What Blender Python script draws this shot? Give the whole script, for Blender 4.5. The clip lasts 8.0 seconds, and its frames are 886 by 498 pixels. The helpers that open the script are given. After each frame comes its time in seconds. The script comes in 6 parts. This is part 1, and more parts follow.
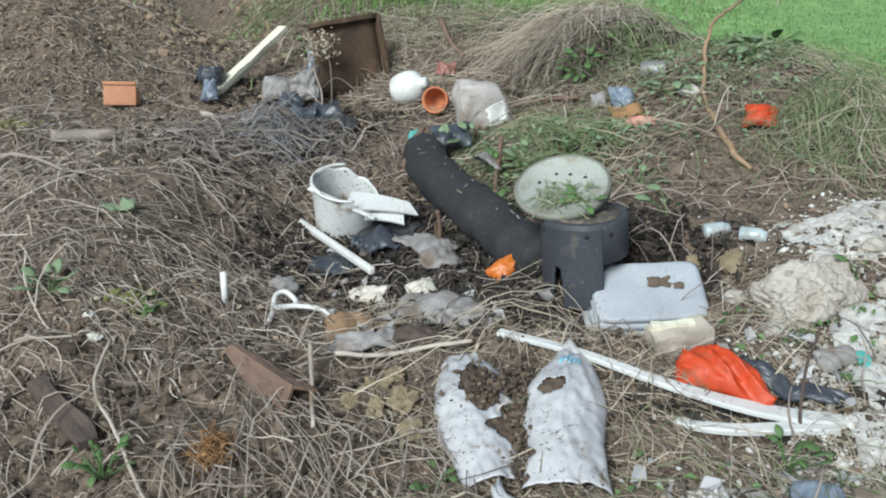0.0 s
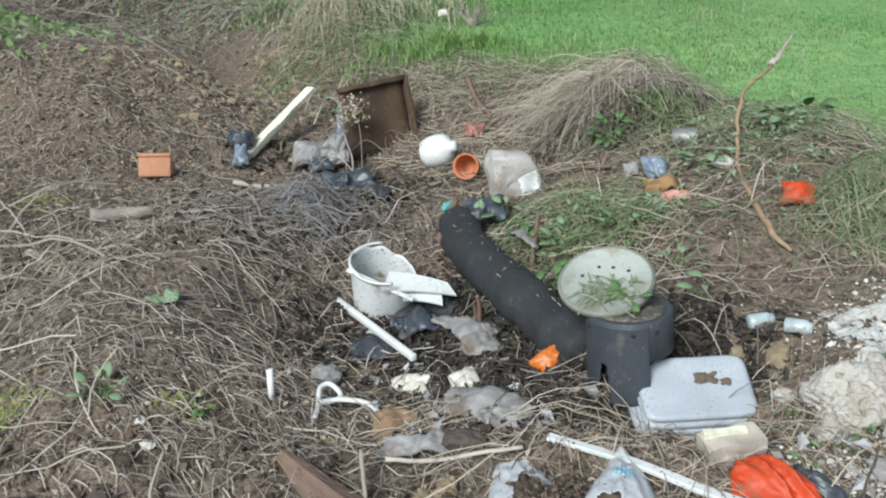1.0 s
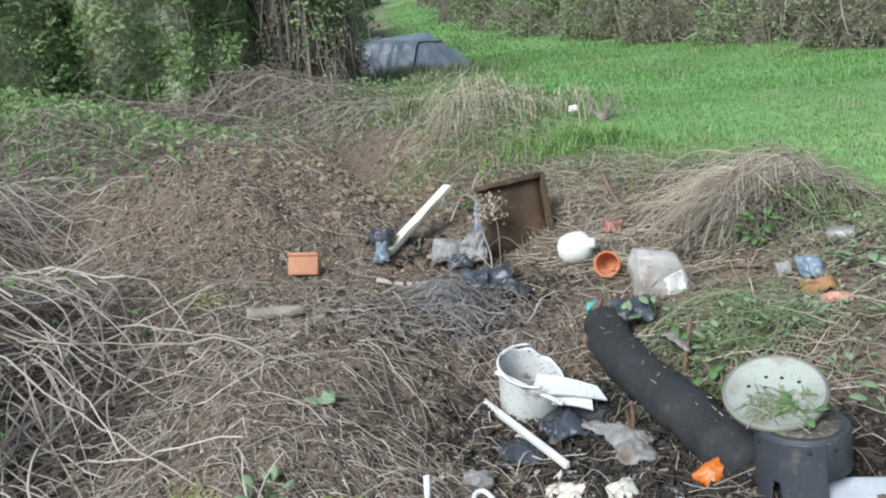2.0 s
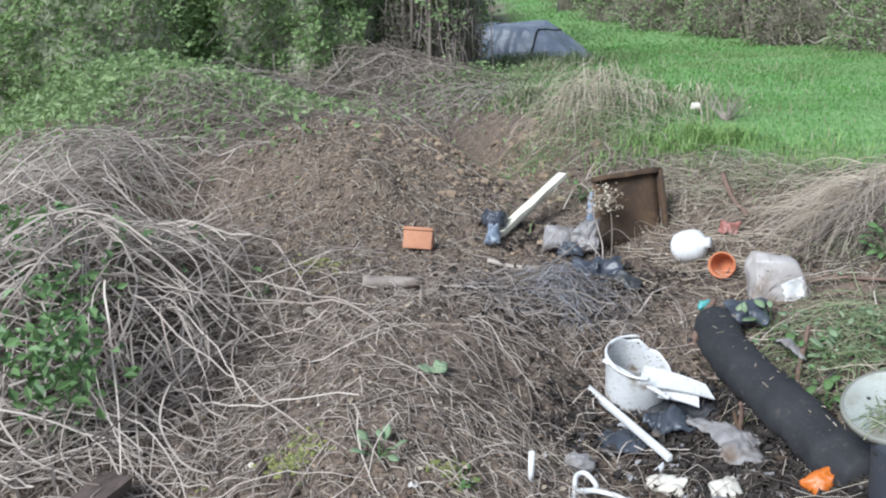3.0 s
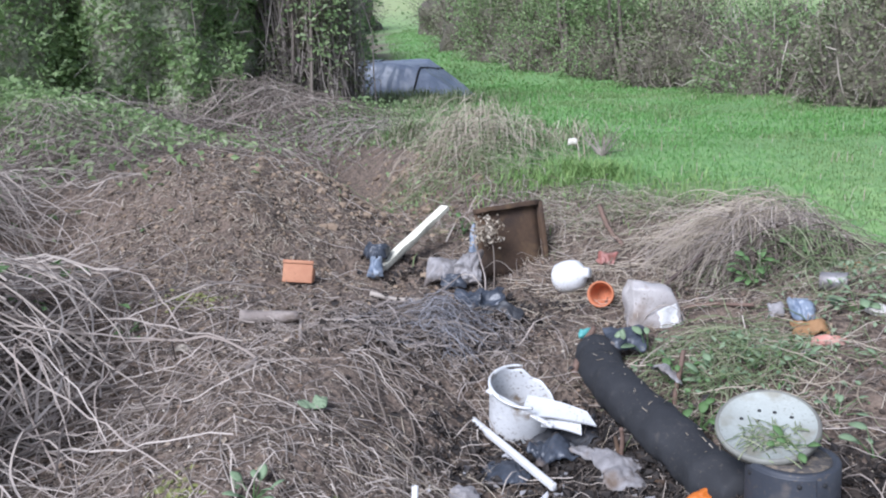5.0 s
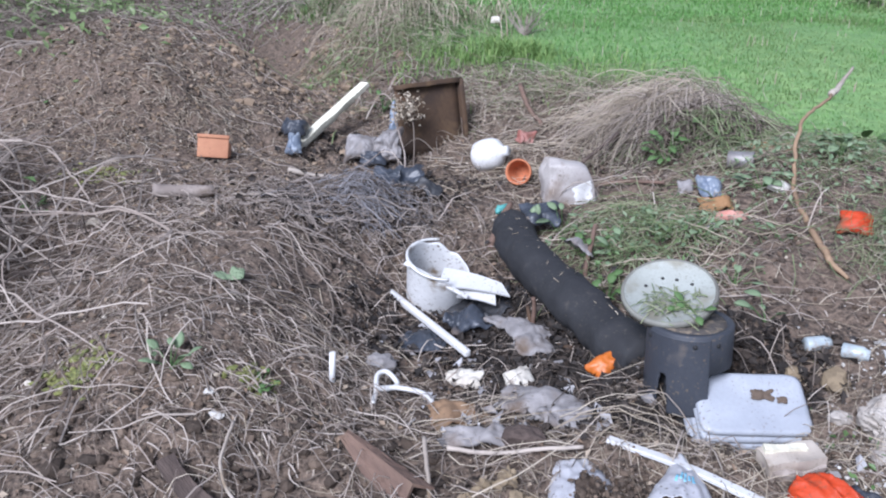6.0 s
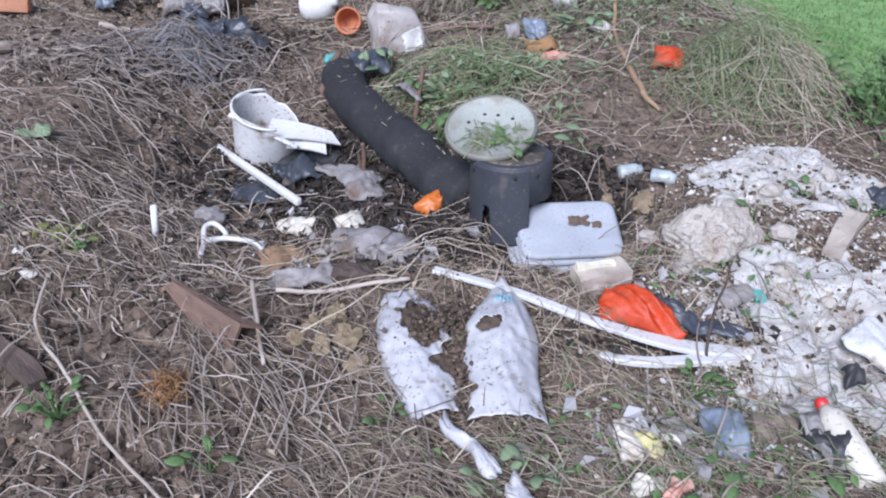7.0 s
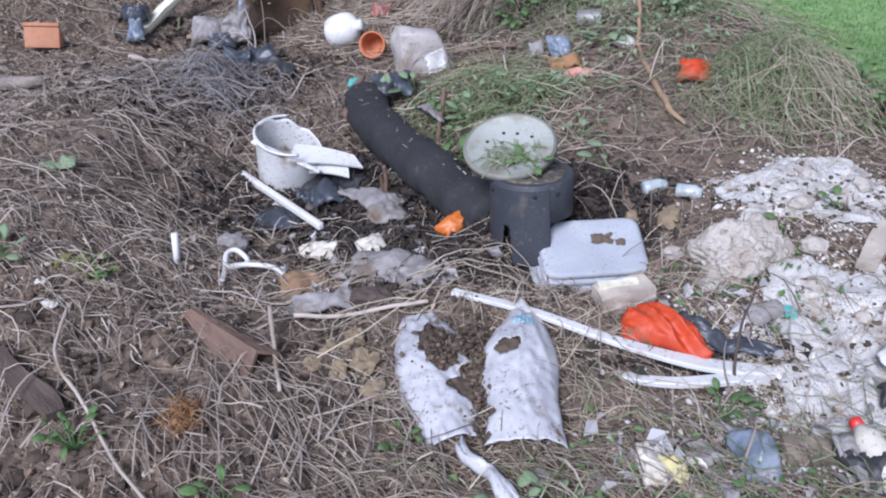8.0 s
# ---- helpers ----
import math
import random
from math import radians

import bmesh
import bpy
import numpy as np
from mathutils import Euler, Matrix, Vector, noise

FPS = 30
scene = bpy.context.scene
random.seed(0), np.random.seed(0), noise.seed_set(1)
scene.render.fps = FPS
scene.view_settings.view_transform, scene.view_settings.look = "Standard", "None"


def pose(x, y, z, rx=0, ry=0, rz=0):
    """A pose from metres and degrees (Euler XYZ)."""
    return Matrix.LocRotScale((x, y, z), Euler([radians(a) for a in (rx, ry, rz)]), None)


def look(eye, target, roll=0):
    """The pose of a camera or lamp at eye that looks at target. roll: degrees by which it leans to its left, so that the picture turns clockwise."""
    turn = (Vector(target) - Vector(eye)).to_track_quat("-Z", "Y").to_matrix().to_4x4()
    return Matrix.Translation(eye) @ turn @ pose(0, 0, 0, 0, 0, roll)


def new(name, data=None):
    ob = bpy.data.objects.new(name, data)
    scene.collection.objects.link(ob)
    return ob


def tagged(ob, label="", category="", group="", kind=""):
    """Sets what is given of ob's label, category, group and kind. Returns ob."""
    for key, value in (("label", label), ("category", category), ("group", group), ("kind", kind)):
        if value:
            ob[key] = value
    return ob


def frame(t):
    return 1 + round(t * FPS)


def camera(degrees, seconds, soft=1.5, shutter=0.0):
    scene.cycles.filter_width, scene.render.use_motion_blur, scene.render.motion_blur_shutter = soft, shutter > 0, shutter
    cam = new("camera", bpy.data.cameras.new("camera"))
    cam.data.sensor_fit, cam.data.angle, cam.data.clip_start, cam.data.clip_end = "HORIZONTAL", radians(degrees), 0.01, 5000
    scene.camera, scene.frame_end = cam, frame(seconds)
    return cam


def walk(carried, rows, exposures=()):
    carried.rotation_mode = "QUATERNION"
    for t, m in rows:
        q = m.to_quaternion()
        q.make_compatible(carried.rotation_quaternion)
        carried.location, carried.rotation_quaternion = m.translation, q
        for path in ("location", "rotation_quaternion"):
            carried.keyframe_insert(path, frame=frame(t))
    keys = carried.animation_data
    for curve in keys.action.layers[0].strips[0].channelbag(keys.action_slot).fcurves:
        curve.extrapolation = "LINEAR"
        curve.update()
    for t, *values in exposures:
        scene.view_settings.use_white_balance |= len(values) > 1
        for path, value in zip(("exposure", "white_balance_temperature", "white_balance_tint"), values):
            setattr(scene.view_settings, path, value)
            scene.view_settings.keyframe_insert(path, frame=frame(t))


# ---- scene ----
cam = camera(55.1, 8.0, soft=2.0, shutter=0.12)
PATH = [
    (0, (0.188, -0.052, 1.302), (0.052, 1.744, 0.433), -3.0),
    (0.5, (0.183, 0.002, 1.42), (0.049, 1.791, 0.535), -3.7),
    (1, (0.116, 0.019, 1.496), (-0.052, 1.831, 0.668), -4.2),
    (1.5, (0.041, 0.032, 1.529), (-0.337, 1.869, 0.836), -6.3),
    (2, (0.006, 0.014, 1.569), (-0.417, 1.867, 0.947), -6.9),
    (2.2, (0.013, -0.007, 1.577), (-0.45, 1.847, 0.988), -7.8),
    (3.3, (-0.086, -0.093, 1.573), (-0.788, 1.664, 0.924), -1.9),
    (3.5, (-0.092, -0.103, 1.561), (-0.737, 1.683, 0.932), 1.7),
    (4, (-0.078, -0.038, 1.588), (-0.58, 1.818, 1.036), -1.3),
    (4.2, (-0.076, -0.018, 1.593), (-0.574, 1.855, 1.101), -2.0),
    (5.3, (-0.048, -0.039, 1.52), (-0.365, 1.835, 0.896), -1.0),
    (5.5, (-0.045, -0.049, 1.522), (-0.327, 1.811, 0.845), 0.2),
    (6, (-0.037, -0.048, 1.497), (-0.229, 1.769, 0.683), 0.1),
    (6.5, (-0.009, -0.059, 1.466), (-0.031, 1.723, 0.558), 1.9),
    (7, (0.048, -0.082, 1.425), (0.196, 1.6, 0.352), 2.3),
    (7.5, (0.103, -0.081, 1.405), (0.244, 1.576, 0.293), 0.9),
    (8, (0.109, -0.061, 1.411), (0.157, 1.652, 0.38), -0.8),
]
walk(cam, [(t, look(eye, target, roll)) for t, eye, target, roll in PATH],
     exposures=[(0, 0.66, 6100, 0), (2.2, 0.92, 5950, 3), (4, 0.98, 5650, 12), (6, 0.88, 5600, 16), (8, 0.7, 5600, 18)])

# ---------- light: a bright overcast sky ----------
world = bpy.data.worlds.new("overcast_sky")
scene.world = world
world.use_nodes = True
wn = world.node_tree
sky = wn.nodes.new("ShaderNodeTexSky")
sky.sky_type, sky.sun_disc = "NISHITA", False
sky.sun_elevation, sky.sun_rotation = radians(43), radians(-157)
sky.air_density, sky.dust_density, sky.ozone_density = 1.0, 0.8, 1.0
soft_sky = wn.nodes.new("ShaderNodeHueSaturation")
soft_sky.inputs["Saturation"].default_value = 0.45
wn.links.new(sky.outputs[0], soft_sky.inputs["Color"])
wn.links.new(soft_sky.outputs[0], wn.nodes["Background"].inputs[0])
wn.nodes["Background"].inputs[1].default_value = 0.088
sun = new("sun", bpy.data.lights.new("sun", "SUN"))
sun.data.energy, sun.data.angle, sun.data.color = 3.1, radians(26), (1.0, 0.98, 0.96)
sun.matrix_world = look((-3, -7, 7), (0, 0, 0))


# ---------- materials ----------
def ramp_mix(nt, fac, a, b):
    m = nt.nodes.new("ShaderNodeMix")
    m.data_type = "RGBA"
    for sock, v in ((m.inputs[0], fac), (m.inputs[6], a), (m.inputs[7], b)):
        if isinstance(v, bpy.types.NodeSocket):
            nt.links.new(v, sock)
        else:
            sock.default_value = (*v, 1) if isinstance(v, tuple) else v
    return m.outputs[2]


def noise_fac(nt, scale, lo=0.35, hi=0.65, detail=5.0, shift=0.0, stretch=(1, 1, 1)):
    co = nt.nodes.new("ShaderNodeTexCoord")
    mp = nt.nodes.new("ShaderNodeMapping")
    mp.inputs["Location"].default_value = (shift, shift * 0.7, shift * 1.3)
    mp.inputs["Scale"].default_value = stretch
    nt.links.new(co.outputs["Object"], mp.inputs[0])
    n = nt.nodes.new("ShaderNodeTexNoise")
    n.inputs["Scale"].default_value, n.inputs["Detail"].default_value = scale, detail
    nt.links.new(mp.outputs[0], n.inputs["Vector"])
    r = nt.nodes.new("ShaderNodeMapRange")
    r.inputs[1].default_value, r.inputs[2].default_value = lo, hi
    nt.links.new(n.outputs[0], r.inputs[0])
    return r.outputs[0], n.outputs[0]


def material(name, base, second, rough=0.8, scale=12.0, grain=90.0, dirt=None, dirt_at=(0.55, 0.68), dirt_scale=9.0, bump=0.3, reach=0.004,
             metal=0.0, island=None, thin=0.0, stretch=(1, 1, 1), shift=0.0):
    """A surface: two colours mixed at a coarse scale, grain at a fine one, dirt in patches, and relief."""
    m = bpy.data.materials.new(name)
    m.use_nodes = True
    nt = m.node_tree
    p = nt.nodes["Principled BSDF"]
    coarse, _ = noise_fac(nt, scale, shift=shift, stretch=stretch)
    fine, raw = noise_fac(nt, grain, 0.25, 0.75, 3.0, shift + 3, stretch)
    colour = ramp_mix(nt, coarse, base, second)
    dark = tuple(c * 0.72 for c in base)
    half = nt.nodes.new("ShaderNodeMath")
    half.operation = "MULTIPLY"
    half.inputs[1].default_value = 0.45
    nt.links.new(fine, half.inputs[0])
    colour = ramp_mix(nt, half.outputs[0], colour, dark)
    if island:
        geo = nt.nodes.new("ShaderNodeNewGeometry")
        ramp = nt.nodes.new("ShaderNodeValToRGB")
        el = ramp.color_ramp.elements
        while len(el) < len(island):
            el.new(0.5)
        for k, c in enumerate(island):
            el[k].position, el[k].color = k / (len(island) - 1), (*c, 1)
        nt.links.new(geo.outputs["Random Per Island"], ramp.inputs[0])
        colour = ramp_mix(nt, 0.8, colour, ramp.outputs[0])
    if dirt:
        fac, _ = noise_fac(nt, dirt_scale, *dirt_at, detail=7.0, shift=shift + 11)
        colour = ramp_mix(nt, fac, colour, dirt)
        speck, _ = noise_fac(nt, 120, 0.6, 0.68, 3.0, shift + 23)
        cloud, _ = noise_fac(nt, 11, 0.4, 0.62, 4.0, shift + 31)
        both = nt.nodes.new("ShaderNodeMath")
        both.operation = "MULTIPLY"
        nt.links.new(speck, both.inputs[0])
        nt.links.new(cloud, both.inputs[1])
        colour = ramp_mix(nt, both.outputs[0], colour, tuple(0.6 * c for c in dirt))
        rr = nt.nodes.new("ShaderNodeMapRange")
        rr.inputs[3].default_value, rr.inputs[4].default_value = rough, 0.95
        nt.links.new(fac, rr.inputs[0])
        nt.links.new(rr.outputs[0], p.inputs["Roughness"])
    else:
        p.inputs["Roughness"].default_value = rough
    nt.links.new(colour, p.inputs["Base Color"])
    p.inputs["Metallic"].default_value = metal
    if bump:
        b = nt.nodes.new("ShaderNodeBump")
        b.inputs["Strength"].default_value, b.inputs["Distance"].default_value = bump, reach
        nt.links.new(raw, b.inputs["Height"])
        nt.links.new(b.outputs[0], p.inputs["Normal"])
    if thin:
        t = nt.nodes.new("ShaderNodeBsdfTranslucent")
        mix = nt.nodes.new("ShaderNodeMixShader")
        mix.inputs[0].default_value = thin
        nt.links.new(colour, t.inputs[0])
        nt.links.new(p.outputs[0], mix.inputs[1])
        nt.links.new(t.outputs[0], mix.inputs[2])
        nt.links.new(mix.outputs[0], nt.nodes["Material Output"].inputs[0])
    return m


SOIL = (0.085, 0.058, 0.038)
M = {}
M["twig"] = material("dead_stems", (0.28, 0.235, 0.19), (0.2, 0.165, 0.13), island=[(0.05, 0.038, 0.031), (0.09, 0.07, 0.057), (0.15, 0.119, 0.098), (0.23, 0.187, 0.155), (0.33, 0.282, 0.24), (0.43, 0.38, 0.33)], grain=60)
M["cane"] = material("bramble_canes", (0.32, 0.27, 0.22), (0.22, 0.18, 0.15), island=[(0.12, 0.093, 0.078), (0.32, 0.27, 0.228), (0.48, 0.42, 0.365), (0.24, 0.192, 0.162), (0.4, 0.35, 0.305), (0.17, 0.135, 0.115)], grain=50)
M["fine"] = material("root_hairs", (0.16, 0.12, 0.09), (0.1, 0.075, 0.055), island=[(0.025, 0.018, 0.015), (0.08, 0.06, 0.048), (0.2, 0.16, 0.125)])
M["straw"] = material("dry_grass", (0.42, 0.34, 0.22), (0.3, 0.24, 0.15), island=[(0.17, 0.135, 0.1), (0.34, 0.29, 0.225), (0.45, 0.4, 0.33), (0.24, 0.195, 0.145)])
M["grass"] = material("meadow_grass", (0.1, 0.23, 0.035), (0.07, 0.18, 0.03), island=[(0.12, 0.25, 0.082), (0.165, 0.34, 0.1), (0.22, 0.42, 0.13), (0.17, 0.34, 0.105), (0.28, 0.37, 0.16)], thin=0.42, rough=0.6)
M["limegrass"] = material("fresh_grass", (0.2, 0.38, 0.07), (0.15, 0.3, 0.06), island=[(0.15, 0.26, 0.09), (0.23, 0.35, 0.115), (0.31, 0.39, 0.15)], thin=0.3, rough=0.6)
M["dullgrass"] = material("dull_grass", (0.16, 0.27, 0.08), (0.12, 0.22, 0.06), island=[(0.11, 0.2, 0.07), (0.17, 0.29, 0.095), (0.25, 0.33, 0.135), (0.145, 0.26, 0.085)], thin=0.4, rough=0.6)
M["container"] = material("pale_container", (0.42, 0.39, 0.37), (0.33, 0.3, 0.285), rough=0.5, scale=9, dirt=(0.2, 0.16, 0.13), dirt_at=(0.55, 0.7))
M["weedgrass"] = material("pulled_green_stems", (0.16, 0.23, 0.07), (0.12, 0.18, 0.05), island=[(0.09, 0.125, 0.06), (0.19, 0.24, 0.115), (0.33, 0.33, 0.215), (0.14, 0.18, 0.085)], thin=0.2)
M["leaf"] = material("weed_leaves", (0.09, 0.2, 0.045), (0.06, 0.14, 0.035), rough=0.5, thin=0.3, island=[(0.08, 0.14, 0.055), (0.13, 0.22, 0.08), (0.19, 0.29, 0.12)])
M["leafpale"] = material("wilted_leaves", (0.2, 0.27, 0.15), (0.14, 0.22, 0.11), rough=0.6, thin=0.25, island=[(0.12, 0.19, 0.1), (0.22, 0.3, 0.17), (0.3, 0.36, 0.24)])
M["hedgeleaf"] = material("hedge_leaves", (0.12, 0.2, 0.06), (0.09, 0.15, 0.045), rough=0.55, thin=0.55, island=[(0.17, 0.24, 0.115), (0.26, 0.37, 0.16), (0.34, 0.47, 0.21), (0.44, 0.54, 0.28), (0.25, 0.33, 0.165)])
M["drybush"] = material("bare_hedge_twigs", (0.2, 0.17, 0.15), (0.14, 0.12, 0.1), island=[(0.1, 0.083, 0.07), (0.24, 0.2, 0.175), (0.38, 0.33, 0.29)])
M["hedgedry"] = material("sparse_hedge_leaves", (0.12, 0.14, 0.06), (0.1, 0.1, 0.05), thin=0.2, island=[(0.11, 0.11, 0.07), (0.16, 0.2, 0.09), (0.24, 0.25, 0.155), (0.18, 0.15, 0.115)])
# solid bush cores, coloured in place of the shaded, tangled inside
M["core"] = material("thicket_shade", (0.27, 0.31, 0.19), (0.28, 0.26, 0.2), scale=3, grain=14, bump=1.0, reach=0.1)
M["dryheart"] = material("dry_hedge_core", (0.1, 0.085, 0.065), (0.14, 0.13, 0.085), scale=3, grain=14, bump=1.0, reach=0.1)
M["bark"] = material("hedge_bark", (0.13, 0.105, 0.085), (0.2, 0.17, 0.14), scale=6, grain=40, stretch=(1, 1, 0.2), bump=0.6)
M["clod"] = material("soil_clods", (0.14, 0.095, 0.06), SOIL, island=[(0.014, 0.011, 0.009), (0.042, 0.03, 0.022), (0.085, 0.061, 0.044), (0.15, 0.11, 0.08)], bump=0.6)
M["moundclod"] = material("ochre_soil_clods", (0.2, 0.14, 0.085), (0.14, 0.095, 0.06), island=[(0.09, 0.062, 0.043), (0.16, 0.115, 0.078), (0.23, 0.168, 0.113), (0.29, 0.22, 0.15)], bump=0.8)
M["pebble"] = material("pale_pebbles", (0.42, 0.36, 0.28), (0.3, 0.25, 0.19), island=[(0.25, 0.2, 0.15), (0.42, 0.36, 0.28), (0.55, 0.5, 0.43)])
M["crumb"] = material("plaster_crumbs", (0.6, 0.58, 0.54), (0.5, 0.47, 0.42), island=[(0.22, 0.18, 0.15), (0.38, 0.35, 0.31), (0.5, 0.48, 0.45), (0.6, 0.585, 0.56)], bump=0.4)
M["rock"] = material("pale_limestone", (0.42, 0.385, 0.345), (0.33, 0.295, 0.26), scale=7, grain=60, dirt=(0.22, 0.17, 0.12), dirt_at=(0.5, 0.75), bump=0.9, reach=0.012)
M["yellowrock"] = material("ochre_stone", (0.24, 0.185, 0.115), (0.15, 0.112, 0.072), scale=14, grain=70, bump=0.8, reach=0.006)
M["white"] = material("dirty_white_plastic", (0.59, 0.59, 0.585), (0.5, 0.5, 0.495), rough=0.45, scale=8, dirt=(0.2, 0.15, 0.1), dirt_at=(0.6, 0.7), dirt_scale=14, bump=0.15)
M["whiteclean"] = material("white_plastic", (0.68, 0.675, 0.66), (0.6, 0.595, 0.58), rough=0.4, dirt=(0.35, 0.28, 0.2), dirt_at=(0.64, 0.74), bump=0.1)
M["cream"] = material("cream_painted_wood", (0.72, 0.69, 0.56), (0.6, 0.57, 0.45), rough=0.7, stretch=(6, 1, 1), dirt=(0.25, 0.2, 0.13), dirt_at=(0.6, 0.75))
M["bag"] = material("white_sack_plastic", (0.55, 0.55, 0.57), (0.44, 0.44, 0.47), rough=0.42, scale=10, grain=35, dirt=(0.16, 0.12, 0.085), dirt_at=(0.64, 0.7), dirt_scale=13, bump=0.5, reach=0.006, thin=0.15)
M["bagprint"] = material("blue_print", (0.12, 0.42, 0.6), (0.3, 0.55, 0.68), rough=0.45, scale=30)
M["film"] = material("grey_plastic_film", (0.36, 0.34, 0.335), (0.22, 0.205, 0.2), rough=0.55, scale=14, dirt=(0.16, 0.12, 0.09), dirt_at=(0.5, 0.66), bump=0.5, thin=0.2)
M["blueblack"] = material("blue_black_film", (0.028, 0.033, 0.043), (0.07, 0.08, 0.1), rough=0.4, scale=10, dirt=(0.12, 0.09, 0.07), dirt_at=(0.58, 0.7))
M["bluefilm"] = material("pale_blue_film", (0.15, 0.19, 0.26), (0.32, 0.36, 0.41), rough=0.35, scale=16, dirt=(0.2, 0.16, 0.12), thin=0.2)
M["black"] = material("black_rubber", (0.022, 0.023, 0.026), (0.04, 0.041, 0.045), rough=0.55, scale=9, dirt=(0.1, 0.078, 0.058), dirt_at=(0.62, 0.78), dirt_scale=16, bump=0.35)
M["pipe"] = material("dark_pipe_plastic", (0.014, 0.0145, 0.017), (0.024, 0.025, 0.028), rough=0.8, scale=6, grain=45, dirt=(0.09, 0.078, 0.068), dirt_at=(0.64, 0.85), dirt_scale=18, bump=0.4)
M["grey"] = material("dark_grey_plastic", (0.033, 0.037, 0.047), (0.044, 0.049, 0.06), rough=0.6, scale=7, dirt=(0.16, 0.13, 0.1), dirt_at=(0.6, 0.8), bump=0.15)
M["lid"] = material("weathered_lid", (0.34, 0.36, 0.33), (0.27, 0.28, 0.25), rough=0.6, scale=9, dirt=(0.17, 0.15, 0.1), dirt_at=(0.52, 0.7), dirt_scale=10)
M["lidrim"] = material("lid_rim", (0.2, 0.2, 0.17), (0.12, 0.115, 0.1), rough=0.7)
M["tray"] = material("pale_blue_white_plastic", (0.39, 0.41, 0.445), (0.31, 0.33, 0.37), rough=0.4, scale=6, dirt=(0.3, 0.25, 0.2), dirt_at=(0.66, 0.8), dirt_scale=14, bump=0.2)
M["red"] = material("orange_red_film", (0.56, 0.06, 0.012), (0.42, 0.045, 0.012), rough=0.55, scale=9, dirt=(0.16, 0.085, 0.045), dirt_at=(0.54, 0.64), dirt_scale=14, bump=0.35, thin=0.15)
M["orange"] = material("orange_plastic", (0.5, 0.135, 0.016), (0.36, 0.095, 0.015), rough=0.45, dirt=(0.2, 0.12, 0.07))
M["clay"] = material("terracotta", (0.5, 0.17, 0.075), (0.42, 0.15, 0.07), rough=0.8, scale=15, dirt=(0.28, 0.18, 0.11), bump=0.4)
M["palebrick"] = material("orange_clay_block", (0.44, 0.215, 0.12), (0.34, 0.15, 0.085), rough=0.85, dirt=(0.2, 0.13, 0.08), dirt_at=(0.55, 0.7))
M["brownwood"] = material("reddish_wood", (0.17, 0.108, 0.08), (0.11, 0.07, 0.053), rough=0.8, scale=8, grain=40, stretch=(1, 6, 6), dirt=(0.16, 0.11, 0.075), dirt_at=(0.55, 0.75), bump=0.5)
M["oldwood"] = material("dark_rotten_wood", (0.06, 0.043, 0.036), (0.11, 0.08, 0.066), rough=0.9, scale=8, grain=40, stretch=(1, 7, 7), bump=0.7)
M["palewood"] = material("pale_weathered_wood", (0.43, 0.38, 0.325), (0.28, 0.235, 0.195), rough=0.85, scale=6, grain=40, dirt=(0.2, 0.15, 0.1), bump=0.5)
M["logwood"] = material("dark_log_bark", (0.22, 0.18, 0.155), (0.34, 0.295, 0.26), rough=0.9, scale=10, grain=50, dirt=(0.1, 0.075, 0.055), bump=0.7)
M["peeled"] = material("peeled_orange_root", (0.32, 0.215, 0.13), (0.19, 0.125, 0.08), rough=0.7, scale=9, grain=30, stretch=(1, 1, 0.3), bump=0.4)
M["rust"] = material("rusted_steel", (0.04, 0.025, 0.017), (0.1, 0.058, 0.03), rough=0.85, scale=5, grain=50, dirt=(0.13, 0.082, 0.042), dirt_at=(0.52, 0.72), dirt_scale=9, bump=0.6)
M["tin"] = material("dull_tin", (0.3, 0.29, 0.29), (0.2, 0.18, 0.17), rough=0.5, metal=0.5, dirt=(0.16, 0.11, 0.08))
M["jar"] = material("cloudy_jar", (0.45, 0.5, 0.52), (0.28, 0.33, 0.35), rough=0.3, dirt=(0.25, 0.2, 0.15), dirt_at=(0.52, 0.65), dirt_scale=20)
M["paper"] = material("torn_paper", (0.6, 0.57, 0.5), (0.48, 0.43, 0.36), rough=0.9, dirt=(0.2, 0.14, 0.1), dirt_scale=14)
M["yellow"] = material("yellowed_paper", (0.55, 0.5, 0.24), (0.42, 0.37, 0.2), rough=0.85)
M["brownpaper"] = material("brown_cardboard", (0.24, 0.15, 0.085), (0.18, 0.115, 0.07), rough=0.9, dirt=(0.12, 0.085, 0.055), bump=0.4)
M["pink"] = material("pink_wrapper", (0.5, 0.2, 0.15), (0.55, 0.42, 0.35), rough=0.6, dirt=(0.2, 0.12, 0.08))
M["dullred"] = material("dull_red_plastic", (0.26, 0.09, 0.07), (0.34, 0.2, 0.17), rough=0.6, dirt=(0.1, 0.07, 0.05), dirt_scale=20)
M["teal"] = material("teal_plastic", (0.08, 0.3, 0.28), (0.14, 0.36, 0.34), rough=0.5)
# paler second colour stands in for sky reflected on the tarpaulin
M["tarp"] = material("blue_tarpaulin", (0.17, 0.2, 0.265), (0.27, 0.3, 0.36), rough=0.32, scale=4, grain=20, bump=0.4, reach=0.02)
M["strap"] = material("black_strap", (0.015, 0.015, 0.017), (0.03, 0.03, 0.03))
M["plaster"] = material("plaster_powder", (0.5, 0.49, 0.475), (0.39, 0.38, 0.36), rough=0.95, scale=18, grain=160, dirt=(0.3, 0.265, 0.23), dirt_at=(0.52, 0.72), dirt_scale=16, bump=0.9, reach=0.006)
M["greystem"] = material("blue_grey_stems", (0.2, 0.2, 0.22), (0.13, 0.13, 0.145), island=[(0.08, 0.072, 0.07), (0.18, 0.172, 0.175), (0.3, 0.295, 0.31), (0.13, 0.12, 0.115)])
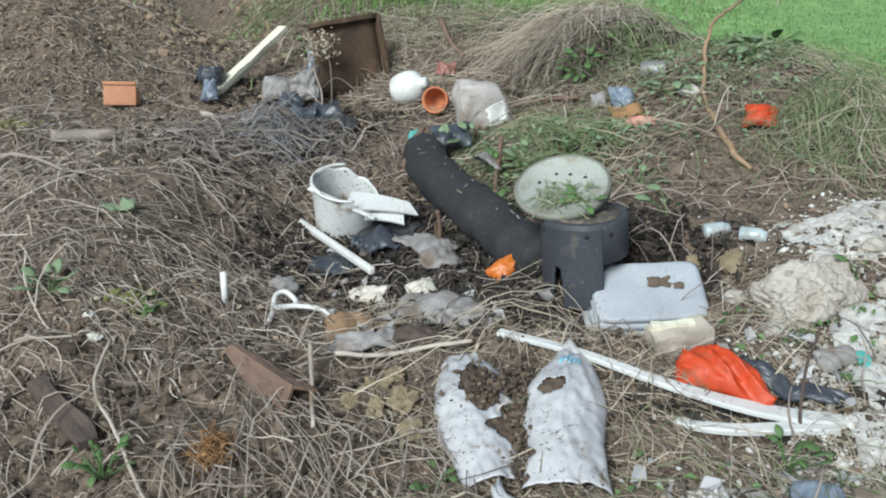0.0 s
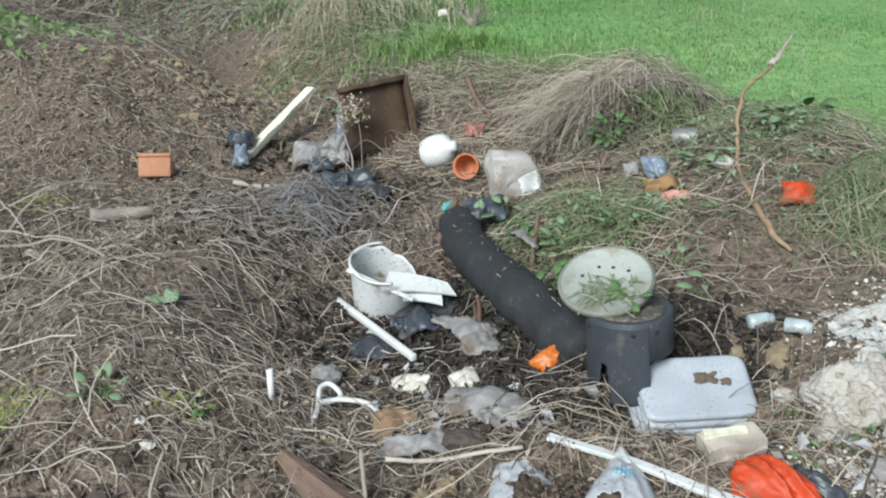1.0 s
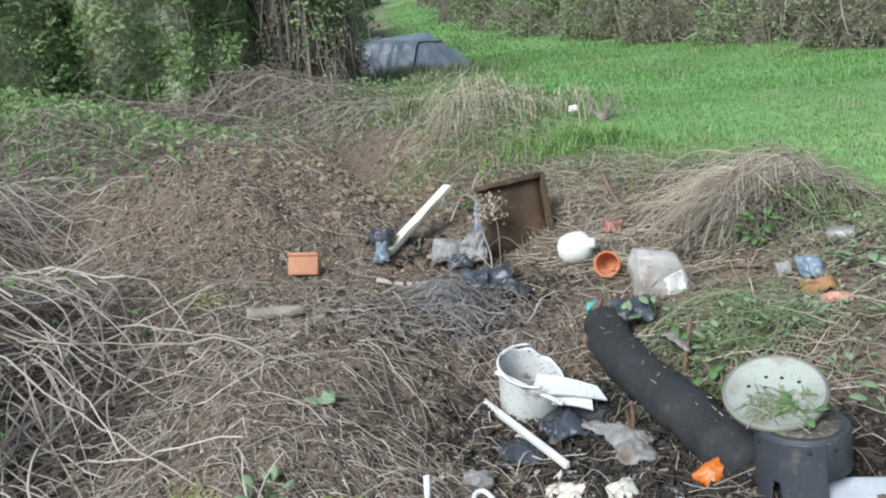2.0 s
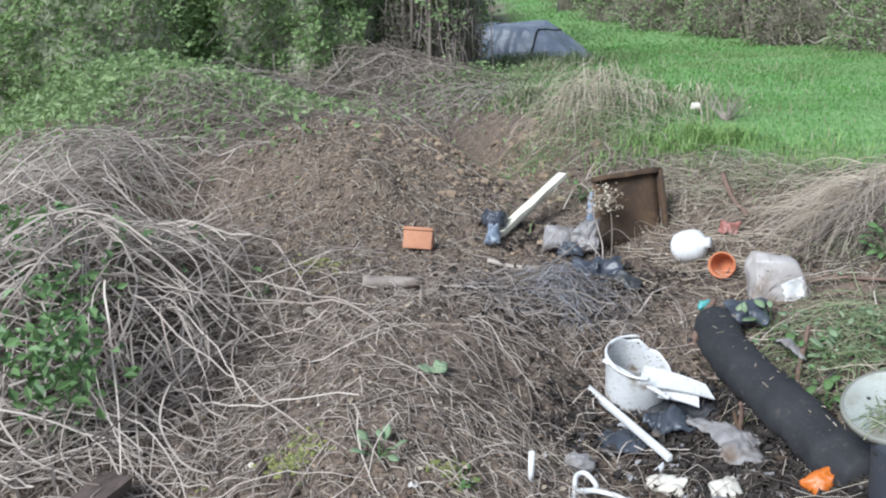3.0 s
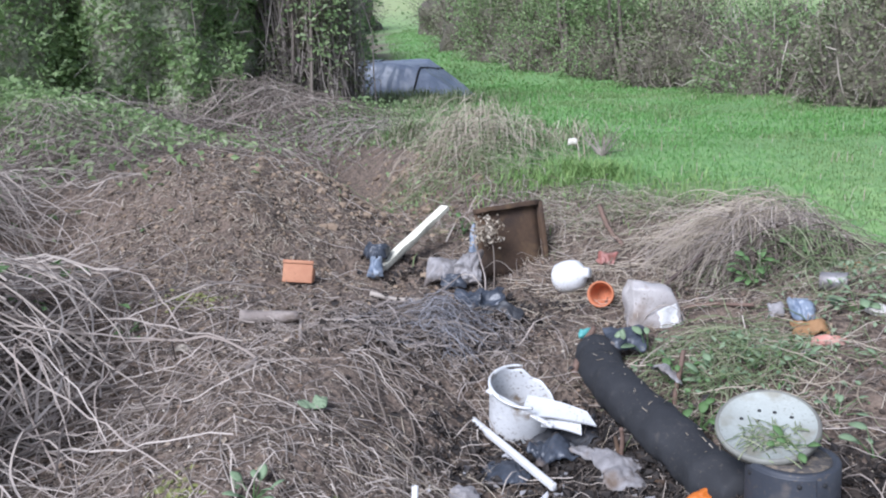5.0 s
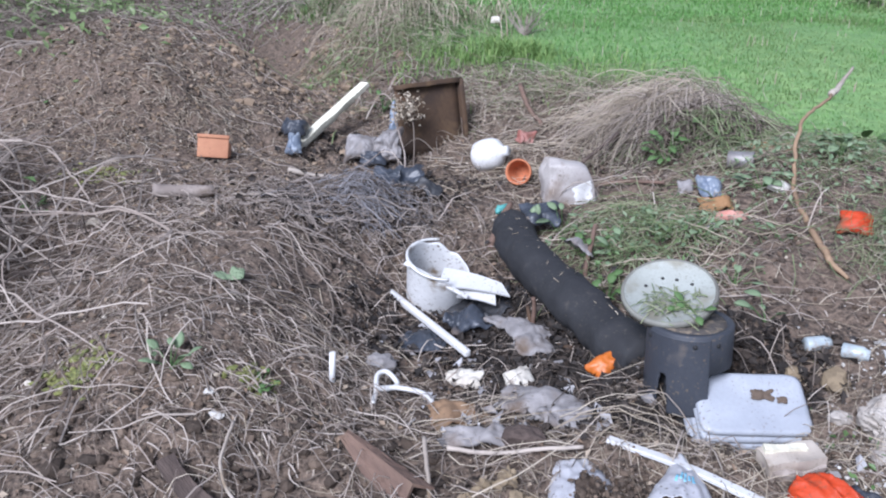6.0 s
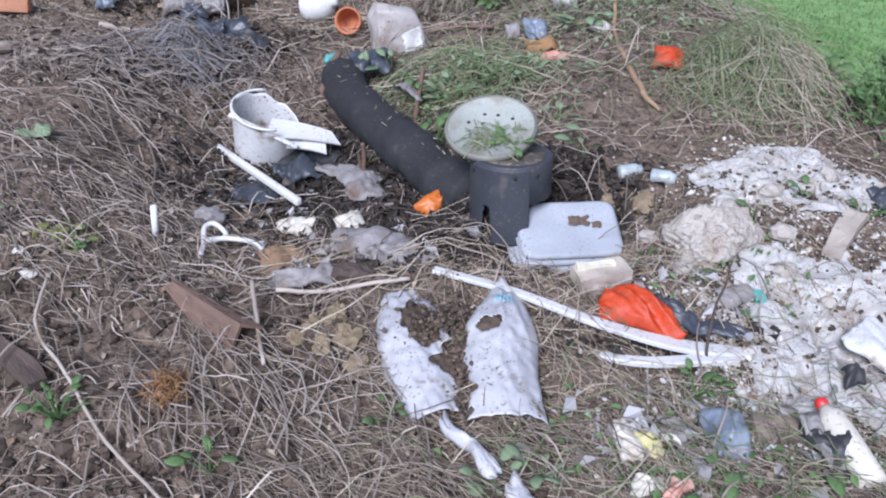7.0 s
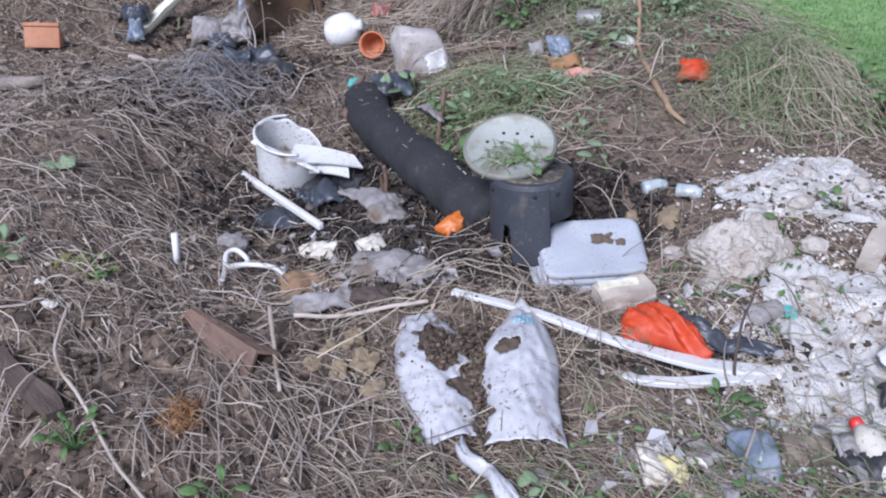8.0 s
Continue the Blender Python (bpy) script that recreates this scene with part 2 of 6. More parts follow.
M["moss"] = material("moss", (0.16, 0.17, 0.05), (0.1, 0.12, 0.03), island=[(0.12, 0.14, 0.04), (0.22, 0.22, 0.07), (0.1, 0.11, 0.04)])
M["fibre"] = material("brown_fibre", (0.2, 0.1, 0.04), (0.14, 0.075, 0.035), island=[(0.12, 0.065, 0.03), (0.24, 0.125, 0.05), (0.32, 0.19, 0.09)])


# ---------- the lie of the land ----------
def smooth(a, b, v):
    u = np.clip((v - a) / (b - a), 0, 1)
    return u * u * (3 - 2 * u)


def hump(x, y, cx, cy, sx, sy, turn=0.0):
    c, s = math.cos(radians(turn)), math.sin(radians(turn))
    u, v = (x - cx) * c + (y - cy) * s, (y - cy) * c - (x - cx) * s
    return np.exp(-(u / sx) ** 2 - (v / sy) ** 2)


def height(x, y):
    """The lie of the land: a shallow hollow full of rubbish, a soil mound, a bank of grass, a far field that climbs."""
    x, y = np.asarray(x, float), np.asarray(y, float)
    z = np.interp(y, [-40, -3, 0, 1, 1.6, 2.5, 3.5, 4.3, 5, 6, 12, 30, 60, 100, 115, 160, 900], [0, .04, .1, .2, .24, .25, .26, .34, .45, .5, .26, .4, 1.0, 2.0, 2.1, 1.2, 0])
    z = z - .19 * hump(x, y, -.33, 2.27, .4, .55) - .12 * hump(x, y, -.6, 3.85, .75, .55)
    z = z + .13 * hump(x, y, -1.0, 2.15, .45, .7) + .1 * hump(x, y, -1.7, 3.1, .6, .5)
    z = z + .3 * hump(x, y, -2.35, 4.45, .75, .75) + .2 * hump(x, y, -3.6, 3.6, 1.2, 1.2)
    z = z - .36 * hump(x, y, -1.75, 5.6, 1.2, .33, 125) + .16 * hump(x, y, -.85, 5.75, .5, .6)
    z = z + .2 * hump(x, y, 1.25, 2.75, .65, .7) + .12 * hump(x, y, 1.0, 3.5, .7, .5)
    z = z + .05 * hump(x, y, 1.1, 1.9, .3, .3) - .04 * hump(x, y, .9, 1.3, .3, .25)
    z = z - .11 * hump(x, y, .43, 1.82, .16, .12) - .06 * hump(x, y, -1.2, 3.85, .25, .2) + .12 * hump(x, y, -1.9, 3.95, .3, .25)
    z = z - .06 * hump(x, y, .14, 2.12, .12, .22) - .05 * hump(x, y, .3, 2.35, .12, .12) - .12 * hump(x, y, .6, 1.93, .14, .13) - .09 * hump(x, y, .54, 1.74, .16, .06) - .15 * hump(x, y, -2.8, 3.55, .22, .28) + .05 * hump(x, y, -1.45, 3.5, .35, .25)
    return z


def meadow(x, y):
    """How far a place lies in the grass: 0 on the dug soil, 1 in the meadow."""
    edge = np.interp(x, [-8, -3, -2.2, -1.1, -0.7, 0, 0.9, 1.3, 1.7, 2.0, 3], [30, 12, 8.8, 5.7, 4.9, 4.75, 4.6, 3.7, 2.6, 1.7, -2])
    return smooth(-0.1, 0.6, np.asarray(y, float) - edge)


def graded(lo, hi, fine_lo, fine_hi, step, grow=1.13):
    mid = list(np.arange(fine_lo, fine_hi + step / 2, step))
    right, d = [], step
    while (right or mid)[-1] < hi:
        d *= grow
        right.append((right or mid)[-1] + d)
    left, d = [], step
    while (left or [mid[0]])[-1] > lo:
        d *= grow
        left.append((left or [mid[0]])[-1] - d)
    return np.array(left[::-1] + mid + right)


GX, GY = graded(-700, 700, -2.6, 2.0, 0.022), graded(-300, 900, 0.3, 4.8, 0.022)
XX, YY = np.meshgrid(GX, GY)
rough_ground = np.array([noise.noise((x * 1.7, y * 1.7, 0.3)) * 0.05 + noise.noise((x * 5, y * 5, 4.0)) * 0.026 + noise.noise((x * 14, y * 14, 8.0)) * 0.017 + noise.noise((x * 33, y * 33, 2.0)) * 0.014
                         if -6 < x < 8 and -3 < y < 16 else 0.0 for x, y in zip(XX.ravel(), YY.ravel())]).reshape(XX.shape)
GZ = height(XX, YY) + rough_ground * (1 - 0.7 * meadow(XX, YY))


def gz(x, y):
    """The ground's height at places."""
    x, y = np.asarray(x, float), np.asarray(y, float)
    i, j = np.clip(np.searchsorted(GX, x) - 1, 0, len(GX) - 2), np.clip(np.searchsorted(GY, y) - 1, 0, len(GY) - 2)
    u, v = np.clip((x - GX[i]) / (GX[i + 1] - GX[i]), 0, 1), np.clip((y - GY[j]) / (GY[j + 1] - GY[j]), 0, 1)
    return (GZ[j, i] * (1 - u) + GZ[j, i + 1] * u) * (1 - v) + (GZ[j + 1, i] * (1 - u) + GZ[j + 1, i + 1] * u) * v


def fast_mesh(name, verts, faces, mat, soft=False):
    """A mesh from arrays; all faces have the same number of corners."""
    me = bpy.data.meshes.new(name)
    verts, faces = np.asarray(verts, np.float32), np.asarray(faces, np.int32)
    k = faces.shape[1]
    me.vertices.add(len(verts))
    me.vertices.foreach_set("co", verts.ravel())
    me.loops.add(faces.size)
    me.loops.foreach_set("vertex_index", faces.ravel())
    me.polygons.add(len(faces))
    me.polygons.foreach_set("loop_start", np.arange(0, faces.size, k, dtype=np.int32))
    me.polygons.foreach_set("loop_total", np.full(len(faces), k, np.int32))
    me.polygons.foreach_set("use_smooth", np.full(len(faces), soft))
    me.update(calc_edges=True)
    me.materials.append(mat)
    return me


nx, ny = len(GX), len(GY)
idx = np.arange(nx * ny).reshape(ny, nx)
quads = np.stack([idx[:-1, :-1], idx[:-1, 1:], idx[1:, 1:], idx[1:, :-1]], -1).reshape(-1, 4)
soil = bpy.data.materials.new("soil_and_turf")
soil.use_nodes = True
nt = soil.node_tree
p = nt.nodes["Principled BSDF"]
p.inputs["Roughness"].default_value = 0.95
c1, _ = noise_fac(nt, 1.6, 0.38, 0.62)
c2, raw2 = noise_fac(nt, 16, 0.3, 0.6, 8.0, 5)
c3, raw3 = noise_fac(nt, 75, 0.35, 0.65, 6.0, 9)
earth = ramp_mix(nt, c1, (0.085, 0.059, 0.043), (0.18, 0.13, 0.096))
earth = ramp_mix(nt, c2, earth, (0.02, 0.014, 0.0105))
earth = ramp_mix(nt, c3, earth, (0.18, 0.135, 0.102))
g1, _ = noise_fac(nt, 0.5, 0.35, 0.65, 4.0, 2)
g2, _ = noise_fac(nt, 9, 0.3, 0.7, 6.0, 7)
turf = ramp_mix(nt, g1, (0.16, 0.29, 0.095), (0.22, 0.33, 0.12))
turf = ramp_mix(nt, g2, turf, (0.13, 0.245, 0.085))
at = nt.nodes.new("ShaderNodeAttribute")
at.attribute_name = "meadow"
place = nt.nodes.new("ShaderNodeTexCoord")
xyz = nt.nodes.new("ShaderNodeSeparateXYZ")
nt.links.new(place.outputs["Object"], xyz.inputs[0])
crop = nt.nodes.new("ShaderNodeMapRange")
crop.inputs[1].default_value, crop.inputs[2].default_value = 28, 60
nt.links.new(xyz.outputs[1], crop.inputs[0])
turf = ramp_mix(nt, crop.outputs[0], turf, (0.27, 0.32, 0.14))
nt.links.new(ramp_mix(nt, at.outputs["Fac"], earth, turf), p.inputs["Base Color"])
b1 = nt.nodes.new("ShaderNodeBump")
b1.inputs["Strength"].default_value, b1.inputs["Distance"].default_value = 1.0, 0.035
nt.links.new(raw2, b1.inputs["Height"])
b2 = nt.nodes.new("ShaderNodeBump")
b2.inputs["Strength"].default_value, b2.inputs["Distance"].default_value = 1.0, 0.01
nt.links.new(raw3, b2.inputs["Height"])
nt.links.new(b1.outputs[0], b2.inputs["Normal"])
nt.links.new(b2.outputs[0], p.inputs["Normal"])
me = fast_mesh("ground", np.stack([XX, YY, GZ], -1).reshape(-1, 3), quads, soil, True)
me.attributes.new("meadow", "FLOAT", "POINT").data.foreach_set("value", meadow(XX, YY).astype(np.float32).ravel())
tagged(new("ground", me), "bare brown soil running into green meadow and a far field", "ground", kind="structure")


# ---------- makers ----------
RNG = np.random.default_rng(7)


def strands(name, pts, rad, mat, sides=3):
    """Many thin bent stalks in one mesh. pts: (n, k, 3); rad: (n, k)."""
    n, k, _ = pts.shape
    tang = np.gradient(pts, axis=1)
    tang /= np.linalg.norm(tang, axis=2, keepdims=True) + 1e-9
    side = np.cross(tang, np.array([0.13, 0.07, 1.0]))
    side /= np.linalg.norm(side, axis=2, keepdims=True) + 1e-9
    over = np.cross(side, tang)
    ang = np.arange(sides) * 2 * math.pi / sides
    ring = side[:, :, None] * np.cos(ang)[:, None] + over[:, :, None] * np.sin(ang)[:, None]
    v = pts[:, :, None] + ring * rad[:, :, None, None]
    a = np.arange(n * k * sides).reshape(n, k, sides)
    b = np.roll(a, -1, axis=2)
    f = np.stack([a[:, :-1], b[:, :-1], b[:, 1:], a[:, 1:]], -1).reshape(-1, 4)
    return fast_mesh(name, v.reshape(-1, 3), f, mat)


def leaf_cloud(name, at, size, mat, up=0.5, long=1.7):
    """Many small folded leaves in one mesh. at: (n, 3); size: (n,)."""
    n = len(at)
    d = RNG.normal(size=(n, 3))
    d[:, 2] *= 0.6
    d /= np.linalg.norm(d, axis=1, keepdims=True)
    nor = RNG.normal(size=(n, 3)) * (1 - up) + np.array([0, 0, up])
    s = np.cross(d, nor)
    s /= np.linalg.norm(s, axis=1, keepdims=True) + 1e-9
    nor = np.cross(s, d)
    sz = np.asarray(size)[:, None]
    base, tip = at - d * sz * long / 2, at + d * sz * long / 2 - nor * sz * 0.15
    lft, rgt = at + s * sz * 0.5 + nor * sz * 0.18, at - s * sz * 0.5 + nor * sz * 0.18
    v = np.stack([base, lft, tip, rgt], 1).reshape(-1, 3)
    o = np.arange(n)[:, None] * 4
    f = np.concatenate([o + [0, 1, 2], o + [0, 2, 3]], 1).reshape(-1, 3)
    return fast_mesh(name, v, f, mat)


def blades(name, root, tall, wide, mat, lean=0.5):
    """Many bent grass blades in one mesh. root: (n, 3)."""
    n = len(root)
    a = RNG.uniform(0, 2 * math.pi, n)
    way = np.stack([np.cos(a), np.sin(a), 0 * a], 1)
    s = np.stack([-np.sin(a), np.cos(a), 0 * a], 1)
    le = RNG.uniform(0.1, 1, n)[:, None] * lean * tall[:, None]
    z = np.array([0, 0, 1.0])
    mid = root + way * le * 0.35 + z * tall[:, None] * 0.6
    tip = root + way * le + z * tall[:, None] * RNG.uniform(0.7, 1, n)[:, None]
    w = wide[:, None] * s
    v = np.stack([root - w, root + w, mid + w * 0.8, mid - w * 0.8, tip], 1).reshape(-1, 3)
    o = np.arange(n)[:, None] * 5
    f = np.concatenate([o + [0, 1, 2], o + [0, 2, 3], o + [3, 2, 4]], 1).reshape(-1, 3)
    return fast_mesh(name, v, f, mat)


def lumps(name, at, size, mat, flat=0.7):
    """Many small uneven stones or clods in one mesh."""
    ico = bmesh.new()
    bmesh.ops.create_icosphere(ico, subdivisions=1, radius=1)
    bv = np.array([v.co for v in ico.verts])
    bf = np.array([[v.index for v in f.verts] for f in ico.faces])
    ico.free()
    n = len(at)
    v = bv[None] * RNG.uniform(0.7, 1.3, (n, len(bv), 1)) * RNG.uniform(0.6, 1.3, (n, 1, 3)) * [1, 1, flat] * np.asarray(size)[:, None, None] + at[:, None]
    f = bf[None] + (np.arange(n) * len(bv))[:, None, None]
    return fast_mesh(name, v.reshape(-1, 3), f.reshape(-1, 3), mat)


def thing(name, label, category, at=(0, 0, 0), turn=(0, 0, 0), group="", kind=""):
    ob = new(name)
    ob.empty_display_size = 0.05
    ob.matrix_world = pose(*at, *turn)
    return tagged(ob, label, category, group, kind)


def part(name, bm, mat, parent=None, label="", soft=True):
    if isinstance(bm, bpy.types.Mesh):
        me = bm
    else:
        me = bpy.data.meshes.new(name)
        bmesh.ops.recalc_face_normals(bm, faces=bm.faces[:])
        for f in bm.faces:
            f.smooth = soft
        bm.to_mesh(me)
        bm.free()
        me.materials.append(mat)
    ob = new(name, me)
    ob.parent = parent
    if label:
        tagged(ob, label)
    return ob


def jag(bm, amp, scale, seed=0.0, up=1.0):
    for v in bm.verts:
        q = v.co * scale + Vector((seed, seed * 1.7, seed * 0.6))
        v.co += Vector((noise.noise(q), noise.noise(q + Vector((9, 2, 5))), up * noise.noise(q + Vector((3, 8, 1))))) * amp
    return bm


def box(sx, sy, sz, m=None, bevel=0.0, cuts=0, bm=None):
    bm = bm or bmesh.new()
    made = bmesh.ops.create_cube(bm, size=1)["verts"]
    bmesh.ops.scale(bm, vec=(sx, sy, sz), verts=made)
    fresh = set(made)
    edges = [e for e in bm.edges if e.verts[0] in fresh]
    if m:
        bmesh.ops.transform(bm, matrix=m, verts=made)
    if cuts:
        bmesh.ops.subdivide_edges(bm, edges=edges, cuts=cuts, use_grid_fill=True)
    elif bevel:
        bmesh.ops.bevel(bm, geom=edges, offset=bevel, segments=2, affect="EDGES", profile=0.6)
    return bm


def bevelled(bm, size, angle=40):
    edges = [e for e in bm.edges if len(e.link_faces) == 2 and e.calc_face_angle() > radians(angle)]
    bmesh.ops.bevel(bm, geom=edges, offset=size, segments=2, affect="EDGES", profile=0.6)
    return bm


def tube(pts, r, n=8, bm=None, caps=True, squash=1.0):
    """A round bar along points; r is one radius or one a point."""
    bm = bm or bmesh.new()
    pts = [Vector(q) for q in pts]
    rs = r if isinstance(r, (list, tuple)) else [r] * len(pts)
    rings, side = [], None
    for i, q in enumerate(pts):
        t = (pts[min(i + 1, len(pts) - 1)] - pts[max(i - 1, 0)]).normalized()
        if side is None:
            side = t.cross(Vector((0, 0, 1)))
            side = side.normalized() if side.length > 0.01 else Vector((1, 0, 0))
        side = (side - t * side.dot(t)).normalized()
        up = side.cross(t)
        rings.append([bm.verts.new(q + (side * math.cos(a) + up * math.sin(a) * squash) * rs[i]) for a in (2 * math.pi * k / n for k in range(n))])
    for a, b in zip(rings, rings[1:]):
        for k in range(n):
            bm.faces.new((a[k], a[(k + 1) % n], b[(k + 1) % n], b[k]))
    if caps:
        bm.faces.new(rings[0][::-1])
        bm.faces.new(rings[-1])
    return bm


def spline(pts, n):
    """A smooth line through points (Catmull-Rom)."""
    pts = [Vector(q) for q in pts]
    full = [2 * pts[0] - pts[1], *pts, 2 * pts[-1] - pts[-2]]
    out = []
    for i in range(n):
        u = i / (n - 1) * (len(pts) - 1)
        k = min(int(u), len(pts) - 2)
        u -= k
        a, b, c, d = full[k:k + 4]
        out.append(0.5 * (2 * b + (c - a) * u + (2 * a - 5 * b + 4 * c - d) * u * u + (3 * b - a - 3 * c + d) * u ** 3))
    return out


def lathe(profile, n=32, arc=360.0, bm=None):
    """A turned form from (radius, z) points; open where arc is under 360."""
    bm = bm or bmesh.new()
    full = arc >= 360
    cols = []
    for k in range(n if full else n + 1):
        a = radians(arc) * k / n
        cols.append([bm.verts.new((r * math.cos(a), r * math.sin(a), z)) for r, z in profile])
    for k in range(n):
        a, b = cols[k], cols[(k + 1) % len(cols)]
        for i in range(len(profile) - 1):
            bm.faces.new((a[i], b[i], b[i + 1], a[i + 1]))
    bmesh.ops.remove_doubles(bm, verts=bm.verts[:], dist=1e-5)
    return bm


def sheet(fn, nu, nv, thick=0.002, keep=None):
    """A thin sheet over u, v in 0..1, with real thickness; keep(u, v) leaves ragged edges and holes."""
    bm = bmesh.new()
    grid = [[bm.verts.new(fn(i / nu, j / nv)) for i in range(nu + 1)] for j in range(nv + 1)]
    for j in range(nv):
        for i in range(nu):
            if keep is None or keep((i + 0.5) / nu, (j + 0.5) / nv):
                bm.faces.new((grid[j][i], grid[j][i + 1], grid[j + 1][i + 1], grid[j + 1][i]))
    bmesh.ops.delete(bm, geom=[v for v in bm.verts if not v.link_faces], context="VERTS")
    bmesh.ops.recalc_face_normals(bm, faces=bm.faces[:])
    bmesh.ops.solidify(bm, geom=bm.faces[:], thickness=thick)
    return bm


def rag(w, l, seed, crumple=0.02, scale=12.0, dome=0.0, nu=26, nv=26, ragged=0.25, thick=0.0015):
    """A crumpled piece of film or cloth with a torn outline, lying about z = 0."""
    def fn(u, v):
        a, b = 2 * u - 1, 2 * v - 1
        x, y = a * math.sqrt(1 - b * b / 2), b * math.sqrt(1 - a * a / 2)
        t = math.atan2(y, x)
        c, s = math.cos(t), math.sin(t)
        square = min(1 / max(abs(c), abs(s), 1e-6), 1.25)
        r = square * (1 - ragged * (0.5 + 0.9 * noise.noise((c * 1.4 + seed, s * 1.4, seed)) + 0.3 * noise.noise((c * 3 + seed, s * 3, 3.0)) + 0.22 * noise.noise((c * 13, s * 13 + seed, 3.0))))
        e = max(0.0, 1 - x * x - y * y)
        x, y = x * r * w / 2, y * r * l / 2
        q = Vector((x * scale + seed, y * scale, seed))
        fold = abs(noise.noise(q * 1.7 + Vector((2, 4, 1))))
        return (x + crumple * noise.noise(q + Vector((5, 1, 2))), y + crumple * noise.noise(q + Vector((1, 7, 3))),
                dome * e ** 0.6 + crumple * (0.9 * noise.noise(q) + 0.9 * fold + 0.35 * abs(noise.noise(q * 4.1))))
    return sheet(fn, nu, nv, thick)


def stone(sx, sy, sz, seed, rough=0.25, sub=3):
    bm = bmesh.new()
    bmesh.ops.create_icosphere(bm, subdivisions=sub, radius=1)
    for v in bm.verts:
        q = v.co * 1.3 + Vector((seed, seed * 2, 1))
        k = 1 + rough * noise.noise(q) + rough * 0.5 * noise.noise(q * 2.7) + rough * 0.2 * noise.noise(q * 7)
        v.co = Vector((v.co.x * sx, v.co.y * sy, v.co.z * sz)) * k
    return bm


# ---------- far vegetation ----------
def bush(name, label, cx, cy, rx, ry, tall, n, size, leafmat, stemmat, stems=120, seed=0, fill=0.2, base=None, group="", heart="core"):
    """A thicket: a solid core for its shaded middle, rising stems and a ragged skin of leaves."""
    z0 = float(gz(cx, cy)) - 0.05 if base is None else base
    ob = thing(name, label, "bush", (cx, cy, z0), group=group)

    def skin(a, e):
        q = Vector((math.cos(a) * math.cos(e), math.sin(a) * math.cos(e), math.sin(e)))
        return 1 + 0.3 * noise.noise(q * 1.6 + Vector((seed, 0, 0))) + 0.2 * noise.noise(q * 4 + Vector((0, seed, 0)))
    bm = bmesh.new()
    bmesh.ops.create_icosphere(bm, subdivisions=4, radius=1)
    for v in bm.verts:
        a, e = math.atan2(v.co.y, v.co.x), math.asin(max(-1, min(1, v.co.z)))
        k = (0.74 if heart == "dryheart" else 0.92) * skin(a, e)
        v.co = Vector((v.co.x * rx * k, v.co.y * ry * k, max(v.co.z, -0.05) * tall * k))
    part("thicket_core", bm, M[heart], ob, "solid core in place of the thicket's shaded inside")
    a, e = RNG.uniform(0, 2 * math.pi, n), np.arcsin(RNG.uniform(0, 1, n))
    k = np.array([skin(p, q) for p, q in zip(a, e)]) * (1 - fill * RNG.uniform(0, 1, n) ** 1.7) * (1 + 0.03 * np.abs(RNG.normal(size=n)))
    pts = np.stack([np.cos(a) * np.cos(e) * rx * k, np.sin(a) * np.cos(e) * ry * k, np.sin(e) * tall * k], 1)
    mass = np.array([noise.noise(Vector(q) * 2.3 + Vector((seed, 3, 1))) + 0.5 * noise.noise(Vector(q) * 6 + Vector((seed, 3, 1))) for q in pts])
    keep = mass > RNG.uniform(-0.95, 0.05, n)
    pts = pts[keep] * (1 + 0.12 * np.clip(mass[keep], -0.3, 0.8))[:, None]
    n = len(pts)
    part("foliage", leaf_cloud("foliage", pts, RNG.uniform(0.5, 1.3, n) * size, leafmat), leafmat, ob)
    a, e = RNG.uniform(0, 2 * math.pi, stems), np.arcsin(RNG.uniform(0.05, 1, stems))
    k = np.array([skin(p, q) for p, q in zip(a, e)]) * RNG.uniform(0.8, 1.18, stems)
    tip = np.stack([np.cos(a) * np.cos(e) * rx * k, np.sin(a) * np.cos(e) * ry * k, np.sin(e) * tall * k], 1)
    foot = tip * [0.55, 0.55, 0] + RNG.normal(size=(stems, 3)) * [0.12, 0.12, 0]
    u = np.linspace(0, 1, 6)[None, :, None]
    line = foot[:, None] * (1 - u) + tip[:, None] * u + np.array([0, 0, 1.0]) * (np.sin(u * math.pi) * 0.12 * tall)
    line += RNG.normal(size=line.shape) * 0.035 * min(rx, 1)
    rad = RNG.uniform(0.003, 0.011, stems)[:, None] * np.linspace(1, 0.4, 6)
    part("stem_tangle", strands("stem_tangle", line, rad, stemmat), stemmat, ob, "bare grey-brown stems")
    return ob


